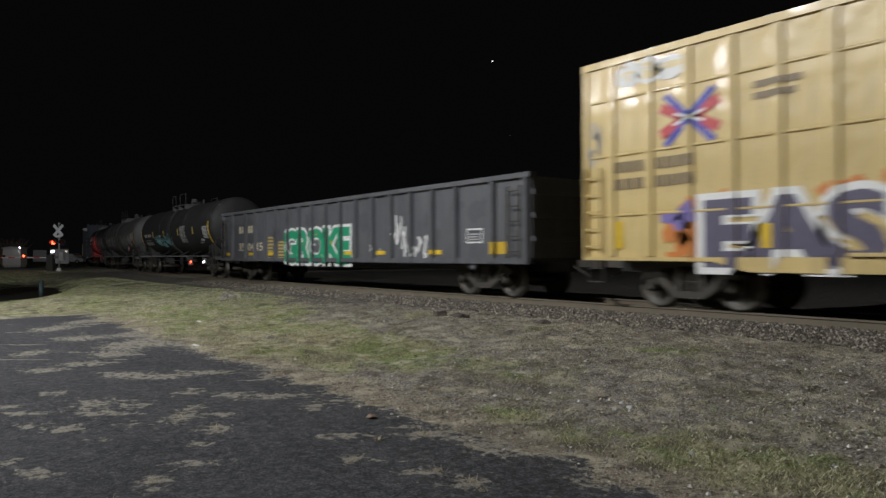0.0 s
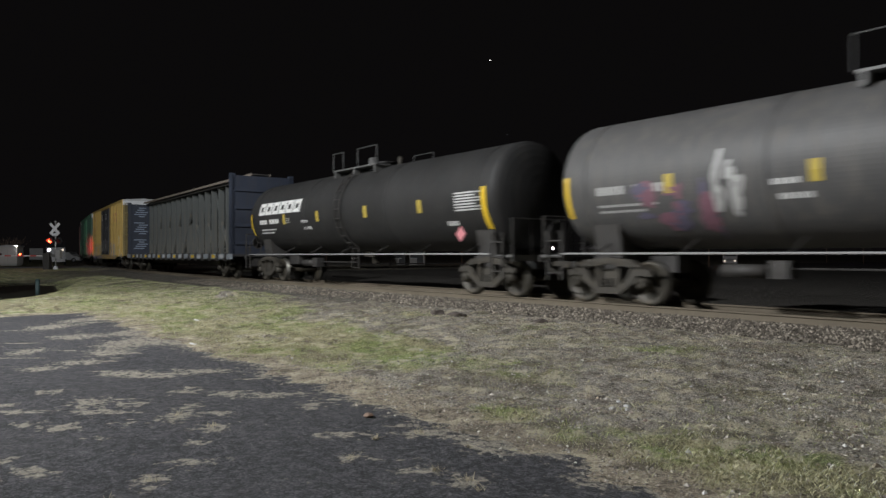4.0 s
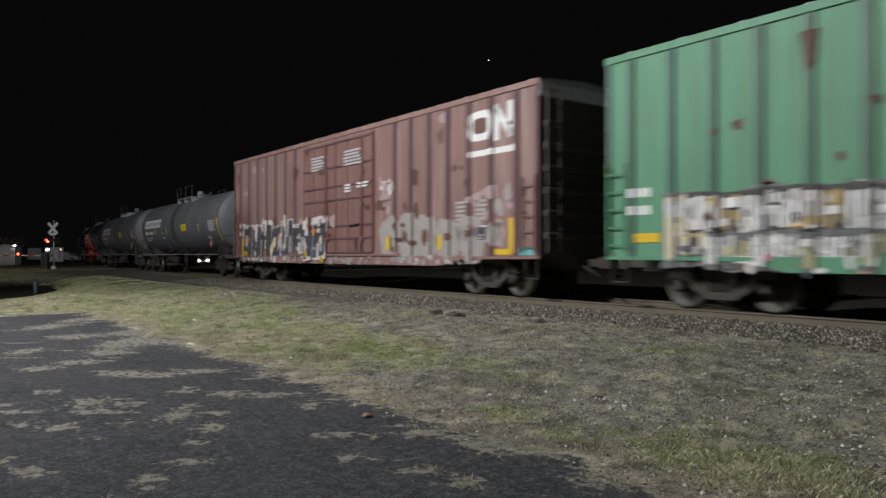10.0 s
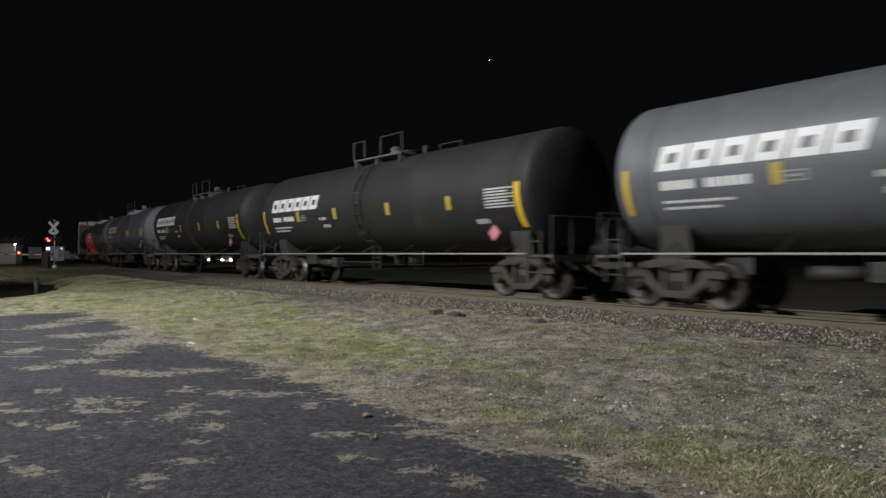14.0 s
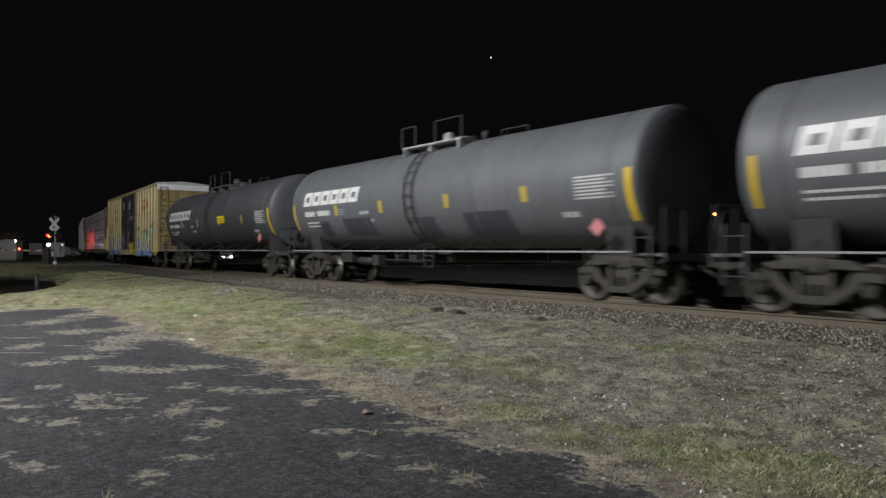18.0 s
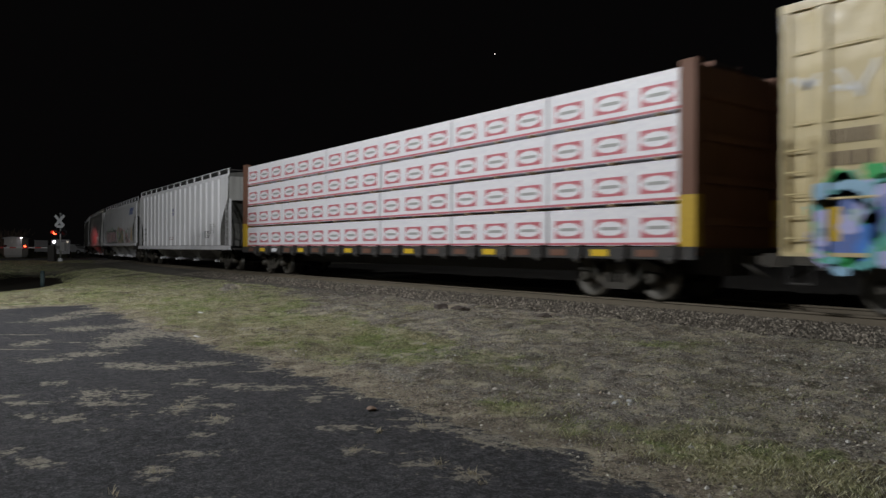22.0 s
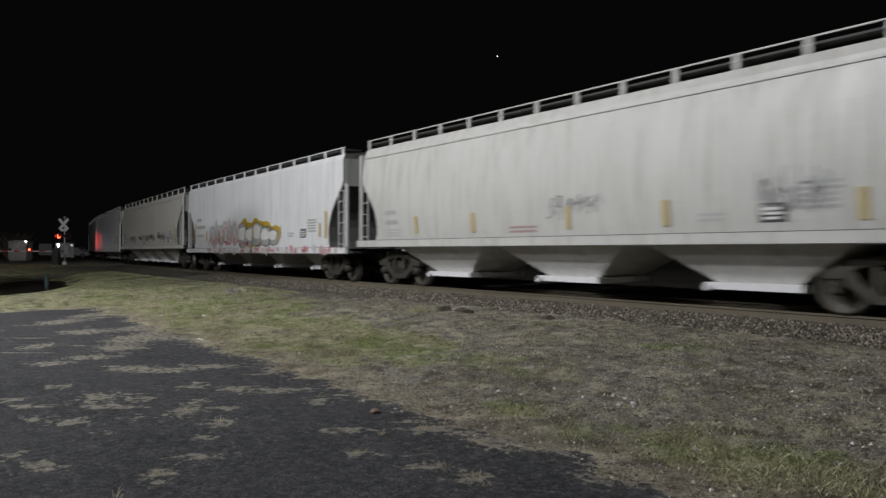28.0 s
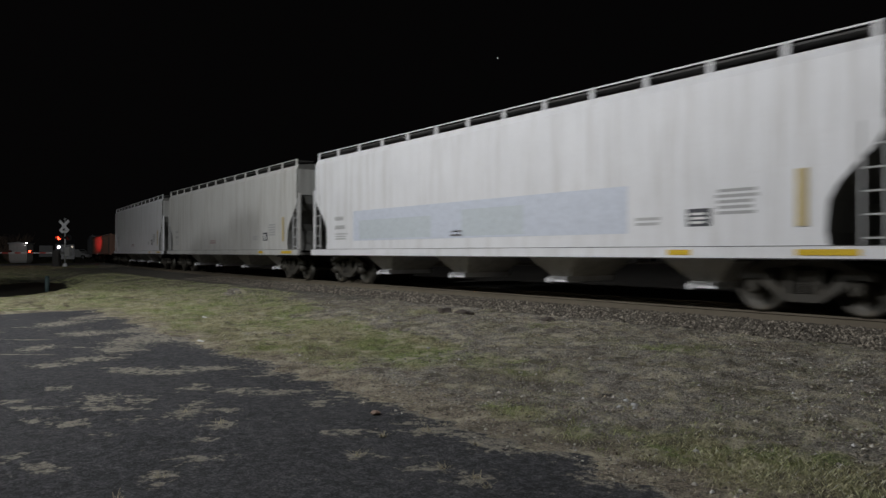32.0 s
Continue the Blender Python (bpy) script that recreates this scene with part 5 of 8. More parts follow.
def centerbeam(label, x, key, length, mat, head, open_truss=True, top=4.78):
    car = thing("centerbeam_flatcar", label, "flatcar", "freight train")
    h = length / 2

    def deck(bm):
        prism(bm, [(-1.43, 1.0), (1.43, 1.0), (1.43, 1.09), (-1.43, 1.09)], "x", -h, h)
        box(bm, -h, h, -0.4, 0.4, 0.55, 1.0)

    def edge(bm):
        box(bm, -h, h, -0.05, 0.03, 0.87, 1.11)

    def tab(bm):
        box(bm, -0.24, 0.24, -0.012, 0.0, 0.92, 1.06)

    def winch(bm):
        tube(bm, (-0.1, -0.02, 0.86), (0.1, -0.02, 0.86), 0.08, 8)
        box(bm, 0.1, 0.15, -0.1, 0.06, 0.88, 1.16)

    def head_wall(bm):
        box(bm, -0.1, 0.1, -1.42, 1.42, 1.09, top - (0.14 if open_truss else 0.2))

    def head_post(bm):
        box(bm, -0.16 if open_truss else -0.2, 0.1 if open_truss else 0.16, -0.1, 0.1, 0.95, top - (0.04 if open_truss else 0.12))

    def head_rib(bm):
        box(bm, 0.1, 0.18, -1.3, 1.3, -0.07, 0.07)

    def cap(bm):
        box(bm, -h + 0.3, h - 0.3, -0.42, 0.42, top - 0.05, top)

    def flange(bm):
        box(bm, -h + 0.3, h - 0.3, -0.025, 0.025, top - 0.09, top + 0.02)

    def lower(bm):
        box(bm, -h + 0.3, h - 0.3, -0.05, 0.05, top - 0.2, top - 0.1)

    def stud(bm):
        prism(bm, [(-0.068, -0.17), (0.068, -0.17), (0.045, 0.13), (-0.045, 0.13)], "z", 1.09, top - 0.06)
    part("deck", key, deck, "under", car)
    part("top_plate", key, cap, "under", car)
    for s in (-1, 1):
        part("top_flange", key, flange, "beam_top" if open_truss else mat, car, (0, s * 0.445, 0))
        part("lower_chord", key, lower, "under", car, (0, s * 0.25, 0))
    n = 18
    step = 1.2
    for s in (-1, 1):
        part("deck_edge", key, edge, "beam_edge" if open_truss else "under", car, (0, s * 1.45, 0, 0, 0, 0 if s < 0 else 180))
        for i in range(n):
            q = -h + 1.0 + i * step
            m = "reflector" if i % 3 == 1 else (("stencil_soft" if i % 3 else "beam_edge") if open_truss else "reflector_white" if i % 8 == 2 else mat)
            part("reflector", (m,), tab, m, car, (q, s * 1.505, 0, 0, 0, 0 if s < 0 else 180))
            part("winch", (), winch, "under", car, (q + step / 2, s * 1.5, 0, 0, 0, 0 if s < 0 else 180))
    # eighteen uprights; the braces lean towards the middle, where two of them cross
    mid, pitch = (-0.215 if open_truss else 0.0), 1.223
    at = [mid + pitch * (k + 0.5) for k in range(-9, 9)]
    for q in at:
        part("upright", key, stud, mat, car, (q, 0, 0))

    def brace(bm, run):
        bar(bm, (0, 0, 1.15), (run, 0, top - 0.28), 0.11, 0.11)
    for s in (-1, 1):
        for k in (7, 5, 3, 1):
            part("brace", key + (s,), lambda bm: brace(bm, -s * 2 * pitch), mat, car, (mid + s * pitch * (k + 0.5), 0.05 * s if k == 1 else 0.0, 0))
        part("brace", key + (s, "end"), lambda bm: bar(bm, (0, 0, 1.15), (s * 0.95, 0, 2.1), 0.12, 0.1), mat, car, (mid + s * pitch * 7.6, 0, 0))
    for e in (-1, 1):
        b = part("bulkhead", key, head_wall, head, car, (e * (h - 0.16), 0, 0, 0, 0, 0 if e > 0 else 180))
        for y in (-1.38, 1.38):
            part("bulkhead_post", key, head_post, ("post_blue" if e > 0 else "bulkhead_black") if open_truss else head, b, (0, y, 0))
        if not open_truss:
            for y in (-1.38, 1.38):
                part("yellow_strip", key, lambda bm: box(bm, -0.205, 0.165, -0.105, 0.105, 1.12, 2.1), "gold", b, (0, y, 0))
        elif e < 0:
            part("bulkhead_lettering", key, lambda bm: [box(bm, -0.104, -0.1, a, b, c, d) for a, b, c, d in [(0.4 - q % 3 * 0.12, 1.1 - q % 4 * 0.11, 1.5 + q * 0.15, 1.57 + q * 0.15) for q in range(20) if q not in (5, 6, 13, 14)]], "letter_blue", b)
        for z in (1.6, 2.4, 3.2, 4.0):
            part("bulkhead_rib", key, head_rib, head, b, (0, 0, z))
        coupler(car, e * (h + 0.1), e)
        truck(car, e * (h - 2.2))
    CARS.append((car, x))
    return car


def lumber_pack(x, along, tier, side, length):
    hh = 0.845

    def fill(bm):
        box(bm, -length / 2 + 0.006, length / 2 - 0.006, -0.56, 0.56, 0.05, hh)

    def logo(bm):
        """A red plate with a white oval and a line of grey print."""
        box(bm, -0.41, 0.41, -0.003, 0.0, 0.185, 0.585)
        prism(bm, [(0.385 * math.cos(math.tau * i / 28), 0.385 + 0.15 * math.sin(math.tau * i / 28)) for i in range(28)], "y", -0.006, -0.003, 2)
        box(bm, -0.25, 0.25, -0.009, -0.006, 0.35, 0.42, 1)

    def line(bm):
        box(bm, -length / 2 + 0.006, length / 2 - 0.006, -0.004, 0.0, 0.06, 0.11)
    p = thing("lumber_pack", "white-wrapped lumber pack with red oval marks, stacked on the flatcar", "lumber pack", "lumber on the centerbeam car")
    part("wrapping", (length,), fill, "wrap", p)
    for k in (-length / 3, 0.0, length / 3):
        part("bearer", (), lambda bm: box(bm, -0.05, 0.05, -0.55, 0.55, 0.0, 0.05), "wood", p, (k, 0, 0))
    f = -1 if side < 0 else 1
    for k in (-length * 0.33, 0.0, length * 0.33):
        part("printed_mark", (), logo, ("print_red", "stencil_grey", "wrap"), p, (k, f * 0.561, 0.02, 0, 0, 0 if f < 0 else 180))
    part("printed_line", (length,), line, "print_red", p, (0, f * 0.561, 0, 0, 0, 0 if f < 0 else 180))
    LOADS.append((p, x, pose(along + random.uniform(-0.03, 0.03), side * (0.84 + random.uniform(-0.015, 0.015)), 1.09 + tier * (hh + 0.027))))


def hopper(label, x, key, length, mat, kind="flat", bays=4, ribbed=False, top=4.45):
    """A covered hopper: flat sides with small outlets, or rounded sides over wide slope sheets."""
    car = thing("covered_hopper_car", label, "hopper car", "freight train")
    h, w = length / 2, 1.52
    base = 1.14 if kind == "flat" else 1.36
    inset = 1.9
    lift = 0.06 if kind == "flat" else 0.115

    def side_outline():
        pts = [(-h + 0.25, top - 0.3), (-h + 0.25, 3.35)]
        if kind == "flat" and key[0] in ("hop_c", "hop_d", "hop_e"):
            pts += [(-h + 0.27, 2.85), (-h + 0.5, 2.6), (-h + 0.9, 2.25), (-h + 1.1, 1.9), (-h + 1.14, 1.4), (-h + 1.08, base)]
        elif kind == "flat":
            pts += [(-h + 0.5, 3.08), (-h + 0.88, 2.7), (-h + 1.22, 2.25), (-h + 1.34, 1.9), (-h + 1.34, 1.35), (-h + 1.26, base)]
        else:
            pts += [(-h + 0.45, 3.03), (-h + 0.82, 2.7), (-h + 1.14, 2.25), (-h + 1.24, 1.85), (-h + 1.18, 1.5), (-h + 1.05, base)]
        return pts + [(-a, z) for a, z in reversed(pts)]

    def flank(z):
        """How far out the side is at height z."""
        if kind == "flat":
            return w
        k = (z - 2.4) / (top - 2.4)
        return w + 0.06 - 0.26 * max(0.0, k) ** 2 - (0.05 * ((2.4 - z) / 0.8) ** 2 if z < 2.4 else 0)

    def hull(bm):
        """Both flanks and the roof as one skin, closed below."""
        zs = [base + (top - 0.3 - base) * i / 12 for i in range(13)]
        out = side_outline()
        half = len(out) // 2

        def reach(z):
            pts = out[:half]
            for (a, za), (b, zb) in zip(pts, pts[1:]):
                if zb <= z <= za:
                    return a + (b - a) * (za - z) / max(1e-6, za - zb)
            return pts[0][0]
        ring = [(z, flank(z)) for z in zs] + [(top - 0.12, flank(top - 0.3) * 0.94), (top, 0.5), (top, -0.5), (top - 0.12, -flank(top - 0.3) * 0.94)] + [(z, -flank(z)) for z in reversed(zs)]
        rows = []
        for z, y in ring:
            a = reach(min(z, top - 0.3))
            rows.append([bm.verts.new((a, y, z)), bm.verts.new((-a, y, z))])
        n = len(rows)
        for i in range(n - 1):
            bm.faces.new((rows[i][0], rows[i][1], rows[i + 1][1], rows[i + 1][0]))
        bm.faces.new((rows[-1][0], rows[-1][1], rows[0][1], rows[0][0]))
        # end caps are coloured as shaded recesses
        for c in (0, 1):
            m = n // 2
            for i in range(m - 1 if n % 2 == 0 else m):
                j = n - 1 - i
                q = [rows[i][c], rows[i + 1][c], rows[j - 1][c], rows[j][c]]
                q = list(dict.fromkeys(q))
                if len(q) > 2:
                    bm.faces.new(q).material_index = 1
        bmesh.ops.recalc_face_normals(bm, faces=bm.faces)

    def sill(bm):
        box(bm, -h, h, -0.05, 0.05, base - 0.17, base + 0.03)

    def end_post(bm):
        box(bm, -0.045, 0.045, -0.04, 0.04, base, 3.3 if kind == "flat" else top - 0.3)

    def brace(bm):
        bar(bm, (0, 0, base), (1.0, 0, 2.5), 0.08, 0.08)

    def bay(bm):
        wtop = (length - 2 * inset) / bays / 2 - 0.06
        lo = 0.5 if kind == "flat" else 0.47
        a, b = (min(wtop, 0.98), 0.3) if kind == "flat" else (wtop, 0.8)
        ya, yb = (1.15, 0.72) if kind == "flat" else (1.5, 0.78)
        t = [bm.verts.new((sx * a, sy * ya, base - 0.02)) for sx, sy in ((-1, -1), (1, -1), (1, 1), (-1, 1))]
        d = [bm.verts.new((sx * b, sy * yb, lo)) for sx, sy in ((-1, -1), (1, -1), (1, 1), (-1, 1))]
        bm.faces.new(d[::-1])
        bm.faces.new(t)
        for i in range(4):
            bm.faces.new((t[i], d[i], d[(i + 1) % 4], t[(i + 1) % 4]))
        bmesh.ops.recalc_face_normals(bm, faces=bm.faces)

    def gate(bm):
        lo = 0.5 if kind == "flat" else 0.47
        b, yb = (0.3, 0.85) if kind == "flat" else (0.95, 0.98)
        box(bm, -b, b, -yb, yb, lo - 0.13, lo)
        tube(bm, (-b + 0.1, -yb - 0.12, lo - 0.1), (-b + 0.1, -yb, lo - 0.1), 0.06, 8)

    def slope(bm):
        v = [bm.verts.new(p) for p in ((0, -1.35, 3.3), (0, 1.35, 3.3), (-2.6, 1.2, 0.95), (-2.6, -1.2, 0.95), (-0.05, -1.35, 3.25), (-0.05, 1.35, 3.25), (-2.65, 1.2, 0.9), (-2.65, -1.2, 0.9))]
        for f in ((0, 1, 2, 3), (7, 6, 5, 4), (0, 4, 5, 1), (1, 5, 6, 2), (2, 6, 7, 3), (3, 7, 4, 0)):
            bm.faces.new([v[i] for i in f])

    def end_sheet(bm):
        box(bm, -0.04, 0.04, -flank(3.6) + 0.06, flank(3.6) - 0.06, 3.25, top - 0.28)

    def end_floor(bm):
        box(bm, -1.5, 0.3, -1.45, 1.45, base - 0.16, base - 0.08)
        box(bm, -2.4, 0.3, -0.22, 0.22, 0.68, 1.05)

    def bracket(bm):
        box(bm, -0.055, 0.055, -0.02, 0.02, -0.24, lift - 0.005)

    def board(bm):
        box(bm, -h + 0.3, h - 0.3, -0.3, 0.3, -0.04, 0.0)

    def top_rail(bm):
        box(bm, -h + 0.3, h - 0.3, -0.02, 0.02, lift - 0.025, lift)

    def rib(bm):
        prism(bm, [(-0.09, 0.0), (-0.05, -0.06), (0.05, -0.06), (0.09, 0.0)], "z", base, top - 0.32)

    def hatch(bm):
        box(bm, -0.75, 0.75, -0.3, 0.3, 0, 0.1)
    part("body", key, hull, (mat, "hop_recess_shade"), car)

    def eave(bm):
        box(bm, -h + 0.25, h - 0.25, -0.035, 0.02, top - 0.44, top - 0.39)
    for s in (-1, 1):
        turn = 0 if s < 0 else 180
        part("side_sill", key, sill, mat, car, (0, s * (w - 0.0), 0))
        part("sill_seam", key, lambda bm: box(bm, -h, h, -0.056, 0.056, base + 0.03, base + 0.042), "rail_grey", car, (0, s * w, 0))
        part("sill_flange", key, lambda bm: box(bm, -h, h, -0.06, 0.06, base - 0.19, base - 0.172), "under", car, (0, s * w, 0))
        n = 13
        yy = flank(top - 0.3) * 0.95
        for i in range(n + 1):
            q = -h + 0.4 + i * (length - 0.8) / n
            part("walkway_bracket", key, bracket, mat, car, (q, s * yy, top + 0.04))
        if kind != "flat":
            part("eave", key, eave, mat, car, (0, s * flank(top - 0.42), 0, 0, 0, turn))
        part("walkway", key, board, "under", car, (0, s * (yy - 0.34), top + 0.06))
        part("walkway_rail", key, top_rail, mat, car, (0, s * yy, top + 0.05))
        for e in (-1, 1):
            for k in (0.1,):
                part("end_post", key, end_post, mat, car, (e * (h - k), s * (w - 0.06), 0))
            ladder(car, ("hop", kind), e * (h - 0.42), s * (w - 0.02), base, 3.1, 0.36, mat="stencil_soft")
        if ribbed:
            for q in [0.04 + 1.0 * k for k in range(-8, 9)]:
                part("side_post", key, rib, mat, car, (q, s * w, 0, 0, 0, turn))
    for i in range(bays):
        q = -h + inset + (length - 2 * inset) * (i + 0.5) / bays
        part("hopper_bay", key, bay, mat if kind != "flat" else "bay_grey", car, (q, 0, 0))
        part("outlet_gate", key, gate, "hop_white", car, (q, 0, 0))
        part("roof_hatch", key, hatch, mat, car, (q, 0, top))
    for e in (-1, 1):
        turn = 0 if e > 0 else 180
        # the opening's shade is put into the slope sheet's colour
        part("slope_sheet", key, slope, "hop_recess_shade", car, (e * (h - 0.3), 0, 0, 0, 0, turn))
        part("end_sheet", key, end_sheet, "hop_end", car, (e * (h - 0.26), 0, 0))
        part("end_floor", key, end_floor, "under", car, (e * h, 0, 0, 0, 0, turn))
        coupler(car, e * (h + 0.15), e)
        truck(car, e * (h - 1.75))
    CARS.append((car, x))
    return car


# ---- paint on the cars' flanks: thin films that follow posts, doors and curves ----
def cut(pts, axis, at, keep_less):
    out = []
    for p, q in zip(pts, pts[1:] + pts[:1]):
        a, b = (p[axis] <= at) == keep_less, (q[axis] <= at) == keep_less
        if a:
            out.append(p)
        if a != b:
            k = (at - p[axis]) / (q[axis] - p[axis])
            out.append((p[0] + (q[0] - p[0]) * k, p[1] + (q[1] - p[1]) * k))
    return out


def slabs(pts, axis, cuts):
    lo, hi = min(p[axis] for p in pts), max(p[axis] for p in pts)
    rest, out = pts, []
    for c in [c for c in cuts if lo < c < hi]:
        piece = cut(rest, axis, c, True)
        rest = cut(rest, axis, c, False)
        if len(piece) > 2:
            out.append(piece)
        if len(rest) < 3:
            return out
    return out + [rest]


def side_of_posts(w, depth, posts, half=0.11, door=None, door_depth=0.11):
    cuts = sorted([p + d for p in posts for d in (-half, half)] + list(door or ()))

    def out(x, z):
        if door and door[0] < x < door[1]:
            return w + door_depth
        return w + (depth if any(abs(x - p) < half for p in posts) else 0.0)
    return 0, cuts, out


def side_of_curve(fn, z0, z1):
    return 1, [z0 + (z1 - z0) * i / 24 for i in range(25)], lambda x, z: fn(z)


def side_flat(w):
    return 0, [], lambda x, z: w


def decal(car, name, key, art, surface, label=""):
    """art: (outline, paint, layer) in metres along the car and up."""
    axis, cuts, out = surface
    mats = list(dict.fromkeys(a[1] for a in art))

    def fill(bm):
        for pts, mat, layer in art:
            for piece in slabs(list(pts), axis, cuts):
                xm = sum(p[0] for p in piece) / len(piece)
                vs = []
                for x, z in piece:
                    vs.append(bm.verts.new((x, -(out(xm if axis == 0 else x, z) + 0.004 + 0.0015 * layer), z)))
                try:
                    f = bm.faces.new(vs)
                except ValueError:
                    continue
                f.material_index = mats.index(mat)
                f.normal_update()
                if f.normal.y > 0:
                    f.normal_flip()
    made = part(name, key, fill, tuple(mats), car, None, label)
    if name in ("sill_paint", "rust_patch", "chalk_wear"):
        tagged(made, kind="stuff")
    return made


GLYPHS = {}


def glyphs(body, bold=0.0):
    if (body, bold) not in GLYPHS:
        c = bpy.data.curves.new("letters", "FONT")
        c.body, c.offset, c.resolution_u, c.fill_mode = body, bold, 3, "FRONT"
        ob = new("letters", c)
        bpy.context.view_layer.update()
        me = ob.to_mesh()
        GLYPHS[body, bold] = [[(me.vertices[i].co.x, me.vertices[i].co.y) for i in p.vertices] for p in me.polygons]
        ob.to_mesh_clear()
        bpy.data.objects.remove(ob)
    return GLYPHS[body, bold]


def text_art(body, x0, x1, z0, z1, mat, layer=0, bold=0.0, slant=0.0):
    base = [p for poly in glyphs(body) for p in poly]
    ax, bx, az, bz = min(p[0] for p in base), max(p[0] for p in base), min(p[1] for p in base), max(p[1] for p in base)
    return [([(x0 + (x1 - x0) * (p[0] - ax) / (bx - ax) + slant * (p[1] - az), z0 + (z1 - z0) * (p[1] - az) / (bz - az)) for p in poly], mat, layer) for poly in glyphs(body, bold)]


def bars_art(rows, mat, layer=0):
    return [([(a, c), (b, c), (b, d), (a, d)], mat, layer) for a, b, c, d in rows]


def lines_art(x0, x1, z0, z1, n, mat, seed=1, layer=0):
    """A block of small lettering as n bars."""
    rng = random.Random(seed)
    h = (z1 - z0) / n
    return bars_art([(x0 + rng.uniform(0, 0.06) * (x1 - x0), x1 - rng.uniform(0, 0.22) * (x1 - x0), z0 + i * h, z0 + (i + 0.58) * h) for i in range(n)], mat, layer)


def blob(rng, cx, cz, rx, rz, n=18, rag=0.16, square=2.6):
    a0, pts = rng.uniform(0, 9), []
    for i in range(n):
        t = 2 * math.pi * i / n
        c, s = math.cos(t), math.sin(t)
        q = (abs(c) ** square + abs(s) ** square) ** (-1 / square)
        q *= 1 + rag * noise.noise(Vector((c * 1.3 + a0, s * 1.3, a0)))
        pts.append((cx + rx * c * q, cz + rz * s * q))
    return pts


def bubble_art(seed, x0, x1, z0, z1, n, fills, edge, core, layer=0, fat=1.0, rag=0.35):
    """Fat painted letters that cannot be read: an edge, a fill, a core and a shine each."""
    rng = random.Random(seed)
    w, art = (x1 - x0) / n, []
    for i in range(n):
        cx, hh = x0 + (i + 0.5) * w, (z1 - z0) / 2 * rng.uniform(0.85, 1.0)
        cz = (z0 + z1) / 2 + rng.uniform(-0.06, 0.06)
        art.append((blob(rng, cx, cz, w * 0.62 * fat, hh, rag=rag), edge, layer))
    for i in range(n):
        cx, hh = x0 + (i + 0.5) * w, (z1 - z0) / 2
        for k in range(3):
            m = fills[(i + k) % len(fills)]
            zz = (z0 + z1) / 2 + hh * (0.48 - 0.45 * k) + rng.uniform(-0.05, 0.05)
            art.append((blob(rng, cx + rng.uniform(-0.12, 0.12) * w, zz, w * rng.uniform(0.34, 0.5) * fat, hh * rng.uniform(0.26, 0.42), rag=rag), m, layer + 1 + k))
        art.append((blob(rng, cx + rng.uniform(-0.1, 0.1) * w, (z0 + z1) / 2 + rng.uniform(-0.3, 0.3) * hh, w * rng.uniform(0.08, 0.2), hh * rng.uniform(0.15, 0.4), 10), core, layer + 5))
        for k in range(2):
            art.append((blob(rng, cx + rng.uniform(-0.4, 0.4) * w, (z0 + z1) / 2 + rng.uniform(-0.8, 0.8) * hh, w * rng.uniform(0.05, 0.22), hh * rng.uniform(0.05, 0.16), 9), rng.choice((edge, core) + tuple(fills)), layer + 6))
    return art


def slab_art(seed, x0, x1, z0, z1, n, fills, edge, slit, layer=0, lean=0.0, gap=0.1):
    """Angular painted letters that cannot be read: stems and bars on a ragged edge, with slits between."""
    rng = random.Random(seed)
    w, h, art = (x1 - x0) / n, z1 - z0, []

    def quad(cx, cz, rx, rz, mat, lay):
        j = [rng.uniform(-0.12, 0.12) for _ in range(8)]
        pts = [(-1, -1), (0, -1.05), (1, -1), (1.05, 0), (1, 1), (0, 1.06), (-1, 1), (-1.05, 0)]
        art.append(([(cx + rx * (a + k) + lean * (cz + rz * b - z0), cz + rz * (b + k * 0.6)) for (a, b), k in zip(pts, j)], mat, lay))
    for i in range(n):
        c, low, high = x0 + (i + 0.5) * w, z0 + rng.uniform(0, 0.08) * h, z1 - rng.uniform(0, 0.14) * h
        mid = (low + high) / 2
        quad(c, mid, w * 0.58, (high - low) / 2 + 0.07, edge, layer)
        a, b = fills[i % len(fills)], fills[(i + 1) % len(fills)]
        for s in (-1, 1):
            quad(c + s * w * rng.uniform(0.24, 0.3), mid + rng.uniform(-0.08, 0.08) * h, w * rng.uniform(0.15, 0.21), (high - low) * rng.uniform(0.4, 0.5), a, layer + 2)
        for k in range(2):
            quad(c + rng.uniform(-0.05, 0.05) * w, low + (0.18 + 0.32 * rng.randint(0, 2)) * (high - low), w * 0.36, h * rng.uniform(0.08, 0.13), b if k else a, layer + 3 + k)
        for _ in range(3):
            quad(c + rng.uniform(-0.5, 0.5) * w, rng.uniform(low, high), w * rng.uniform(0.03, 0.09), h * rng.uniform(0.06, 0.22), slit, layer + 5)
        quad(c + rng.uniform(-0.4, 0.4) * w, rng.uniform(low, high), w * rng.uniform(0.05, 0.14), h * rng.uniform(0.04, 0.1), rng.choice(fills), layer + 6)
    return art


def stroke(pts, w, mat, layer):
    art = []
    for (ax, az), (bx, bz) in zip(pts, pts[1:]):
        d = math.hypot(bx - ax, bz - az) or 1.0
        ex, ez = (bx - ax) / d * w * 0.4, (bz - az) / d * w * 0.4
        nx, nz = -(bz - az) / d * w / 2, (bx - ax) / d * w / 2
        art.append(([(ax - ex + nx, az - ez + nz), (ax - ex - nx, az - ez - nz), (bx + ex - nx, bz + ez - nz), (bx + ex + nx, bz + ez + nz)], mat, layer))
    return art


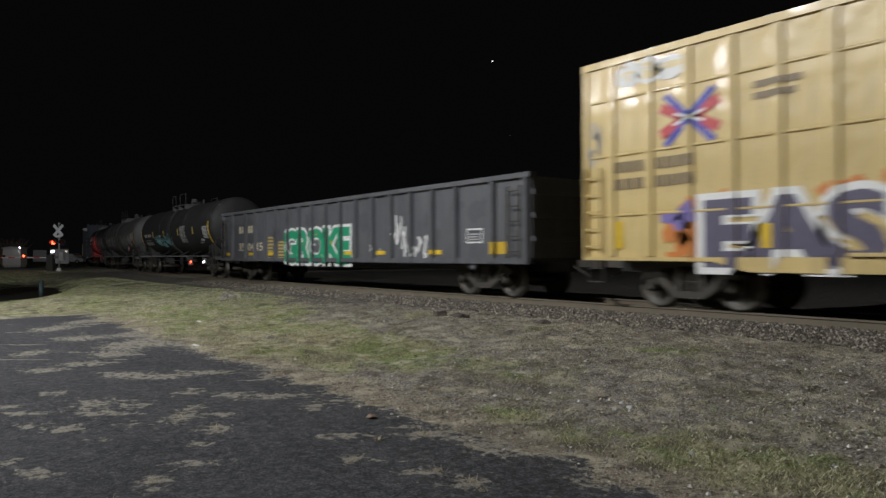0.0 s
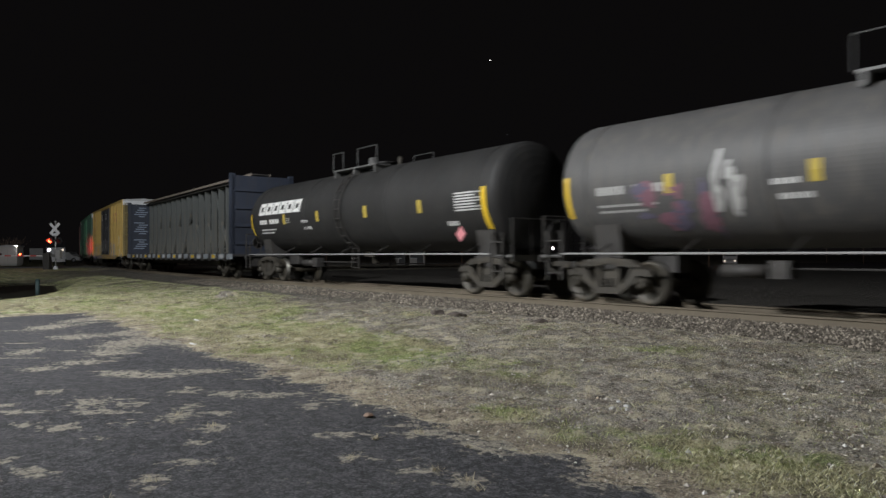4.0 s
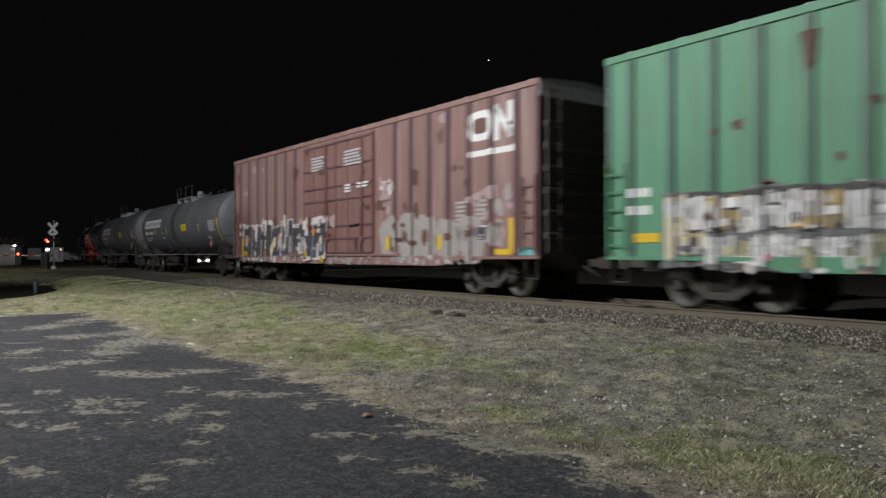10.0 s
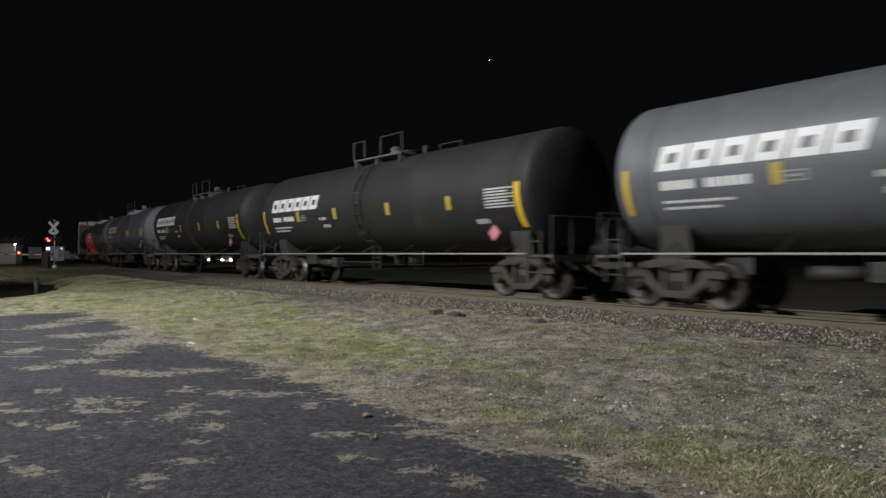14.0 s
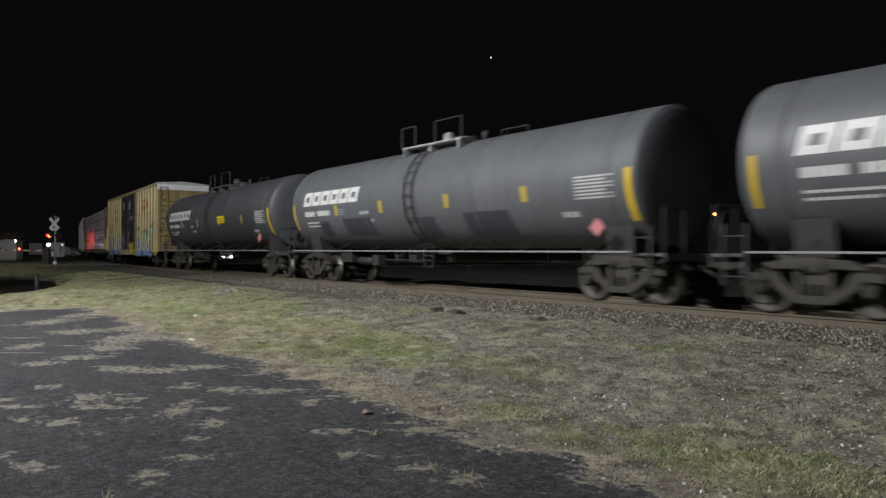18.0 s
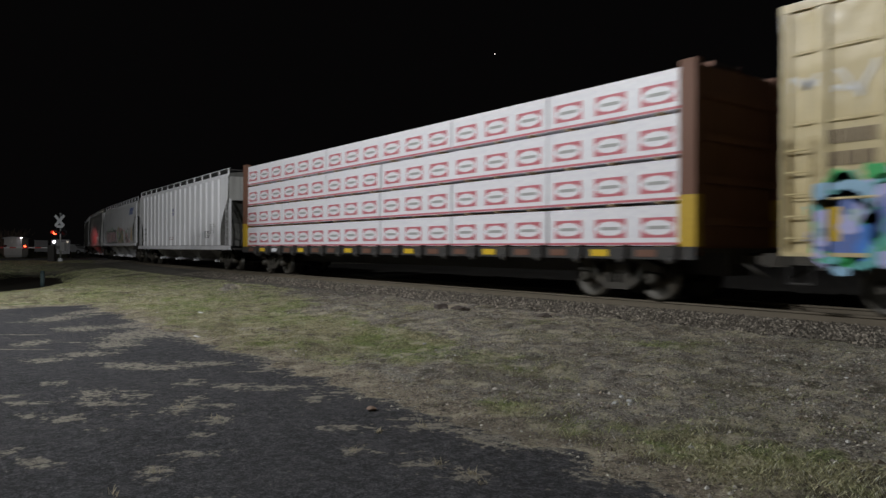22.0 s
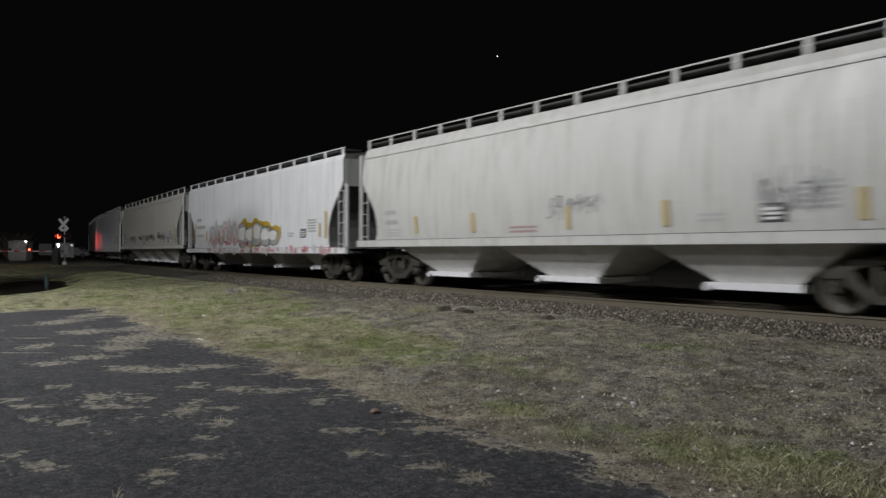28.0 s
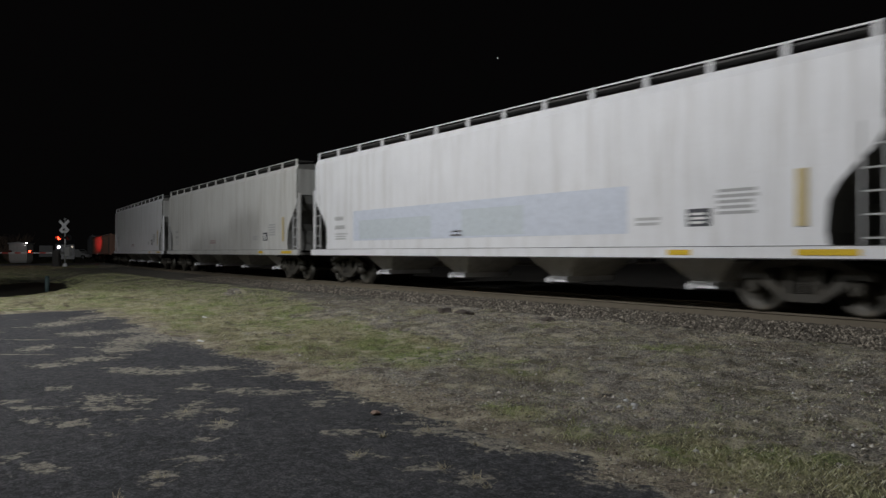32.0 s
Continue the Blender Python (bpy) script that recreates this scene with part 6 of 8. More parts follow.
def ribbon(pts, w, mat, layer):
    """A brushed line whose pieces meet edge to edge."""
    rims = []
    for i in range(len(pts)):
        (ax, az), (bx, bz) = pts[max(0, i - 1)], pts[min(len(pts) - 1, i + 1)]
        d = math.hypot(bx - ax, bz - az) or 1.0
        nx, nz = -(bz - az) / d * w / 2, (bx - ax) / d * w / 2
        rims.append(((pts[i][0] + nx, pts[i][1] + nz), (pts[i][0] - nx, pts[i][1] - nz)))
    return [([a, b, d, c], mat, layer) for (a, b), (c, d) in zip(rims, rims[1:])]


def soften(pts):
    """Round the corners of a line twice."""
    for _ in range(2):
        if len(pts) > 2:
            cut = [pts[0]]
            for (ax, az), (bx, bz) in zip(pts, pts[1:]):
                cut += [(ax * 0.75 + bx * 0.25, az * 0.75 + bz * 0.25), (ax * 0.25 + bx * 0.75, az * 0.25 + bz * 0.75)]
            pts = cut + [pts[-1]]
    return pts


def scrawl_art(seed, x0, x1, z0, z1, n, mat, w=0.06, layer=0):
    """A quick sprayed tag: n looping strokes."""
    rng = random.Random(seed)
    art, step = [], (x1 - x0) / n
    for i in range(n):
        c = x0 + (i + 0.5) * step
        pts = soften([(c + rng.uniform(-0.6, 0.6) * step, rng.uniform(z0, z1)) for _ in range(5)])
        art += ribbon(pts, w * rng.uniform(0.7, 1.2), mat, layer)
    return art


def arch_art(seed, x0, x1, z0, z1, n, mat, w=0.07, layer=0):
    """Rounded letter tops drawn as hollow arches."""
    rng = random.Random(seed)
    art, step = [], (x1 - x0) / n
    for i in range(n):
        c, hh = x0 + (i + 0.5) * step, (z1 - z0) * rng.uniform(0.85, 1.0)
        pts = [(c - step * 0.45, z0), (c - step * 0.42, z0 + hh * 0.6), (c - step * 0.2, z0 + hh * 0.95), (c + step * 0.15, z0 + hh), (c + step * 0.4, z0 + hh * 0.7), (c + step * 0.42, z0 + hh * 0.1)]
        art += stroke(pts, w, mat, layer)
    return art


def emblem_art(x0, x1, z0, z1):
    """The crossed red and blue sign."""
    cx, cz = (x0 + x1) / 2, (z0 + z1) / 2
    art = []
    for s in (-1, 1):
        for t in (-1, 1):
            ex, ez = cx + s * (x1 - x0) / 2, cz + t * (z1 - z0) / 2
            art += stroke([(cx + s * 0.06, cz), (ex - s * 0.05, ez - t * 0.22)], 0.2, "red", 0)
            art += stroke([(cx - s * 0.02, cz), (ex - s * 0.12, ez)], 0.13, "blue", 1)
            art += stroke([(cx, cz), (ex - s * 0.3, ez - t * 0.35)], 0.05, "white", 2)
    return art


def spots_art(seed, x0, x1, z0, z1, n, mats, r=0.2, layer=0):
    rng = random.Random(seed)
    return [(blob(rng, rng.uniform(x0, x1), rng.uniform(z0, z1), r * rng.uniform(0.3, 1.0), r * rng.uniform(0.2, 1.0), 12, 0.7), rng.choice(mats), layer + i % 3) for i in range(n)]


BOX_POSTS = [s * q for q in (3.38, 4.22, 5.12, 5.98, 6.87, 7.75, 8.68) for s in (-1, 1)]
BOX_DOOR = (-2.55, 2.25)
BOX_SIDE = side_of_posts(1.5, 0.055, BOX_POSTS, 0.1, BOX_DOOR, 0.112)
BOX_BAND = side_flat(1.565)


def boxcar_marks(car, key, emblem, kind):
    """Door data, reflectors and stencils that all the boxcars carry."""
    pale = "stencil_grey" if kind == "yellow" else "white"
    decal(car, "door_stencil", key, lines_art(-1.87, -0.86, 3.98, 4.5, 5, "pale_grey", 3) + lines_art(0.45, 1.62, 3.97, 4.5, 5, "pale_grey", 4) + lines_art(0.5, 1.0, 3.1, 3.4, 3, pale, 5) + lines_art(1.3, 2.1, 3.2, 3.4, 2, "white", 6), BOX_SIDE)
    rows = word_bars(-8.6, 2.75, 0.75, 0.22, 4) + word_bars(-7.6, 2.75, 0.9, 0.22, 4) + word_bars(-8.6, 2.4, 0.75, 0.22, 3) + word_bars(-7.6, 2.4, 0.9, 0.22, 4)
    if kind == "yellow":
        decal(car, "number_stencil", key, bars_art(rows, "stencil_umber"), BOX_SIDE)
        decal(car, "side_stencil", key, lines_art(-5.6, -4.7, 3.75, 4.15, 2, "stencil_umber", 12), BOX_SIDE)
    else:
        decal(car, "number_stencil", key, bars_art(word_bars(-8.75, 2.2, 0.55, 0.18, 4) + word_bars(-8.75, 1.85, 0.55, 0.18, 4) + word_bars(-7.7, 1.9, 0.5, 0.15, 4), "white"), BOX_SIDE)
    decal(car, "data_panel", key, bars_art([(7.0, 7.58, 1.4, 1.8)], "white") + bars_art([(7.04, 7.54, 1.44, 1.76)], "stencil_dark", 1) + lines_art(7.08, 7.5, 1.46, 1.6, 2, "stencil_grey", 8, 2), BOX_SIDE)
    decal(car, "weight_stencil", key, lines_art(6.3, 6.75, 1.5, 2.5, 9, "stencil_tan" if kind == "yellow" else "stencil_grey", 9) + lines_art(7.1, 7.6, 1.95, 2.5, 5, "stencil_tan" if kind == "yellow" else "stencil_grey", 10), BOX_SIDE)
    low = {"yellow": (), "green": ((-8.3, 1.3, 1.48), (8.2, 1.06, 1.2)), "brown": ((-8.3, 1.06, 1.2), (8.2, 1.06, 1.2))}[kind]
    for q, z0, z1 in ((-8.5, 1.2, 1.75), (-5.35, 1.18, 1.6), (3.0, 1.2, 1.6), (5.6, 1.2, 1.6), (8.5, 1.1, 1.95))[1 if kind == "green" else 0:]:
        decal(car, "reflector", key + (q,), bars_art([(q - 0.09, q + 0.09, z0, z1)], "reflector", 8), BOX_SIDE)
    for q, z0, z1 in low:
        decal(car, "reflector", key + (q, "low"), bars_art([(q - 0.3, q + 0.3, z0, z1)], "reflector", 8), BOX_SIDE)
    if emblem:
        decal(car, "emblem", key, emblem_art(*emblem), BOX_SIDE)


def tag_box_a(car):
    boxcar_marks(car, ("a",), (-7.45, -6.25, 3.2, 4.1), "yellow")
    art = spots_art(3, -7.5, -6.5, 1.0, 1.9, 16, ("orange", "orange", "purple"), 0.28) + spots_art(6, -6.5, -3.2, 2.05, 2.25, 9, ("orange",), 0.16)
    art += text_art("EAS", -6.45, -3.5, 0.9, 2.0, "white", 3, 0.13) + text_art("EAS", -6.45, -3.5, 0.9, 2.0, "violet_grey", 4, 0.05)
    decal(car, "graffiti", ("a",), art, BOX_SIDE, "violet and white graffiti letters")
    decal(car, "white_tag", ("a",), bubble_art(5, -8.5, -7.0, 4.45, 4.95, 3, ("white", "yellow_pale"), "white", "yellow_pale"), BOX_SIDE)
    decal(car, "black_tag", ("a",), scrawl_art(8, -9.35, -9.0, 2.9, 3.9, 4, "stencil_grey", 0.06), BOX_SIDE)


def tag_box_g(car):
    boxcar_marks(car, ("g",), (-7.84, -6.06, 3.2, 4.55), "yellow")
    decal(car, "wordmark", ("g",), bars_art([(4.95, 6.15, 4.12, 4.3), (5.15, 5.95, 3.66, 4.0)], "dull_red") + stroke([(6.15, 3.68), (6.7, 4.3)], 0.16, "pink", 1) + stroke([(6.15, 4.3), (6.7, 3.68)], 0.16, "pink", 1), BOX_SIDE, "red wordmark of bars")
    decal(car, "slogan", ("g",), text_art("Railcar Pooling Experts", 3.47, 8.16, 3.3, 3.58, "stencil_tan"), BOX_SIDE)
    decal(car, "graffiti", ("g", 1), slab_art(21, -7.9, -2.7, 0.82, 2.0, 8, ("pale_grey", "sky", "pink_pale", "pale_teal", "cream"), "violet_grey", "purple", 0, 0.1) + spots_art(22, -7.8, -2.7, 0.82, 2.1, 34, ("white", "sky", "pink_pale", "purple_pale", "teal_pale", "cream"), 0.14, 7), BOX_SIDE, "pastel graffiti letters")
    decal(car, "graffiti", ("g", 2), bubble_art(23, 2.85, 6.0, 0.85, 2.1, 4, ("purple_pale", "blue_pale", "lilac_grey"), "lilac_grey", "slate", 0) + spots_art(24, 2.9, 6.4, 0.8, 1.4, 22, ("teal_pale", "pale_grey", "purple_pale", "blue_pale"), 0.17, 6), BOX_SIDE, "blue and pink graffiti letters")
    decal(car, "door_graffiti", ("g",), slab_art(25, -2.2, -0.4, 1.3, 2.3, 3, ("stencil_grey", "tag_grey", "tag_grey_pale"), "slate", "pale_grey") + slab_art(26, 0.4, 2.0, 1.35, 2.35, 3, ("tag_grey_pale", "tag_grey", "stencil_grey"), "slate", "cream"), BOX_SIDE)
    decal(car, "white_patch", ("g",), spots_art(27, 7.6, 8.3, 1.9, 2.5, 8, ("white", "yellow_pale"), 0.22) + spots_art(28, 8.6, 9.3, 0.95, 1.3, 8, ("white", "yellow_pale"), 0.22) + spots_art(29, 7.6, 8.5, 1.2, 1.5, 6, ("orange", "white"), 0.2), BOX_SIDE)
    decal(car, "sill_paint", ("g",), spots_art(30, -8.5, -2.0, 0.8, 1.0, 40, ("white", "pink", "purple", "stencil_grey"), 0.12), BOX_BAND)


def tag_box_h(car):
    boxcar_marks(car, ("h",), None, "green")
    decal(car, "graffiti", ("h", 1), slab_art(41, -7.9, -2.75, 0.85, 2.2, 9, ("cream", "pale_grey", "white", "khaki", "pink_white"), "tag_grey", "tag_black", 0) + slab_art(37, -7.4, -2.8, 1.45, 2.15, 13, ("white", "pink_white", "stencil_tan", "white", "pale_grey"), "tag_black", "tag_black", 7, 0.0) + slab_art(38, -7.0, -2.8, 0.85, 1.4, 15, ("white", "pale_grey", "khaki", "white"), "tag_grey", "tag_black", 14, 0.05) + spots_art(42, -7.6, -2.8, 0.8, 2.0, 44, ("pale_grey", "stencil_dark", "cream", "khaki", "rust", "violet_grey", "stencil_tan"), 0.17, 7), BOX_SIDE, "white graffiti letters")
    decal(car, "graffiti", ("h", 2), slab_art(43, 2.4, 7.6, 0.82, 2.5, 6, ("pink_white", "white", "pale_grey", "pink_white", "pale_teal"), "tag_grey_pale", "tag_grey", 0) + spots_art(44, 2.4, 7.6, 0.8, 1.3, 34, ("white", "pale_teal", "khaki", "pink_white"), 0.17, 7), BOX_SIDE, "large white graffiti letters")
    decal(car, "graffiti", ("h", 3), slab_art(45, 3.1, 8.35, 2.55, 3.35, 8, ("khaki", "khaki", "cream"), "violet_grey", "green_grey", 0), BOX_SIDE, "cream graffiti letters")
    decal(car, "rust_patch", ("h",), spots_art(46, -9.2, 9.2, 1.2, 4.8, 34, ("rust", "rust_dark"), 0.12) + spots_art(47, -2.4, 2.2, 1.2, 2.3, 20, ("rust", "gold_pale", "white"), 0.14) + [([(4.5, 4.55), (4.75, 4.55), (4.72, 3.9), (4.55, 3.75)], "rust_dark", 0), ([(-5.3, 4.7), (-4.95, 4.7), (-5.0, 4.2), (-5.15, 4.0)], "rust_dark", 0)], BOX_SIDE)
    decal(car, "panel_patch", ("h",), bars_art([(7.72, 8.2, 1.65, 1.95)], "white") + bars_art([(7.75, 8.17, 1.68, 1.92)], "stencil_grey", 1) + bars_art([(7.78, 8.2, 1.28, 1.5)], "gold", 1) + bars_art([(9.1, 9.24, 1.45, 2.35)], "gold_pale", 1), BOX_SIDE)
    decal(car, "sill_paint", ("h",), spots_art(48, -6.5, 7.5, 0.8, 1.0, 60, ("white", "pink", "pale_grey", "rust"), 0.12), BOX_BAND)


def tag_box_i(car):
    boxcar_marks(car, ("i",), None, "brown")
    ring = [(blob(random.Random(2), 7.33, 4.32, 0.45, 0.38, 24, 0.0, 4.0), "white", 0), (blob(random.Random(2), 7.33, 4.32, 0.27, 0.2, 24, 0.0, 4.0), "brown_flat", 1)]
    zig = stroke([(7.95, 3.95), (7.95, 4.66), (8.45, 4.0), (8.45, 4.7)], 0.2, "white", 0)
    decal(car, "wordmark", ("i",), ring + zig + bars_art([(6.9, 8.65, 3.55, 3.7)], "white"), BOX_SIDE, "white wordmark of rounded bands")
    decal(car, "graffiti", ("i", 1), slab_art(51, -8.5, -0.9, 0.88, 2.3, 8, ("slate", "slate", "tag_black"), "pink_white", "pink_white", 0, 0.1) + spots_art(52, -8.5, -0.9, 0.85, 2.0, 22, ("pink_white", "pink_white", "orange", "gold", "slate"), 0.15, 7), BOX_SIDE, "dark slate graffiti letters with white edges")
    decal(car, "graffiti", ("i", 2), bubble_art(53, 2.6, 7.4, 0.85, 2.15, 5, ("silver_spray", "silver_spray", "silver_spray"), "silver_spray", "brown_flat", 0, 0.9) + spots_art(58, 7.0, 8.8, 1.2, 2.7, 12, ("silver_spray", "pink_grey"), 0.35) + spots_art(59, 2.6, 3.4, 2.7, 3.3, 12, ("pink_white", "pink_grey"), 0.16), BOX_SIDE, "faded white graffiti letters")
    decal(car, "rust_patch", ("i",), spots_art(54, -9.2, 9.2, 1.1, 4.9, 40, ("rust_dark", "brown_flat", "pink_grey"), 0.25) + bars_art([(8.77, 9.45, 1.05, 1.22)], "teal_pale", 2) + spots_art(55, 2.5, 3.3, 2.4, 3.3, 8, ("pink_grey",), 0.2), BOX_SIDE)
    decal(car, "sill_paint", ("i",), spots_art(56, -8.5, 7.0, 0.8, 1.0, 90, ("pale_grey", "pink_grey", "stencil_grey"), 0.09), BOX_BAND)


def tag_box_s(car):
    boxcar_marks(car, ("s",), (-5.85, -4.6, 3.15, 4.25), "yellow")
    decal(car, "wordmark", ("s",), bars_art([(4.7, 5.85, 4.15, 4.35), (4.9, 5.65, 3.62, 4.02)], "dull_red") + stroke([(5.95, 3.65), (6.6, 4.3)], 0.16, "dull_red", 1) + stroke([(5.95, 4.3), (6.6, 3.65)], 0.16, "dull_red", 1), BOX_SIDE, "red wordmark of bars")
    decal(car, "slogan", ("s",), text_art("RAILCAR POOLING EXPERTS", 3.5, 8.06, 3.22, 3.48, "stencil_tan"), BOX_SIDE)
    decal(car, "graffiti", ("s", 1), spots_art(60, -8.9, -2.7, 1.4, 2.3, 30, ("lime", "emerald_pale"), 0.26) + spots_art(66, -8.8, -2.8, 0.85, 2.05, 64, ("sky", "blue_pale", "purple_pale", "teal_pale", "blue_bright"), 0.34, 1) + bubble_art(61, -8.8, -2.7, 0.8, 2.25, 7, ("sky", "purple_pale", "blue_pale", "teal_pale", "sky"), "lime", "blue_pale", 2, 1.05, 0.45) + spots_art(62, -8.9, -2.8, 0.85, 2.0, 26, ("sky", "pale_teal", "blue_pale", "purple_pale"), 0.16, 8), BOX_SIDE, "teal and violet graffiti letters")
    rng = random.Random(63)
    strokes = [
        ([(4.0, 2.02), (3.6, 2.26), (3.1, 2.16), (2.92, 1.86), (3.3, 1.6)], "emerald_pale"), ([(3.3, 1.6), (3.8, 1.44), (4.0, 1.18), (3.7, 0.96), (3.0, 0.98)], "blue_bright"),
        ([(5.25, 1.95), (4.8, 2.08), (4.5, 1.75)], "emerald_pale"), ([(4.5, 1.75), (4.5, 1.25), (4.75, 0.98), (5.3, 1.0)], "purple_pale"), ([(4.6, 1.5), (5.25, 1.56)], "blue_pale"),
        ([(5.85, 2.35), (5.87, 1.65)], "emerald_pale"), ([(5.87, 1.65), (5.85, 0.95)], "purple_pale"), ([(6.75, 2.3), (6.1, 1.62)], "emerald_pale"), ([(6.1, 1.62), (6.8, 0.95)], "purple_pale"),
        ([(7.1, 2.2), (8.15, 2.28)], "emerald_pale"), ([(7.6, 2.2), (7.62, 1.6)], "teal_pale"), ([(7.62, 1.6), (7.6, 0.95)], "blue_bright")]
    tall = []
    strokes = [(soften(pts), mat) for pts, mat in strokes]
    for pts, _ in strokes:
        tall += ribbon([(x + 0.12, z + 0.07) for x, z in pts], 0.72, "stencil_dark", 0)
    for i, (pts, mat) in enumerate(strokes):
        tall += ribbon(pts, 0.45, mat, 2 + i % 2)
        tall += ribbon([(x - 0.08, z + 0.07) for x, z in pts[:len(pts) // 2 + 1]], 0.03, "white", 6)
    decal(car, "graffiti", ("s", 2), tall + spots_art(64, 2.6, 8.0, 0.8, 1.0, 22, ("blue_bright", "purple_pale", "blue_pale"), 0.16, 5), BOX_SIDE, "bright green, blue and violet graffiti letters")
    decal(car, "yellow_paint", ("s",), [(blob(rng, 1.75, 1.2, 0.85, 0.36, 20, 0.25, 6), "safety_yellow", 0), (blob(rng, 8.7, 1.3, 0.55, 0.5, 20, 0.3, 5), "safety_yellow", 0)] + spots_art(65, 8.1, 9.2, 1.6, 1.95, 6, ("red", "gold"), 0.18, 1), BOX_SIDE)
    decal(car, "white_tag", ("s",), scrawl_art(66, -9.3, -7.9, 3.4, 4.0, 4, "white", 0.07) + scrawl_art(67, 8.7, 9.3, 2.6, 3.3, 3, "white", 0.05) + lines_art(7.75, 8.4, 2.7, 2.95, 3, "stencil_tan", 6) + bars_art([(7.75, 8.3, 2.45, 2.66)], "gold"), BOX_SIDE)
    decal(car, "door_marks", ("s",), spots_art(68, -1.9, -1.0, 1.5, 2.1, 7, ("white", "orange"), 0.12) + spots_art(69, 0.3, 1.3, 1.6, 2.2, 7, ("white", "orange"), 0.14), BOX_SIDE)
    decal(car, "sill_paint", ("s",), spots_art(70, -8.7, -2.8, 0.82, 1.0, 40, ("sky", "purple_pale", "blue_bright", "teal_pale"), 0.2) + spots_art(67, 2.8, 8.2, 0.82, 1.0, 44, ("purple_pale", "blue_bright", "sky"), 0.22), BOX_BAND)


def tag_gondola(car):
    posts = [0.02 + 1.06 * k for k in range(-7, 8)] + [-8.95, 8.95]
    side = side_of_posts(1.53, 0.11, posts, 0.09)
    art = text_art("GROKE", -3.4, 1.65, 0.85, 1.98, "white", 0, 0.1) + text_art("GROKE", -3.4, 1.6, 0.87, 1.96, "emerald", 2, 0.055)
    art += spots_art(71, -3.4, 1.6, 0.9, 1.9, 12, ("gold", "white", "lime_pale"), 0.1, 4) + [(blob(random.Random(4), 1.3, 1.0, 0.45, 0.22, 16, 0.3), "emerald", 1)]
    decal(car, "graffiti", ("gon",), art, side, "green graffiti word with white edges")
    decal(car, "number_stencil", ("gon",), bars_art(word_bars(-8.25, 2.05, 0.65, 0.3, 2) + word_bars(-7.2, 2.05, 0.55, 0.3, 2), "cream") + text_art("35", -8.25, -7.62, 1.3, 1.62, "cream", 1, 0.02) + text_art("04", -7.2, -6.6, 1.3, 1.62, "cream", 1, 0.02) + text_art("15", -6.2, -5.65, 1.3, 1.62, "cream", 1, 0.02) + lines_art(-5.1, -4.5, 0.95, 1.9, 7, "gold_pale", 3) + lines_art(-4.1, -3.5, 0.95, 1.7, 6, "gold_pale", 4), side)
    decal(car, "white_tag", ("gon",), scrawl_art(72, 4.35, 5.1, 0.95, 2.3, 4, "white", 0.07) + scrawl_art(73, 5.35, 6.1, 0.9, 1.7, 3, "white", 0.09) + scrawl_art(74, 3.0, 3.6, 1.1, 1.5, 2, "stencil_grey", 0.05), side, "white sprayed tag")
    decal(car, "data_panel", ("gon",), bars_art([(7.85, 8.5, 1.38, 1.76)], "white") + bars_art([(7.89, 8.46, 1.42, 1.72)], "stencil_dark", 1) + lines_art(7.95, 8.4, 1.46, 1.66, 3, "stencil_grey", 3, 2), side)
    for q in (-9.6, -6.9, -4.8, 1.55, 3.6, 6.5):
        decal(car, "reflector", ("gon", q), bars_art([(q - 0.25, q + 0.25, 1.1, 1.22)], "reflector", 3), side)
    decal(car, "reflector", ("gon", "end"), bars_art([(8.9, 9.45, 1.1, 1.4)], "gold", 3), side)
    decal(car, "chalk_wear", ("gon",), spots_art(75, -10, 10, 1.0, 2.7, 26, ("gondola_pale",), 0.3), side)


def fan_art(seed, x0, x1, z0, z1, n, mats, layer=0):
    """A sprayed swoosh: brushed strokes that spread from a rounded foot."""
    rng = random.Random(seed)
    w, h, art = x1 - x0, z1 - z0, []
    art.append((blob(rng, x0 + w * 0.55, z0 + h * 0.22, w * 0.3, h * 0.2, 16, 0.6, 2.0), mats[0], layer))
    for i in range(n):
        k = (i + rng.uniform(0.2, 0.8)) / n
        foot = (x0 + w * (0.4 + 0.3 * k), z0 + h * rng.uniform(0.02, 0.2))
        tip = (x0 + w * k, z1 - h * (0.45 * abs(k - 0.6) + rng.uniform(0, 0.22)))
        mid = ((foot[0] * 0.45 + tip[0] * 0.55) + w * 0.12 * (k - 0.5) * 2, foot[1] * 0.6 + tip[1] * 0.4)
        art += ribbon(soften([foot, mid, tip]), rng.uniform(0.035, 0.1), mats[i % len(mats)], layer + 1 + i % 3)
    return art


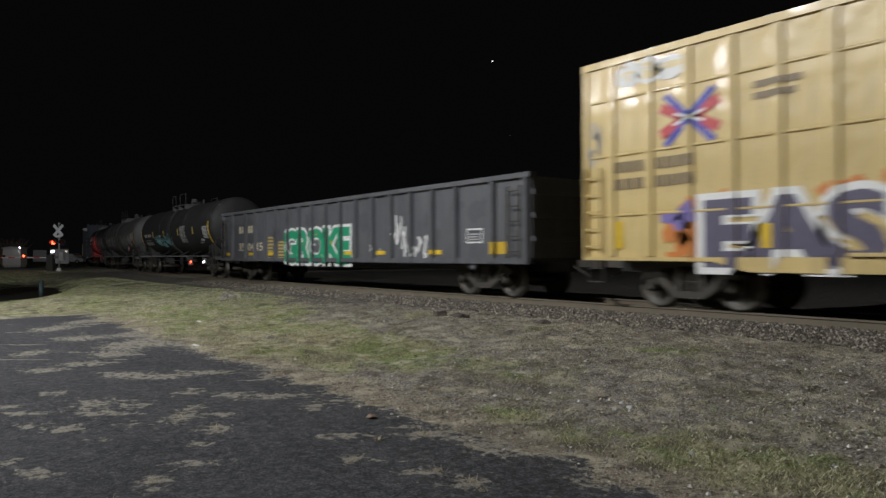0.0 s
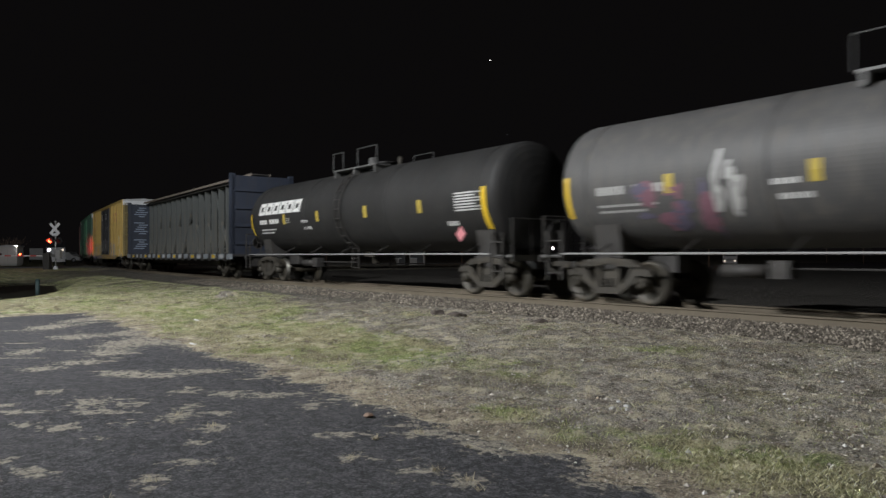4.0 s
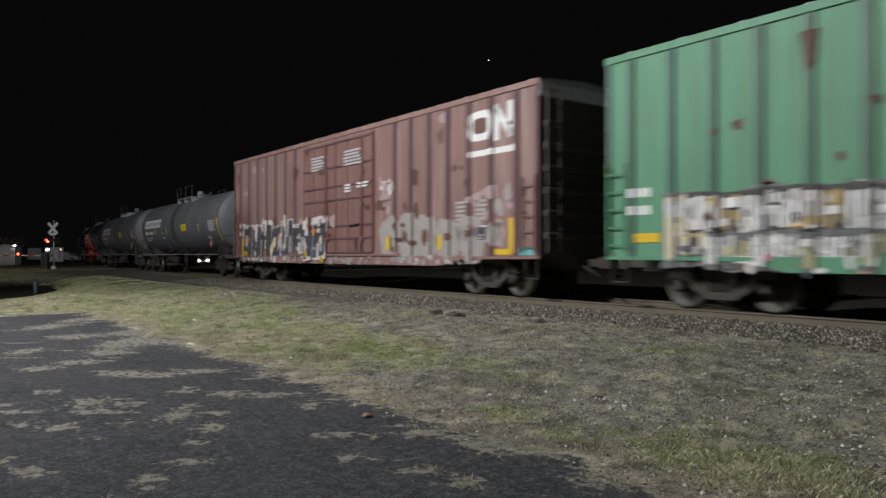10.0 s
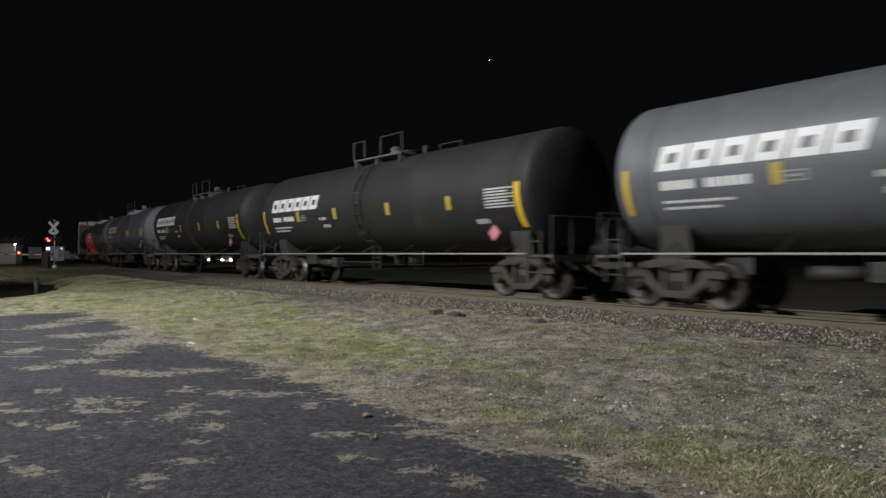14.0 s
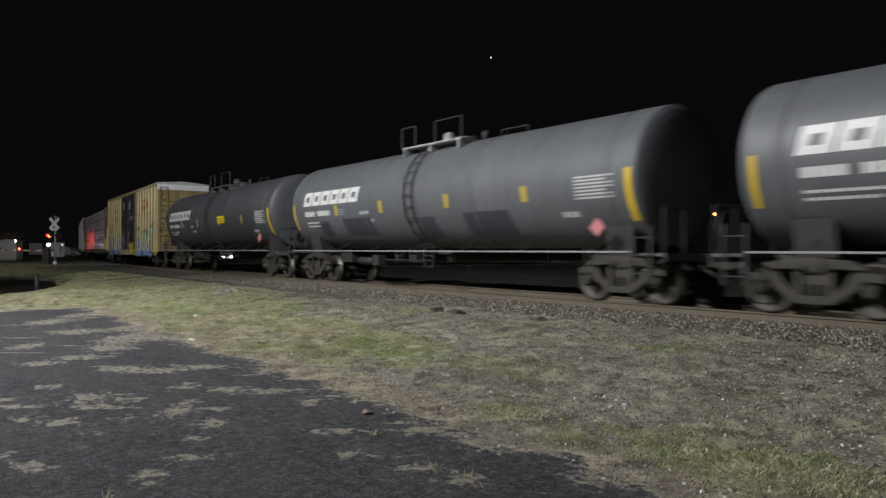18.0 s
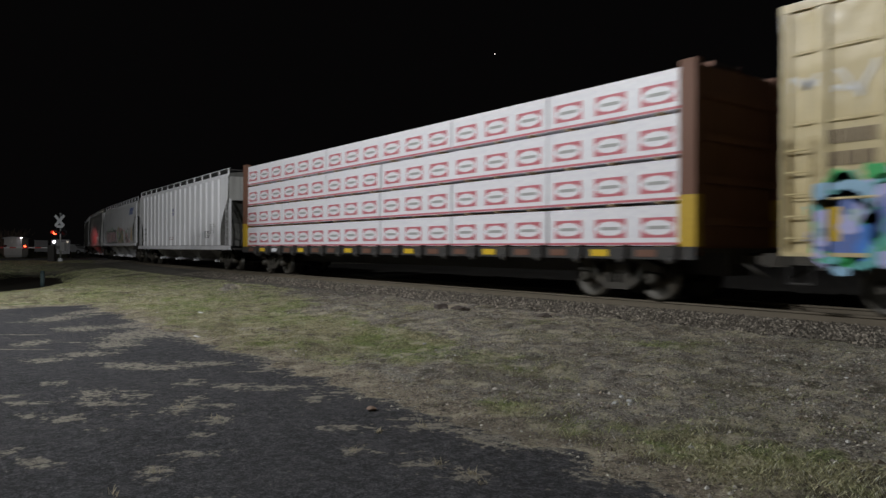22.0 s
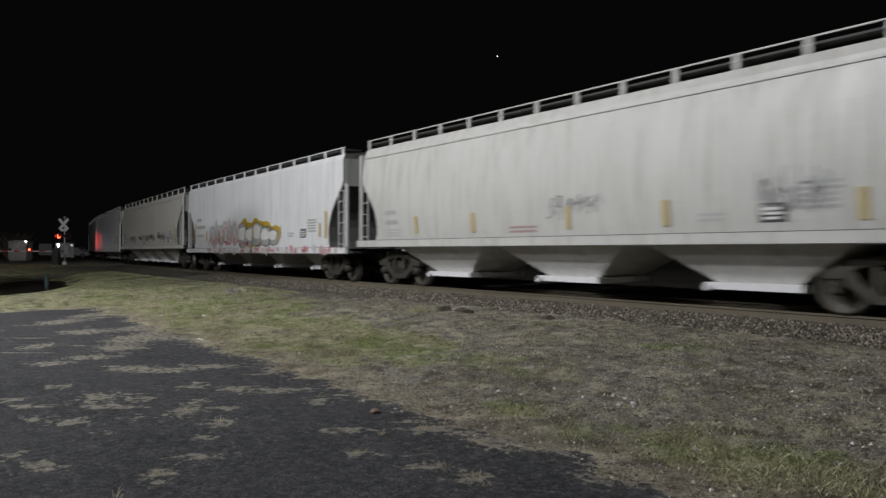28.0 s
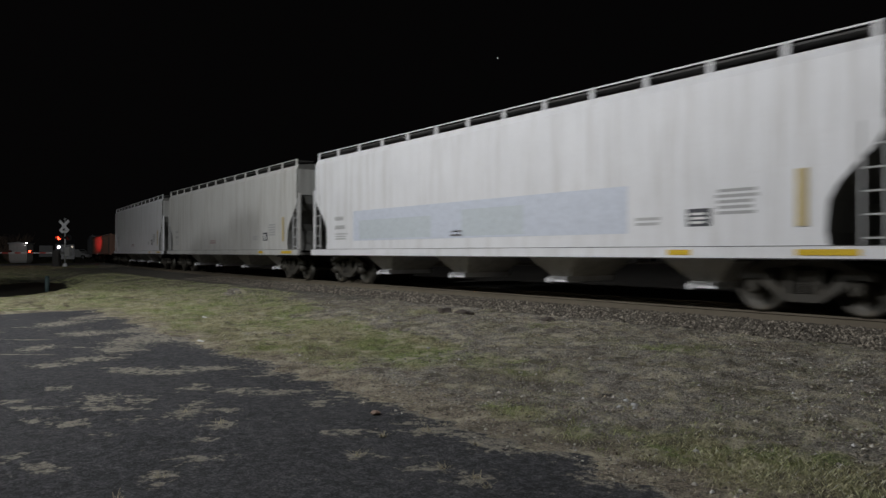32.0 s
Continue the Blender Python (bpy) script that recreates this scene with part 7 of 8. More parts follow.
def tag_tank(car, kind):
    side = side_of_curve(lambda z: tank_side(z) + 0.004, 1.3, 4.2)
    if kind == "c":
        side = side_of_curve(lambda z: tank_side(z, TANK_C[0], TANK_C[1]) + 0.004, 1.3, 4.0)
        mats = ("teal_soft", "teal_dark", "teal_pale", "teal_dark")
        art = fan_art(81, -4.15, -2.6, 1.75, 2.5, 11, mats) + fan_art(82, -2.9, -1.5, 1.62, 2.25, 9, mats) + fan_art(83, -1.75, 0.1, 1.7, 2.5, 13, mats)
        decal(car, "graffiti", ("c",), art, side, "pale blue graffiti")
        decal(car, "data_stencil", ("c",), lines_art(1.95, 3.2, 1.85, 2.75, 13, "stencil_grey", 3) + lines_art(-6.8, -4.9, 1.8, 2.0, 2, "stencil_grey", 4) + lines_art(6.4, 7.45, 2.0, 2.6, 9, "pale_grey", 5) + lines_art(5.25, 6.2, 1.75, 1.83, 1, "stencil_grey", 6), side)
        return
    if kind == "d":
        side = side_of_curve(lambda z: tank_side(z, TANK_C[0], TANK_C[1]) + 0.004, 1.3, 4.0)
        decal(car, "graffiti", ("d",), spots_art(83, -5.5, -3.6, 1.6, 2.4, 18, ("pink_dim", "violet_grey"), 0.25) + scrawl_art(84, -3.6, -2.9, 1.7, 3.1, 3, "stencil_grey", 0.1) + slab_art(85, 1.3, 4.0, 1.7, 2.4, 4, ("green_grey", "tag_grey", "tag_grey"), "violet_grey", "tag_grey_pale", 0, 0.1) + lines_art(4.5, 5.9, 2.0, 2.5, 5, "stencil_grey", 86) + scrawl_art(87, -0.6, 0.6, 1.5, 2.3, 4, "stencil_grey", 0.05), side, "faded sprayed tags")
        return
    if kind in ("grey_plate", "black_plate"):
        decal(car, "yellow_plate", ("plate",), bars_art([(1.45, 2.45, 2.34, 2.68)], "safety_yellow", 3) + lines_art(1.55, 2.35, 2.42, 2.62, 2, "gold", 4, 4), side, "bright yellow notice plate")
    if kind == "patched":
        decal(car, "repaint_patch", ("q",), bars_art([(-4.2, -2.4, 1.6, 2.15), (2.2, 4.0, 1.5, 2.1), (-5.9, -5.2, 1.6, 2.1), (0.2, 0.9, 1.5, 2.05)], "tank_patch"), side, "darker repainted rectangles")


HOP_SIDE = side_flat(1.52)


def hopper_side(top=4.45):
    def flank(z):
        k = (z - 2.4) / (top - 2.4)
        return 1.58 - 0.26 * max(0.0, k) ** 2 - (0.05 * ((2.4 - z) / 0.8) ** 2 if z < 2.4 else 0)
    return side_of_curve(flank, 1.3, 4.5)


def hopper_marks(car, kind, h, side):
    key = ("hopper", kind)
    if kind == "a":
        decal(car, "number_stencil", key, bars_art(word_bars(-h + 1.7, 2.55, 0.9, 0.15, 5) + word_bars(-h + 1.7, 2.18, 1.4, 0.15, 8), "tag_grey_pale") + lines_art(-h + 1.7, -h + 3.1, 1.75, 1.92, 2, "tag_grey_pale", 3), side)
    else:
        decal(car, "number_stencil", key, bars_art(word_bars(-h + 1.75, 2.15, 0.6, 0.13, 5) + word_bars(-h + 1.75, 1.85, 0.7, 0.13, 6), "tag_grey_pale") + lines_art(-h + 1.75, -h + 2.6, 1.5, 1.75, 3, "stencil_soft", 3), side)
    decal(car, "data_stencil", key, lines_art(h - 3.1, h - 2.2, 1.75, 2.25, 5, "tag_grey_pale", 5) + bars_art([(h - 3.7, h - 3.2, 1.55, 1.88)], "stencil_dark") + lines_art(h - 3.65, h - 3.25, 1.6, 1.84, 3, "white", 6, 1) + lines_art(-1.4, -0.4, 1.5, 1.7, 2, "pink_grey", 7) + lines_art(h - 4.9, h - 4.2, 1.6, 1.8, 2, "stencil_soft", 8), side)
    if kind == "u":
        return
    for q in () if kind in "cde" else (-h + 3.4, -h + 6.0, 0.6, h - 5.6, h - 2.0):
        decal(car, "reflector", key + (q,), bars_art([(q - 0.08, q + 0.08, 1.55, 2.05)], "reflector" if kind == "v" else "reflector_faded", 13), side)
    if kind in "ab":
        decal(car, "reflector", key + ("rear",), bars_art([(-h + 1.42, -h + 1.6, 1.5, 2.45)], "reflector_faded", 13), side)
    decal(car, "reflector", key + ("end",), bars_art([(h - 1.62, h - 1.42, 1.5, 2.45)], "reflector" if kind == "v" else "reflector_faded", 13), side)


def tag_hopper(car, kind, h):
    if kind in "vwzb":
        side = hopper_side()
    elif kind == "u":
        side = side_of_posts(1.52, 0.06, [0.04 + k for k in range(-8, 9)], 0.08)
    else:
        side = HOP_SIDE
    hopper_marks(car, kind, h, side)
    if kind == "u":
        decal(car, "round_emblem", ("hopper", "u",), [(blob(random.Random(1), -0.5, 3.08, 0.22, 0.22, 24, 0.0, 2.0), "lilac_grey", 0), ([(-0.66, 3.04), (-0.34, 3.04), (-0.34, 3.12), (-0.66, 3.12)], "white", 1)], side, "round blue emblem with a white band")
        decal(car, "door_plate", ("hopper", "u",), bars_art([(5.2, 5.9, 1.5, 1.85)], "reflector_white", 2), side)
    if kind == "v":
        decal(car, "wordmark", ("hopper", "v",), bars_art([(5.7 + i * 0.42, 5.7 + i * 0.42 + 0.34, 3.42, 3.9) for i in range(4)], "blue_pale") + bars_art([(5.82 + i * 0.42, 5.82 + i * 0.42 + 0.1, 3.42 + 0.12 * (i % 2), 3.7) for i in range(4)], "hop_flat", 1), side, "faded blue wordmark of blocks")
        decal(car, "graffiti", ("hopper", "v", 1), spots_art(92, -6.3, -0.2, 1.9, 2.55, 30, ("emerald_pale", "green_grey", "lime_pale"), 0.22) + slab_art(91, -6.1, -0.4, 1.4, 2.4, 8, ("pink_pale", "chalk_pink", "pink_soft"), "green_grey", "pink_dark", 2, 0.12), side, "pink and green graffiti letters")
        decal(car, "graffiti", ("hopper", "v", 2), slab_art(93, 0.1, 3.2, 1.42, 2.45, 4, ("lime_pale", "hop_flat", "khaki"), "pink_pale", "green_grey", 0, 0.12) + spots_art(88, 0.3, 3.2, 1.5, 2.5, 14, ("green_grey", "tag_grey", "lime_pale", "khaki"), 0.25, 7), side, "green and yellow graffiti letters")
        decal(car, "graffiti", ("hopper", "v", 3), [([(4.2, 1.42), (6.4, 1.42), (5.7, 1.7), (5.2, 2.1), (4.5, 2.15)], "pink_pale", 0)] + spots_art(94, 4.3, 5.6, 1.5, 2.1, 12, ("green_grey", "pink_soft", "emerald_pale", "tag_grey"), 0.24, 1) + scrawl_art(89, 5.2, 6.8, 2.3, 2.5, 4, "tag_grey_pale", 0.07) + lines_art(2.9, 4.3, 2.25, 2.4, 2, "pink_soft", 2), side, "small graffiti")
    if kind == "z":
        decal(car, "graffiti", ("hopper", "z",), scrawl_art(95, -0.1, 1.6, 1.75, 2.35, 9, "tag_grey_pale", 0.06) + scrawl_art(105, 0.0, 1.4, 1.9, 2.3, 6, "tag_grey", 0.04) + scrawl_art(96, 5.0, 6.3, 1.6, 2.5, 9, "tag_grey_pale", 0.07) + scrawl_art(106, 5.1, 6.2, 1.7, 2.3, 6, "tag_grey", 0.05), side, "dark sprayed tags")
    if kind == "w":
        decal(car, "wordmark", ("hopper", "w",), bars_art(word_bars(2.6, 3.3, 1.6, 0.3, 5) + word_bars(2.6, 2.75, 1.5, 0.25, 5), "stencil_grey"), side)
    if kind == "a":
        decal(car, "graffiti", ("hopper", "a", 1), bubble_art(97, -5.4, -1.4, 1.25, 2.4, 6, ("hop_flat", "pink_white", "hop_flat", "pink_pale"), "pale_grey", "chalk_pink", 0, 0.95, 0.6) + arch_art(98, -5.1, -1.4, 1.35, 2.3, 6, "tag_grey_pale", 0.05, 8) + scrawl_art(90, -5.6, -1.2, 1.25, 1.75, 12, "rose", 0.045, 9), side, "pale pink outline graffiti")
        rng = random.Random(99)
        bodies = [(-0.75, 1.72, 0.52, 0.5), (0.15, 1.68, 0.5, 0.42), (1.05, 1.76, 0.62, 0.46), (2.0, 1.66, 0.58, 0.36), (2.85, 1.62, 0.5, 0.3)]
        art = [(blob(rng, x + 0.05, z + 0.1, w * 1.22, q * 1.32, 20, 0.35), "gold", 0) for x, z, w, q in bodies]
        art += [(blob(rng, x, z, w * 1.08, q * 1.1, 20, 0.2), "tag_grey", 2) for x, z, w, q in bodies]
        art += [(blob(rng, x, z, w, q, 20, 0.2), "tag_grey_pale", 3) for x, z, w, q in bodies]
        art += [(blob(rng, x - w * 0.1, z + q * 0.22, w * 0.82, q * 0.6, 18, 0.3), "white", 4) for x, z, w, q in bodies]
        art += scrawl_art(104, -1.3, 0.2, 1.25, 1.5, 3, "dull_red", 0.05, 5)
        decal(car, "graffiti", ("hopper", "a", 2), art, side, "fat white and grey graffiti letters with a yellow rim")
        decal(car, "sill_graffiti", ("hopper", "a", 3), [(blob(rng, 0.9, 1.07, 2.5, 0.075, 24, 0.1, 6), "white", 0)] + spots_art(108, -1.4, 3.2, 1.0, 1.13, 20, ("pink", "rose", "gold"), 0.06, 1), side_flat(1.575), "white graffiti band along the sill")
        decal(car, "sill_paint", ("hopper", "a",), spots_art(100, -5.5, 9.0, 1.0, 1.15, 110, ("chalk_pink", "chalk_pink", "pink", "hop_flat"), 0.14), side_flat(1.575))
    if kind == "b":
        for i, (a, b) in enumerate(((-6.0, -3.9), (-2.7, -0.7), (-0.3, 0.8), (1.0, 2.6), (3.4, 5.7))):
            decal(car, "graffiti", ("hopper", "b", i), scrawl_art(101 + i, a, b, 1.65, 2.2, 6, "tag_black", 0.065) + scrawl_art(131 + i, a, b, 1.72, 2.1, 9, "tag_black", 0.05, 1), side, "black sprayed tag")
    if kind in "cde":
        if kind == "c":
            decal(car, "repaint_patch", (kind,), bars_art([(-6.7, 4.6, 1.45, 2.42)], "patch_flat") + bars_art([(-6.3, -2.3, 1.5, 2.1), (-0.9, 1.5, 1.5, 2.2)], "patch_green", 1), side, "pale blue-grey repainted rectangle")
        decal(car, "reflector", (kind, "low"), bars_art([(h - 1.6, h - 0.6, 1.02, 1.12), (h - 4.1, h - 3.6, 1.02, 1.12)], "reflector", 2), side_flat(1.575))


# ---- the train, from its head to its tail; places at 0 s ----
BEADS = (4.28, 3.12, 1.88)


def build_train():
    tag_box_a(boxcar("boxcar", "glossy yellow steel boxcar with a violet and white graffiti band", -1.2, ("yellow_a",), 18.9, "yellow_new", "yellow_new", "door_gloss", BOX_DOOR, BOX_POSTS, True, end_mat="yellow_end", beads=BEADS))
    tag_gondola(gondola("dark grey gondola car with green graffiti letters", -22.5, ("gondola",), 20.5, "gondola"))
    tag_tank(tank_car("black tank car with pale blue graffiti", -42.95, ("tank_c",), 16.4, "tank_black", False, *TANK_C), "c")
    tag_tank(tank_car("dusty black tank car with many graffiti tags", -61.0, ("tank_d",), 15.3, "tank_mid", False, *TANK_C), "d")
    tank_car("black tank car with white lettering", -78.5, ("tank_e",), 16.4, "tank_black", True, *TANK_C)
    centerbeam("empty blue-grey centerbeam flatcar with open truss", -99.68, ("beam_f",), 22.75, "beam", "bulkhead_black")
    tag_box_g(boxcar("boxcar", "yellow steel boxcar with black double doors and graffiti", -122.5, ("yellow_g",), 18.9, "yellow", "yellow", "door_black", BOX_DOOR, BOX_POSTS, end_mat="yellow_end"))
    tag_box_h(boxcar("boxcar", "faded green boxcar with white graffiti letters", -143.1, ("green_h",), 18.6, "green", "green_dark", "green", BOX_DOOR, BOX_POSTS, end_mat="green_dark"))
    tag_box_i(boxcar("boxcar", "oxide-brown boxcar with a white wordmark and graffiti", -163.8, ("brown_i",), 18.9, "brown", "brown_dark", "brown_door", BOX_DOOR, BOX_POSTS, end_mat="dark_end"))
    for x, m, t, extra in ((-183.4, "tank_grey", "grey", "grey_plate"), (-201.4, "tank_grey", "grey", "grey_plate"), (-219.5, "tank_black", "black", ""), (-237.4, "tank_black", "black", ""), (-255.7, "tank_grey", "grey", "grey_plate"), (-273.7, "tank_grey", "grey", "patched"), (-291.5, "tank_slate", "dark grey", "black_plate")):
        long = m != "tank_black"
        tag_tank(tank_car(t + " tank car with large white lettering", x + (0.1 if long else 0.0), ("tank", m), 16.3 if long else 16.1, m), extra)
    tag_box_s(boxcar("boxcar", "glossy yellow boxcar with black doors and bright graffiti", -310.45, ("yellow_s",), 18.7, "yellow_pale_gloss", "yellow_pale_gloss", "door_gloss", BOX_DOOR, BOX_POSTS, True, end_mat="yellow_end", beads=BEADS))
    centerbeam("rust-brown centerbeam flatcar loaded with wrapped lumber", -332.7, ("beam_t",), 22.5, "rust_car", "rust_car", False)
    for i in range(6):
        for tier in range(4):
            for side in (-1, 1):
                lumber_pack(-332.7, -9.15 + i * 3.66, tier, side, 3.62)
    tag_hopper(hopper("white ribbed covered hopper car with a blue emblem", -355.2, ("hop_u",), 19.3, "hop_white", ribbed=True, top=4.62), "u", 9.65)
    tag_hopper(hopper("white rounded hopper car with coloured graffiti", -374.75, ("hop_v",), 17.5, "hop_white", "round", 3, top=4.45), "v", 8.75)
    tag_hopper(hopper("dirty grey rounded hopper car", -393.0, ("hop_w",), 16.6, "hop_grey", "round", 3, top=4.45), "w", 8.3)
    tag_hopper(hopper("pale grey rounded hopper car with dark tags", -410.8, ("hop_z",), 17.5, "hop_pale", "round", 3, top=4.45), "z", 8.75)
    tag_hopper(hopper("white hopper car with yellow and pink graffiti", -429.4, ("hop_a",), 18.4, "hop_white", top=4.45), "a", 9.2)
    tag_hopper(hopper("beige rounded hopper car with black graffiti tags", -449.4, ("hop_b",), 19.7, "hop_beige", "round", 4, top=4.45), "b", 9.85)
    tag_hopper(hopper("white flat-sided covered hopper car", -470.2, ("hop_c",), 19.4, "hop_white", top=4.5), "c", 9.7)
    tag_hopper(hopper("pale grey flat-sided covered hopper car", -490.5, ("hop_d",), 19.2, "hop_pale", top=4.5), "d", 9.6)
    tag_hopper(hopper("white covered hopper car near the tail", -511.0, ("hop_e",), 19.4, "hop_white", top=4.5), "e", 9.7)
    gondola("dull red gondola car under the crossing's red light", -533.0, ("gondola_f",), 20.0, "rust_car", 2.6)
    gondola("dark grey gondola car at the far end", -554.5, ("gondola",), 20.5, "gondola")


build_train()


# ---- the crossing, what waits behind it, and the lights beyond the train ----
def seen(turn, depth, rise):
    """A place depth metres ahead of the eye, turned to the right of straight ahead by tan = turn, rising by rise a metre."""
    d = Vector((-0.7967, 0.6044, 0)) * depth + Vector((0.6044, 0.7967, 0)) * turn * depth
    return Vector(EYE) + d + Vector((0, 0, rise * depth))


def crossing_signal(x, y, face, label):
    """Mast with crossed boards, a plate, a pair of hooded red lamps and a foot."""
    s = thing("crossing_signal", label, "railway signal", "crossing signals")
    s.matrix_basis = pose(x, y, ground_height(x, y), 0, 0, face)
    part("mast", (), lambda bm: tube(bm, (0, 0, 0), (0, 0, 3.75), 0.06, 10), "galv", s)
    part("foot", (), lambda bm: tube(bm, (0, 0, 0), (0, 0, 0.25), 0.2, 10, 0.14), "reflector_white", s)
    for a in (45, -45):
        part("crossed_board", (), lambda bm: box(bm, -0.6, 0.6, -0.015, 0.015, -0.115, 0.115), "reflector_white", s, (0, -0.09 - 0.02 * (a > 0), 3.25, 0, a, 0))
    part("track_plate", (), lambda bm: box(bm, -0.28, 0.28, -0.1, -0.07, 2.68, 2.88), "reflector_white", s)
    part("lamp_arm", (), lambda bm: tube(bm, (-0.42, 0, 2.28), (0.42, 0, 2.28), 0.035, 8), "galv", s)
    for k in (-0.42, 0.42):
        head = part("lamp_backing", (), lambda bm: tube(bm, (0, -0.06, 0), (0, 0.02, 0), 0.27, 20), "black", s, (k, -0.06, 2.28))
        part("lamp_lens", (k < 0,), lambda bm: tube(bm, (0, -0.1, 0), (0, -0.065, 0), 0.15, 16), "red_glow" if k < 0 else "lens_off", head, None, "lit red lens" if k < 0 else "unlit red lens")

        def hood(bm):
            for i in range(10):
                a, b = math.radians(-20 + i * 22), math.radians(2 + i * 22)
                v = [bm.verts.new((0.17 * math.cos(q), yy, 0.17 * math.sin(q))) for q, yy in ((a, -0.07), (b, -0.07), (b, -0.32), (a, -0.32))]
                bm.faces.new(v)
        part("lamp_hood", (), hood, "black", head)
    part("junction_box", (), lambda bm: box(bm, 0.08, 0.5, -0.14, 0.14, 0.85, 1.55), "silver", s)
    part("bell", (), lambda bm: tube(bm, (0, 0, 3.75), (0, 0, 3.87), 0.12, 12, 0.08), "galv", s)


def crossing_gate():
    """A lowered arm with striped boards and three red lamps, hinged on a drive box."""
    g = thing("crossing_gate", "lowered red and white level crossing gate with red lamps", "crossing gate")
    g.matrix_basis = pose(-64.9, -3.75, ground_height(-64.9, -3.75), 0, 0, 52.8)
    part("drive_box", (), lambda bm: box(bm, -0.25, 0.25, -0.2, 0.2, 0.0, 1.3), "under", g)
    part("counterweight", (), lambda bm: box(bm, 0.3, 0.8, -0.06, 0.06, 0.98, 1.2), "rail_grey", g)
    for i in range(11):
        part("arm_board", (i % 2,), lambda bm: box(bm, -0.5, 0.0, -0.02, 0.02, 1.03, 1.13), "dull_red" if i % 2 else "pale_grey", g, (-0.25 - 0.5 * i, -0.22, 0))
    for x, lit in ((-2.0, True), (-3.6, False), (-5.2, False)):
        head = part("lamp_body", (), lambda bm: tube(bm, (0, -0.04, 0), (0, 0.05, 0), 0.1, 12), "black", g, (x, -0.24, 1.2))
        part("lamp_lens", ("gate", lit), lambda bm: tube(bm, (0, -0.07, 0), (0, -0.042, 0), 0.085, 12), "red_glow" if lit else "lens_off", head, None, "lit red lens" if lit else "unlit red lens")


def signal_cabinet():
    c = thing("signal_cabinet", "pale aluminium trackside signal cabinet with a lamp", "cabinet")
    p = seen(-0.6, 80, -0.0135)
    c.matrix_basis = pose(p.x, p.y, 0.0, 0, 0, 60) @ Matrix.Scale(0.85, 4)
    part("body", (), lambda bm: box(bm, -1.1, 1.1, -0.9, 0.9, 0.15, 2.35), "wall_pale", c)
    part("roof", (), lambda bm: prism(bm, [(-1.25, 2.35), (1.25, 2.35), (1.2, 2.45), (0, 2.6), (-1.2, 2.45)], "y", -1.05, 1.05), "silver", c)
    part("base", (), lambda bm: box(bm, -1.0, 1.0, -0.8, 0.8, -0.1, 0.15), "stencil_grey", c)
    for k in (-0.5, 0.5):
        d = part("door", (), lambda bm: box(bm, -0.45, 0.45, -0.03, 0.0, 0.3, 2.2), "wall_pale", c, (k, -0.9, 0))
        part("door_handle", (), lambda bm: box(bm, -0.03, 0.03, -0.08, -0.03, 1.1, 1.3), "under", d, (0.3, 0, 0))
    part("lamp", (), lambda bm: tube(bm, (0.0, -1.1, 2.4), (0.0, -1.1, 2.5), 0.09, 10), "white_glow", c, (1.1, 0, 0))


def vehicle(place, face, paint_mat, label, lights, tall=1.5, van=False, lamp_z=0.68):
    v = thing("van" if van else "car", label, "van" if van else "car")
    v.matrix_basis = pose(place[0], place[1], place[2], 0, 0, face)
    if van:
        hood_z = max(1.0, lamp_z + 0.25)
        prof = [(-2.5, 0.35), (2.4, 0.35), (2.23, hood_z), (1.9, hood_z + 0.15), (1.5, tall), (-2.5, tall)]
    else:
        prof = [(-2.2, 0.35), (2.2, 0.35), (2.25, 0.75), (1.2, 0.95), (0.6, tall), (-1.2, tall), (-2.0, 0.98), (-2.25, 0.9)]
    part("body", (van, tall), lambda bm: prism(bm, prof, "y", -0.88, 0.88), paint_mat, v)
    part("windscreen", (van, tall), lambda bm: bar(bm, (1.62 if van else 1.05, 0, 1.05), (1.45 if van else 0.68, 0, tall - 0.08), 1.5, 0.03), "black", v)
    for x in (-1.35, 1.35):
        for y in (-0.85, 0.85):
            w = part("wheel", (), lambda bm: lathe(bm, [(-0.1, 0.2), (-0.1, 0.33), (0.1, 0.33), (0.1, 0.2)], "y", 18), "rubber", v, (x, y, 0.33))
            part("rim", (), lambda bm: lathe(bm, [(-0.11, 0.05), (-0.11, 0.2), (0.11, 0.2), (0.11, 0.05)], "y", 12), "silver", w)
    for y in (-0.62, 0.62):
        part("headlight", (lights, lamp_z, y), lambda bm: tube(bm, (2.22, 0, lamp_z), (2.29, 0, lamp_z), 0.12, 12), ("headlight_glow" if y < 0 else "faint_lamp") if lights == "front" else "headlight_glow" if lights == "both" else "faint_lamp" if lights == "dim" else "silver", v, (0, y, 0))
        part("tail_light", (lights,), lambda bm: box(bm, -2.29, -2.2, -0.1, 0.1, 0.7, 0.9), "red_glow" if lights == "rear" else "red", v, (0, y, 0))
    return v


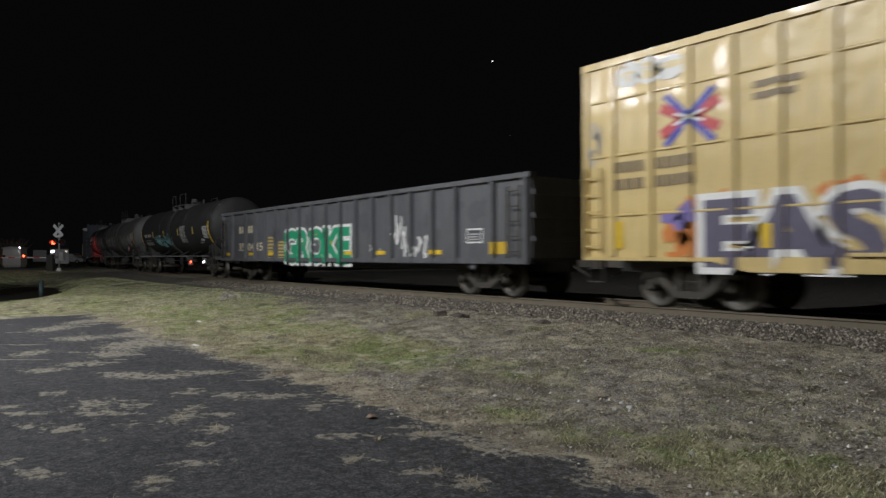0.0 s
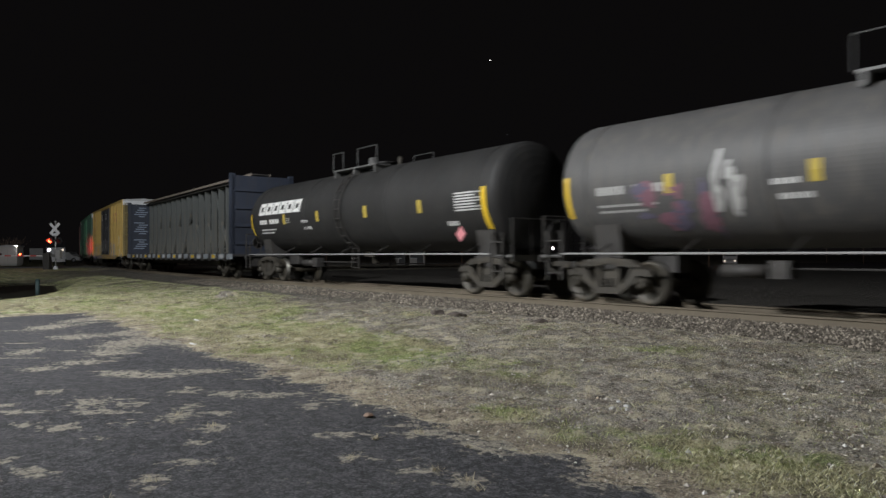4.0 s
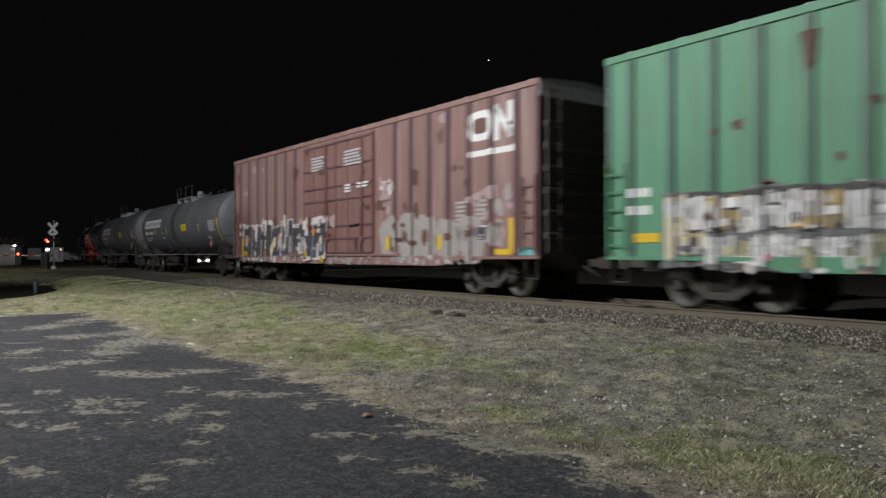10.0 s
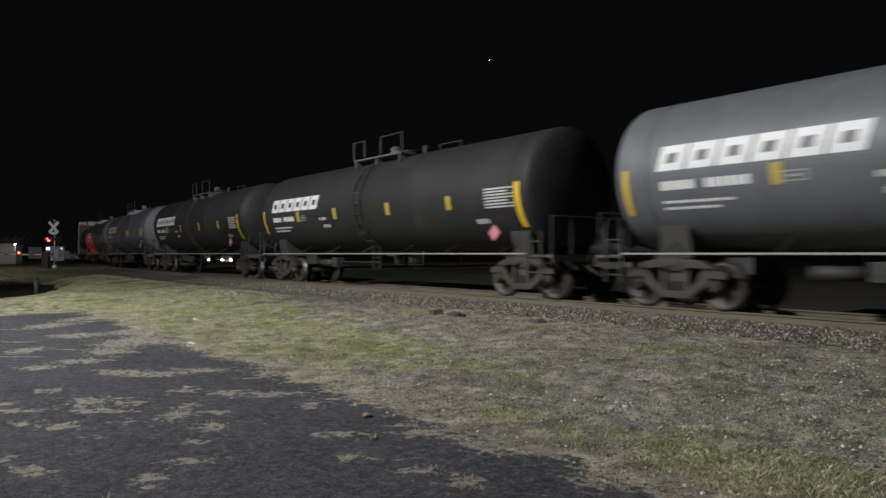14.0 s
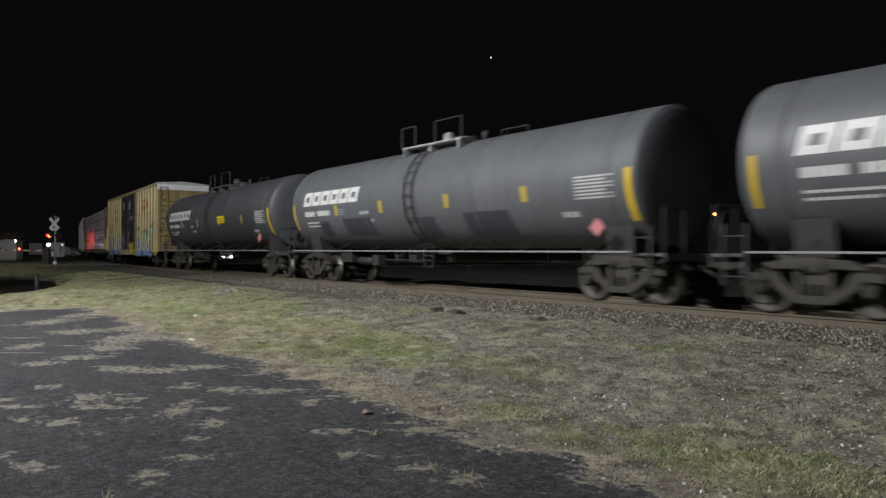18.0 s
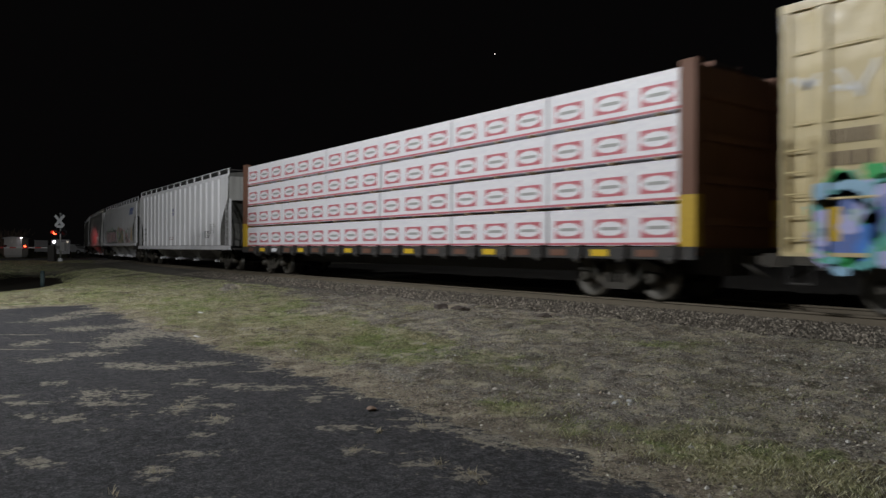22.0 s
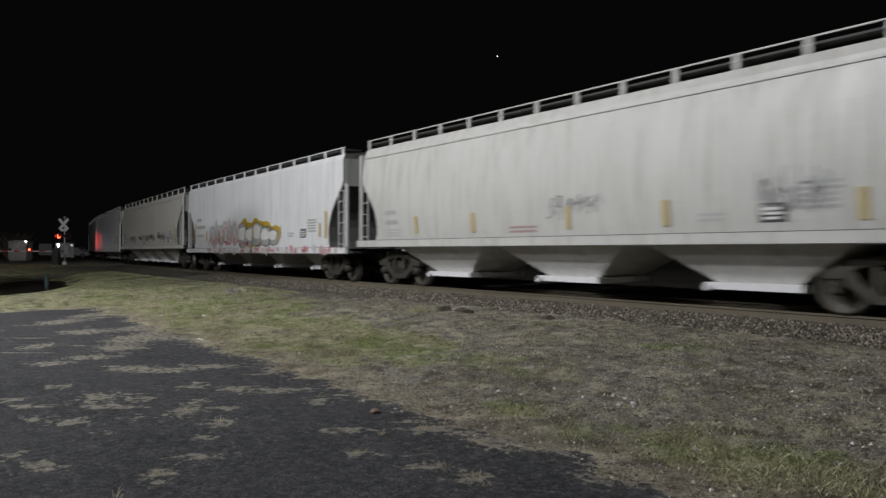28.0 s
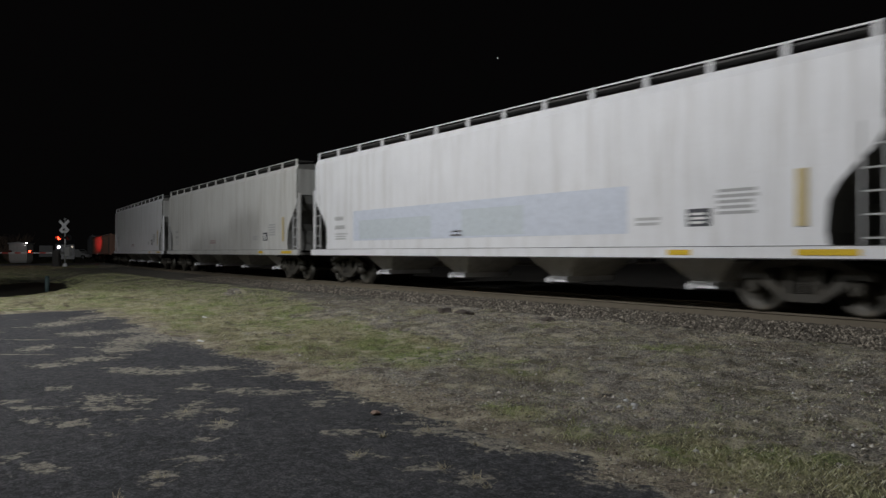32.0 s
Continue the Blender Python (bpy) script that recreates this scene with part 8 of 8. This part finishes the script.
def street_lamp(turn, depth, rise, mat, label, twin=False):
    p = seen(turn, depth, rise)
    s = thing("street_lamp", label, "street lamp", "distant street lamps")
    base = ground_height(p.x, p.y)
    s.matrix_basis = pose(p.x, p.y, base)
    h = p.z - base
    part("pole", (round(h, 2),), lambda bm: tube(bm, (0, 0, 0), (0, 0, h), 0.09, 8, 0.05), "pole_brown", s)
    part("arm", (round(h, 2),), lambda bm: tube(bm, (0, 0, h), (0.45, 0.55, h + 0.12), 0.04, 6), "pole_brown", s)
    part("lamp_head", (round(h, 2), mat), lambda bm: lathe(bm, [(-0.2, 0.05), (-0.12, 0.17), (0.0, 0.22), (0.12, 0.17), (0.2, 0.05)], "z", 12), mat, s, (0.45, 0.55, h))
    if twin:
        part("lower_lamp", (round(h, 2), mat), lambda bm: lathe(bm, [(-0.08, 0.03), (-0.06, 0.1), (0.02, 0.11), (0.06, 0.05)], "z", 10), mat, s, (0.1, 0.1, h - 1.3))


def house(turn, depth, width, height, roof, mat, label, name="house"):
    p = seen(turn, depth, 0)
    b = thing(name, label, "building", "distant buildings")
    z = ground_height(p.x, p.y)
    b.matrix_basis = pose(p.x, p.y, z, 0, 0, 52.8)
    w = width / 2
    part("wall", (width, height, mat), lambda bm: box(bm, -w, w, 0, 5, 0, height), mat, b)
    if roof:
        part("roof", (width, height, roof), lambda bm: prism(bm, [(-w - 0.3, height), (w + 0.3, height), (0, height + roof)], "y", -0.3, 5.3), "roof_pale", b)
    else:
        part("roof", (width, height), lambda bm: box(bm, -w - 0.1, w + 0.1, -0.1, 5.1, height, height + 0.12), "roof_pale", b)
    part("door", (height,), lambda bm: box(bm, -0.45, 0.45, -0.05, 0.0, 0.05, 2.05), "black", b, (w * 0.4, 0, 0))
    win = part("window", (height,), lambda bm: box(bm, -0.5, 0.5, -0.05, 0.0, 1.0, 2.0), "black", b, (-w * 0.45, 0, 0))
    part("sill", (height,), lambda bm: box(bm, -0.55, 0.55, -0.1, 0.0, 0.94, 1.0), "reflector_white", win)


def bare_shrub(x, y, h, seed):
    rng = random.Random(seed)
    s = thing("bare_shrub", "leafless brown shrub beside the crossing", "shrub")
    s.matrix_basis = pose(x, y, ground_height(x, y))

    def twigs(bm):
        for _ in range(160):
            a, t = rng.uniform(0, 6.28), rng.uniform(0.2, 0.9)
            p = Vector((0.2 * math.cos(a), 0.2 * math.sin(a), 0))
            for k in range(4):
                q = p + Vector((math.cos(a) * t, math.sin(a) * t, rng.uniform(0.7, 1.3))) * h / 4
                tube(bm, p, q, 0.02 * (1 - k * 0.2), 3, caps=False)
                p, a = q, a + rng.uniform(-0.6, 0.6)
    part("crown", (seed,), twigs, "twig", s)
    part("stem", (seed,), lambda bm: tube(bm, (0, 0, -0.1), (0, 0, h * 0.4), 0.09, 8, 0.05), "twig", s)


def build_crossing():
    verts, faces = [], []
    for y in range(-60, 61, 4):
        for x in (-78.0, -76.5, -69.5, -68.0):
            verts.append((x, float(y), 0.0 if abs(y - bend(x)) > 60 else -0.012))
    for j in range(30):
        for i in range(3):
            k = j * 4 + i
            faces.append((k, k + 1, k + 5, k + 4))
    me = bpy.data.meshes.new("road")
    me.from_pydata(verts, [], faces)
    me.materials.append(M["road"])
    thing("road", "pale worn asphalt road over the level crossing", "road", kind="structure", data=me)
    crossing_signal(-64.6, -3.2, 40, "level crossing signal with crossed white boards and red lamps")
    crossing_gate()
    signal_cabinet()
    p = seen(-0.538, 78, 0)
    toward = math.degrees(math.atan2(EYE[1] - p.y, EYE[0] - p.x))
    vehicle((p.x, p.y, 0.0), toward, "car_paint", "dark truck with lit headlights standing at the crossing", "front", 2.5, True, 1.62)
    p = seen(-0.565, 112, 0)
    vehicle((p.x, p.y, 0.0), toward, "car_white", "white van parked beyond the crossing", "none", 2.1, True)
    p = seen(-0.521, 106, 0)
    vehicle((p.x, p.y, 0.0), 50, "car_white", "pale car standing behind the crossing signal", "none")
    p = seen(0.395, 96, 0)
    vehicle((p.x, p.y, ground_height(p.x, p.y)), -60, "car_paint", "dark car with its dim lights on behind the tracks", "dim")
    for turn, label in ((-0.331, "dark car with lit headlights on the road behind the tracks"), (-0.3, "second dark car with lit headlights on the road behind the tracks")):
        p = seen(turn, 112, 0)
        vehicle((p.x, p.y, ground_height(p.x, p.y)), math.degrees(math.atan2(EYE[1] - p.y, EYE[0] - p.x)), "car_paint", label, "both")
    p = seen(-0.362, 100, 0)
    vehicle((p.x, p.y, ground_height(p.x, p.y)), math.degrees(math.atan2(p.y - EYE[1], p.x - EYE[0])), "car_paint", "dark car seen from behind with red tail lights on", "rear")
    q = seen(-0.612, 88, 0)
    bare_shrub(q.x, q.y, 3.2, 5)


def build_distance():
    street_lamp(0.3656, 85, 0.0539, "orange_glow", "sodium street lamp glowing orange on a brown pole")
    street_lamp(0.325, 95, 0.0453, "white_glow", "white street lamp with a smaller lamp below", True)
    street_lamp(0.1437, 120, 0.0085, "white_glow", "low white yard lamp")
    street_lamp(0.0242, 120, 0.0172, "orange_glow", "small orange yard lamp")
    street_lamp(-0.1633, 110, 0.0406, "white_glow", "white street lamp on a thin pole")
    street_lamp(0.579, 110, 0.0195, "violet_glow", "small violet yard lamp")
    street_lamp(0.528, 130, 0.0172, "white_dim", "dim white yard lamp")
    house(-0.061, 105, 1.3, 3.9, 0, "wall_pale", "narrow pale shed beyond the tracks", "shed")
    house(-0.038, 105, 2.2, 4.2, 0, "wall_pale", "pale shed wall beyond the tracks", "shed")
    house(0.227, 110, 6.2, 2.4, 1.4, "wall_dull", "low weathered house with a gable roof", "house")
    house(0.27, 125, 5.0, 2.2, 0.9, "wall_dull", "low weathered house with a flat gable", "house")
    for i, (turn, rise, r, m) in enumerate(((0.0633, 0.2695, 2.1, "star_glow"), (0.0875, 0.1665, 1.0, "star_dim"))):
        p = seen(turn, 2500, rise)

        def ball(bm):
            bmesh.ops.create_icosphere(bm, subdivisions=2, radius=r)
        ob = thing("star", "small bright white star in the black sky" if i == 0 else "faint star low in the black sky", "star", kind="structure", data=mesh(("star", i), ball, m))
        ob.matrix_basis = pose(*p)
    # the lamps of the lot, behind the camera
    for x, y, z in LOT_LAMPS:
        s = thing("lot_lamp", "tall steel parking lot lamp with a white head", "street lamp", "parking lot lamps")
        s.matrix_basis = pose(x, y, -0.44)
        part("pole", (z,), lambda bm: tube(bm, (0, -0.9, 0), (0, -0.9, z + 0.9), 0.1, 10, 0.06), "galv", s)
        part("lamp_head", (z,), lambda bm: box(bm, -0.25, 0.25, -1.0, 0.35, z + 0.86, z + 0.98), "galv", s)


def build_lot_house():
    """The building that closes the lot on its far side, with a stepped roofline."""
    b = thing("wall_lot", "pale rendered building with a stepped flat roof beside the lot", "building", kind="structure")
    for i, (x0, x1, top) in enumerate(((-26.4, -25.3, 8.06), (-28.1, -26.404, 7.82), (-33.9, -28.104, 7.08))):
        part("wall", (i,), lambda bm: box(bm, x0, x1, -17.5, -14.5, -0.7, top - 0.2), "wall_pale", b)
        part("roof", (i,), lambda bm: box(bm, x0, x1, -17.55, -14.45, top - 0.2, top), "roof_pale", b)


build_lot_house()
build_crossing()
build_distance()


# ---- what moves ----
def motions():
    times = [0.5 * i for i in range(65)]
    for car, x in CARS:
        walk(car, [(t, on_track(x + SPEED * t)) for t in times])
    for load, x, m in LOADS:
        walk(load, [(t, on_track(x + SPEED * t) @ m) for t in times])
    first = {}
    turn = math.degrees(SPEED / FPS / 0.457)
    for ob, which in WHEELS:
        if which not in first:
            side = 0.889 if which == 0 else -0.889
            walk(ob, [(i / FPS, pose(side, 0, 0.457, 0, (turn * i) % 360, 0)) for i in range(32 * FPS + 1)])
            first[which] = ob
        else:
            ob.rotation_mode = "QUATERNION"
            keys = ob.animation_data_create()
            keys.action = first[which].animation_data.action
            keys.action_slot = first[which].animation_data.action_slot


motions()
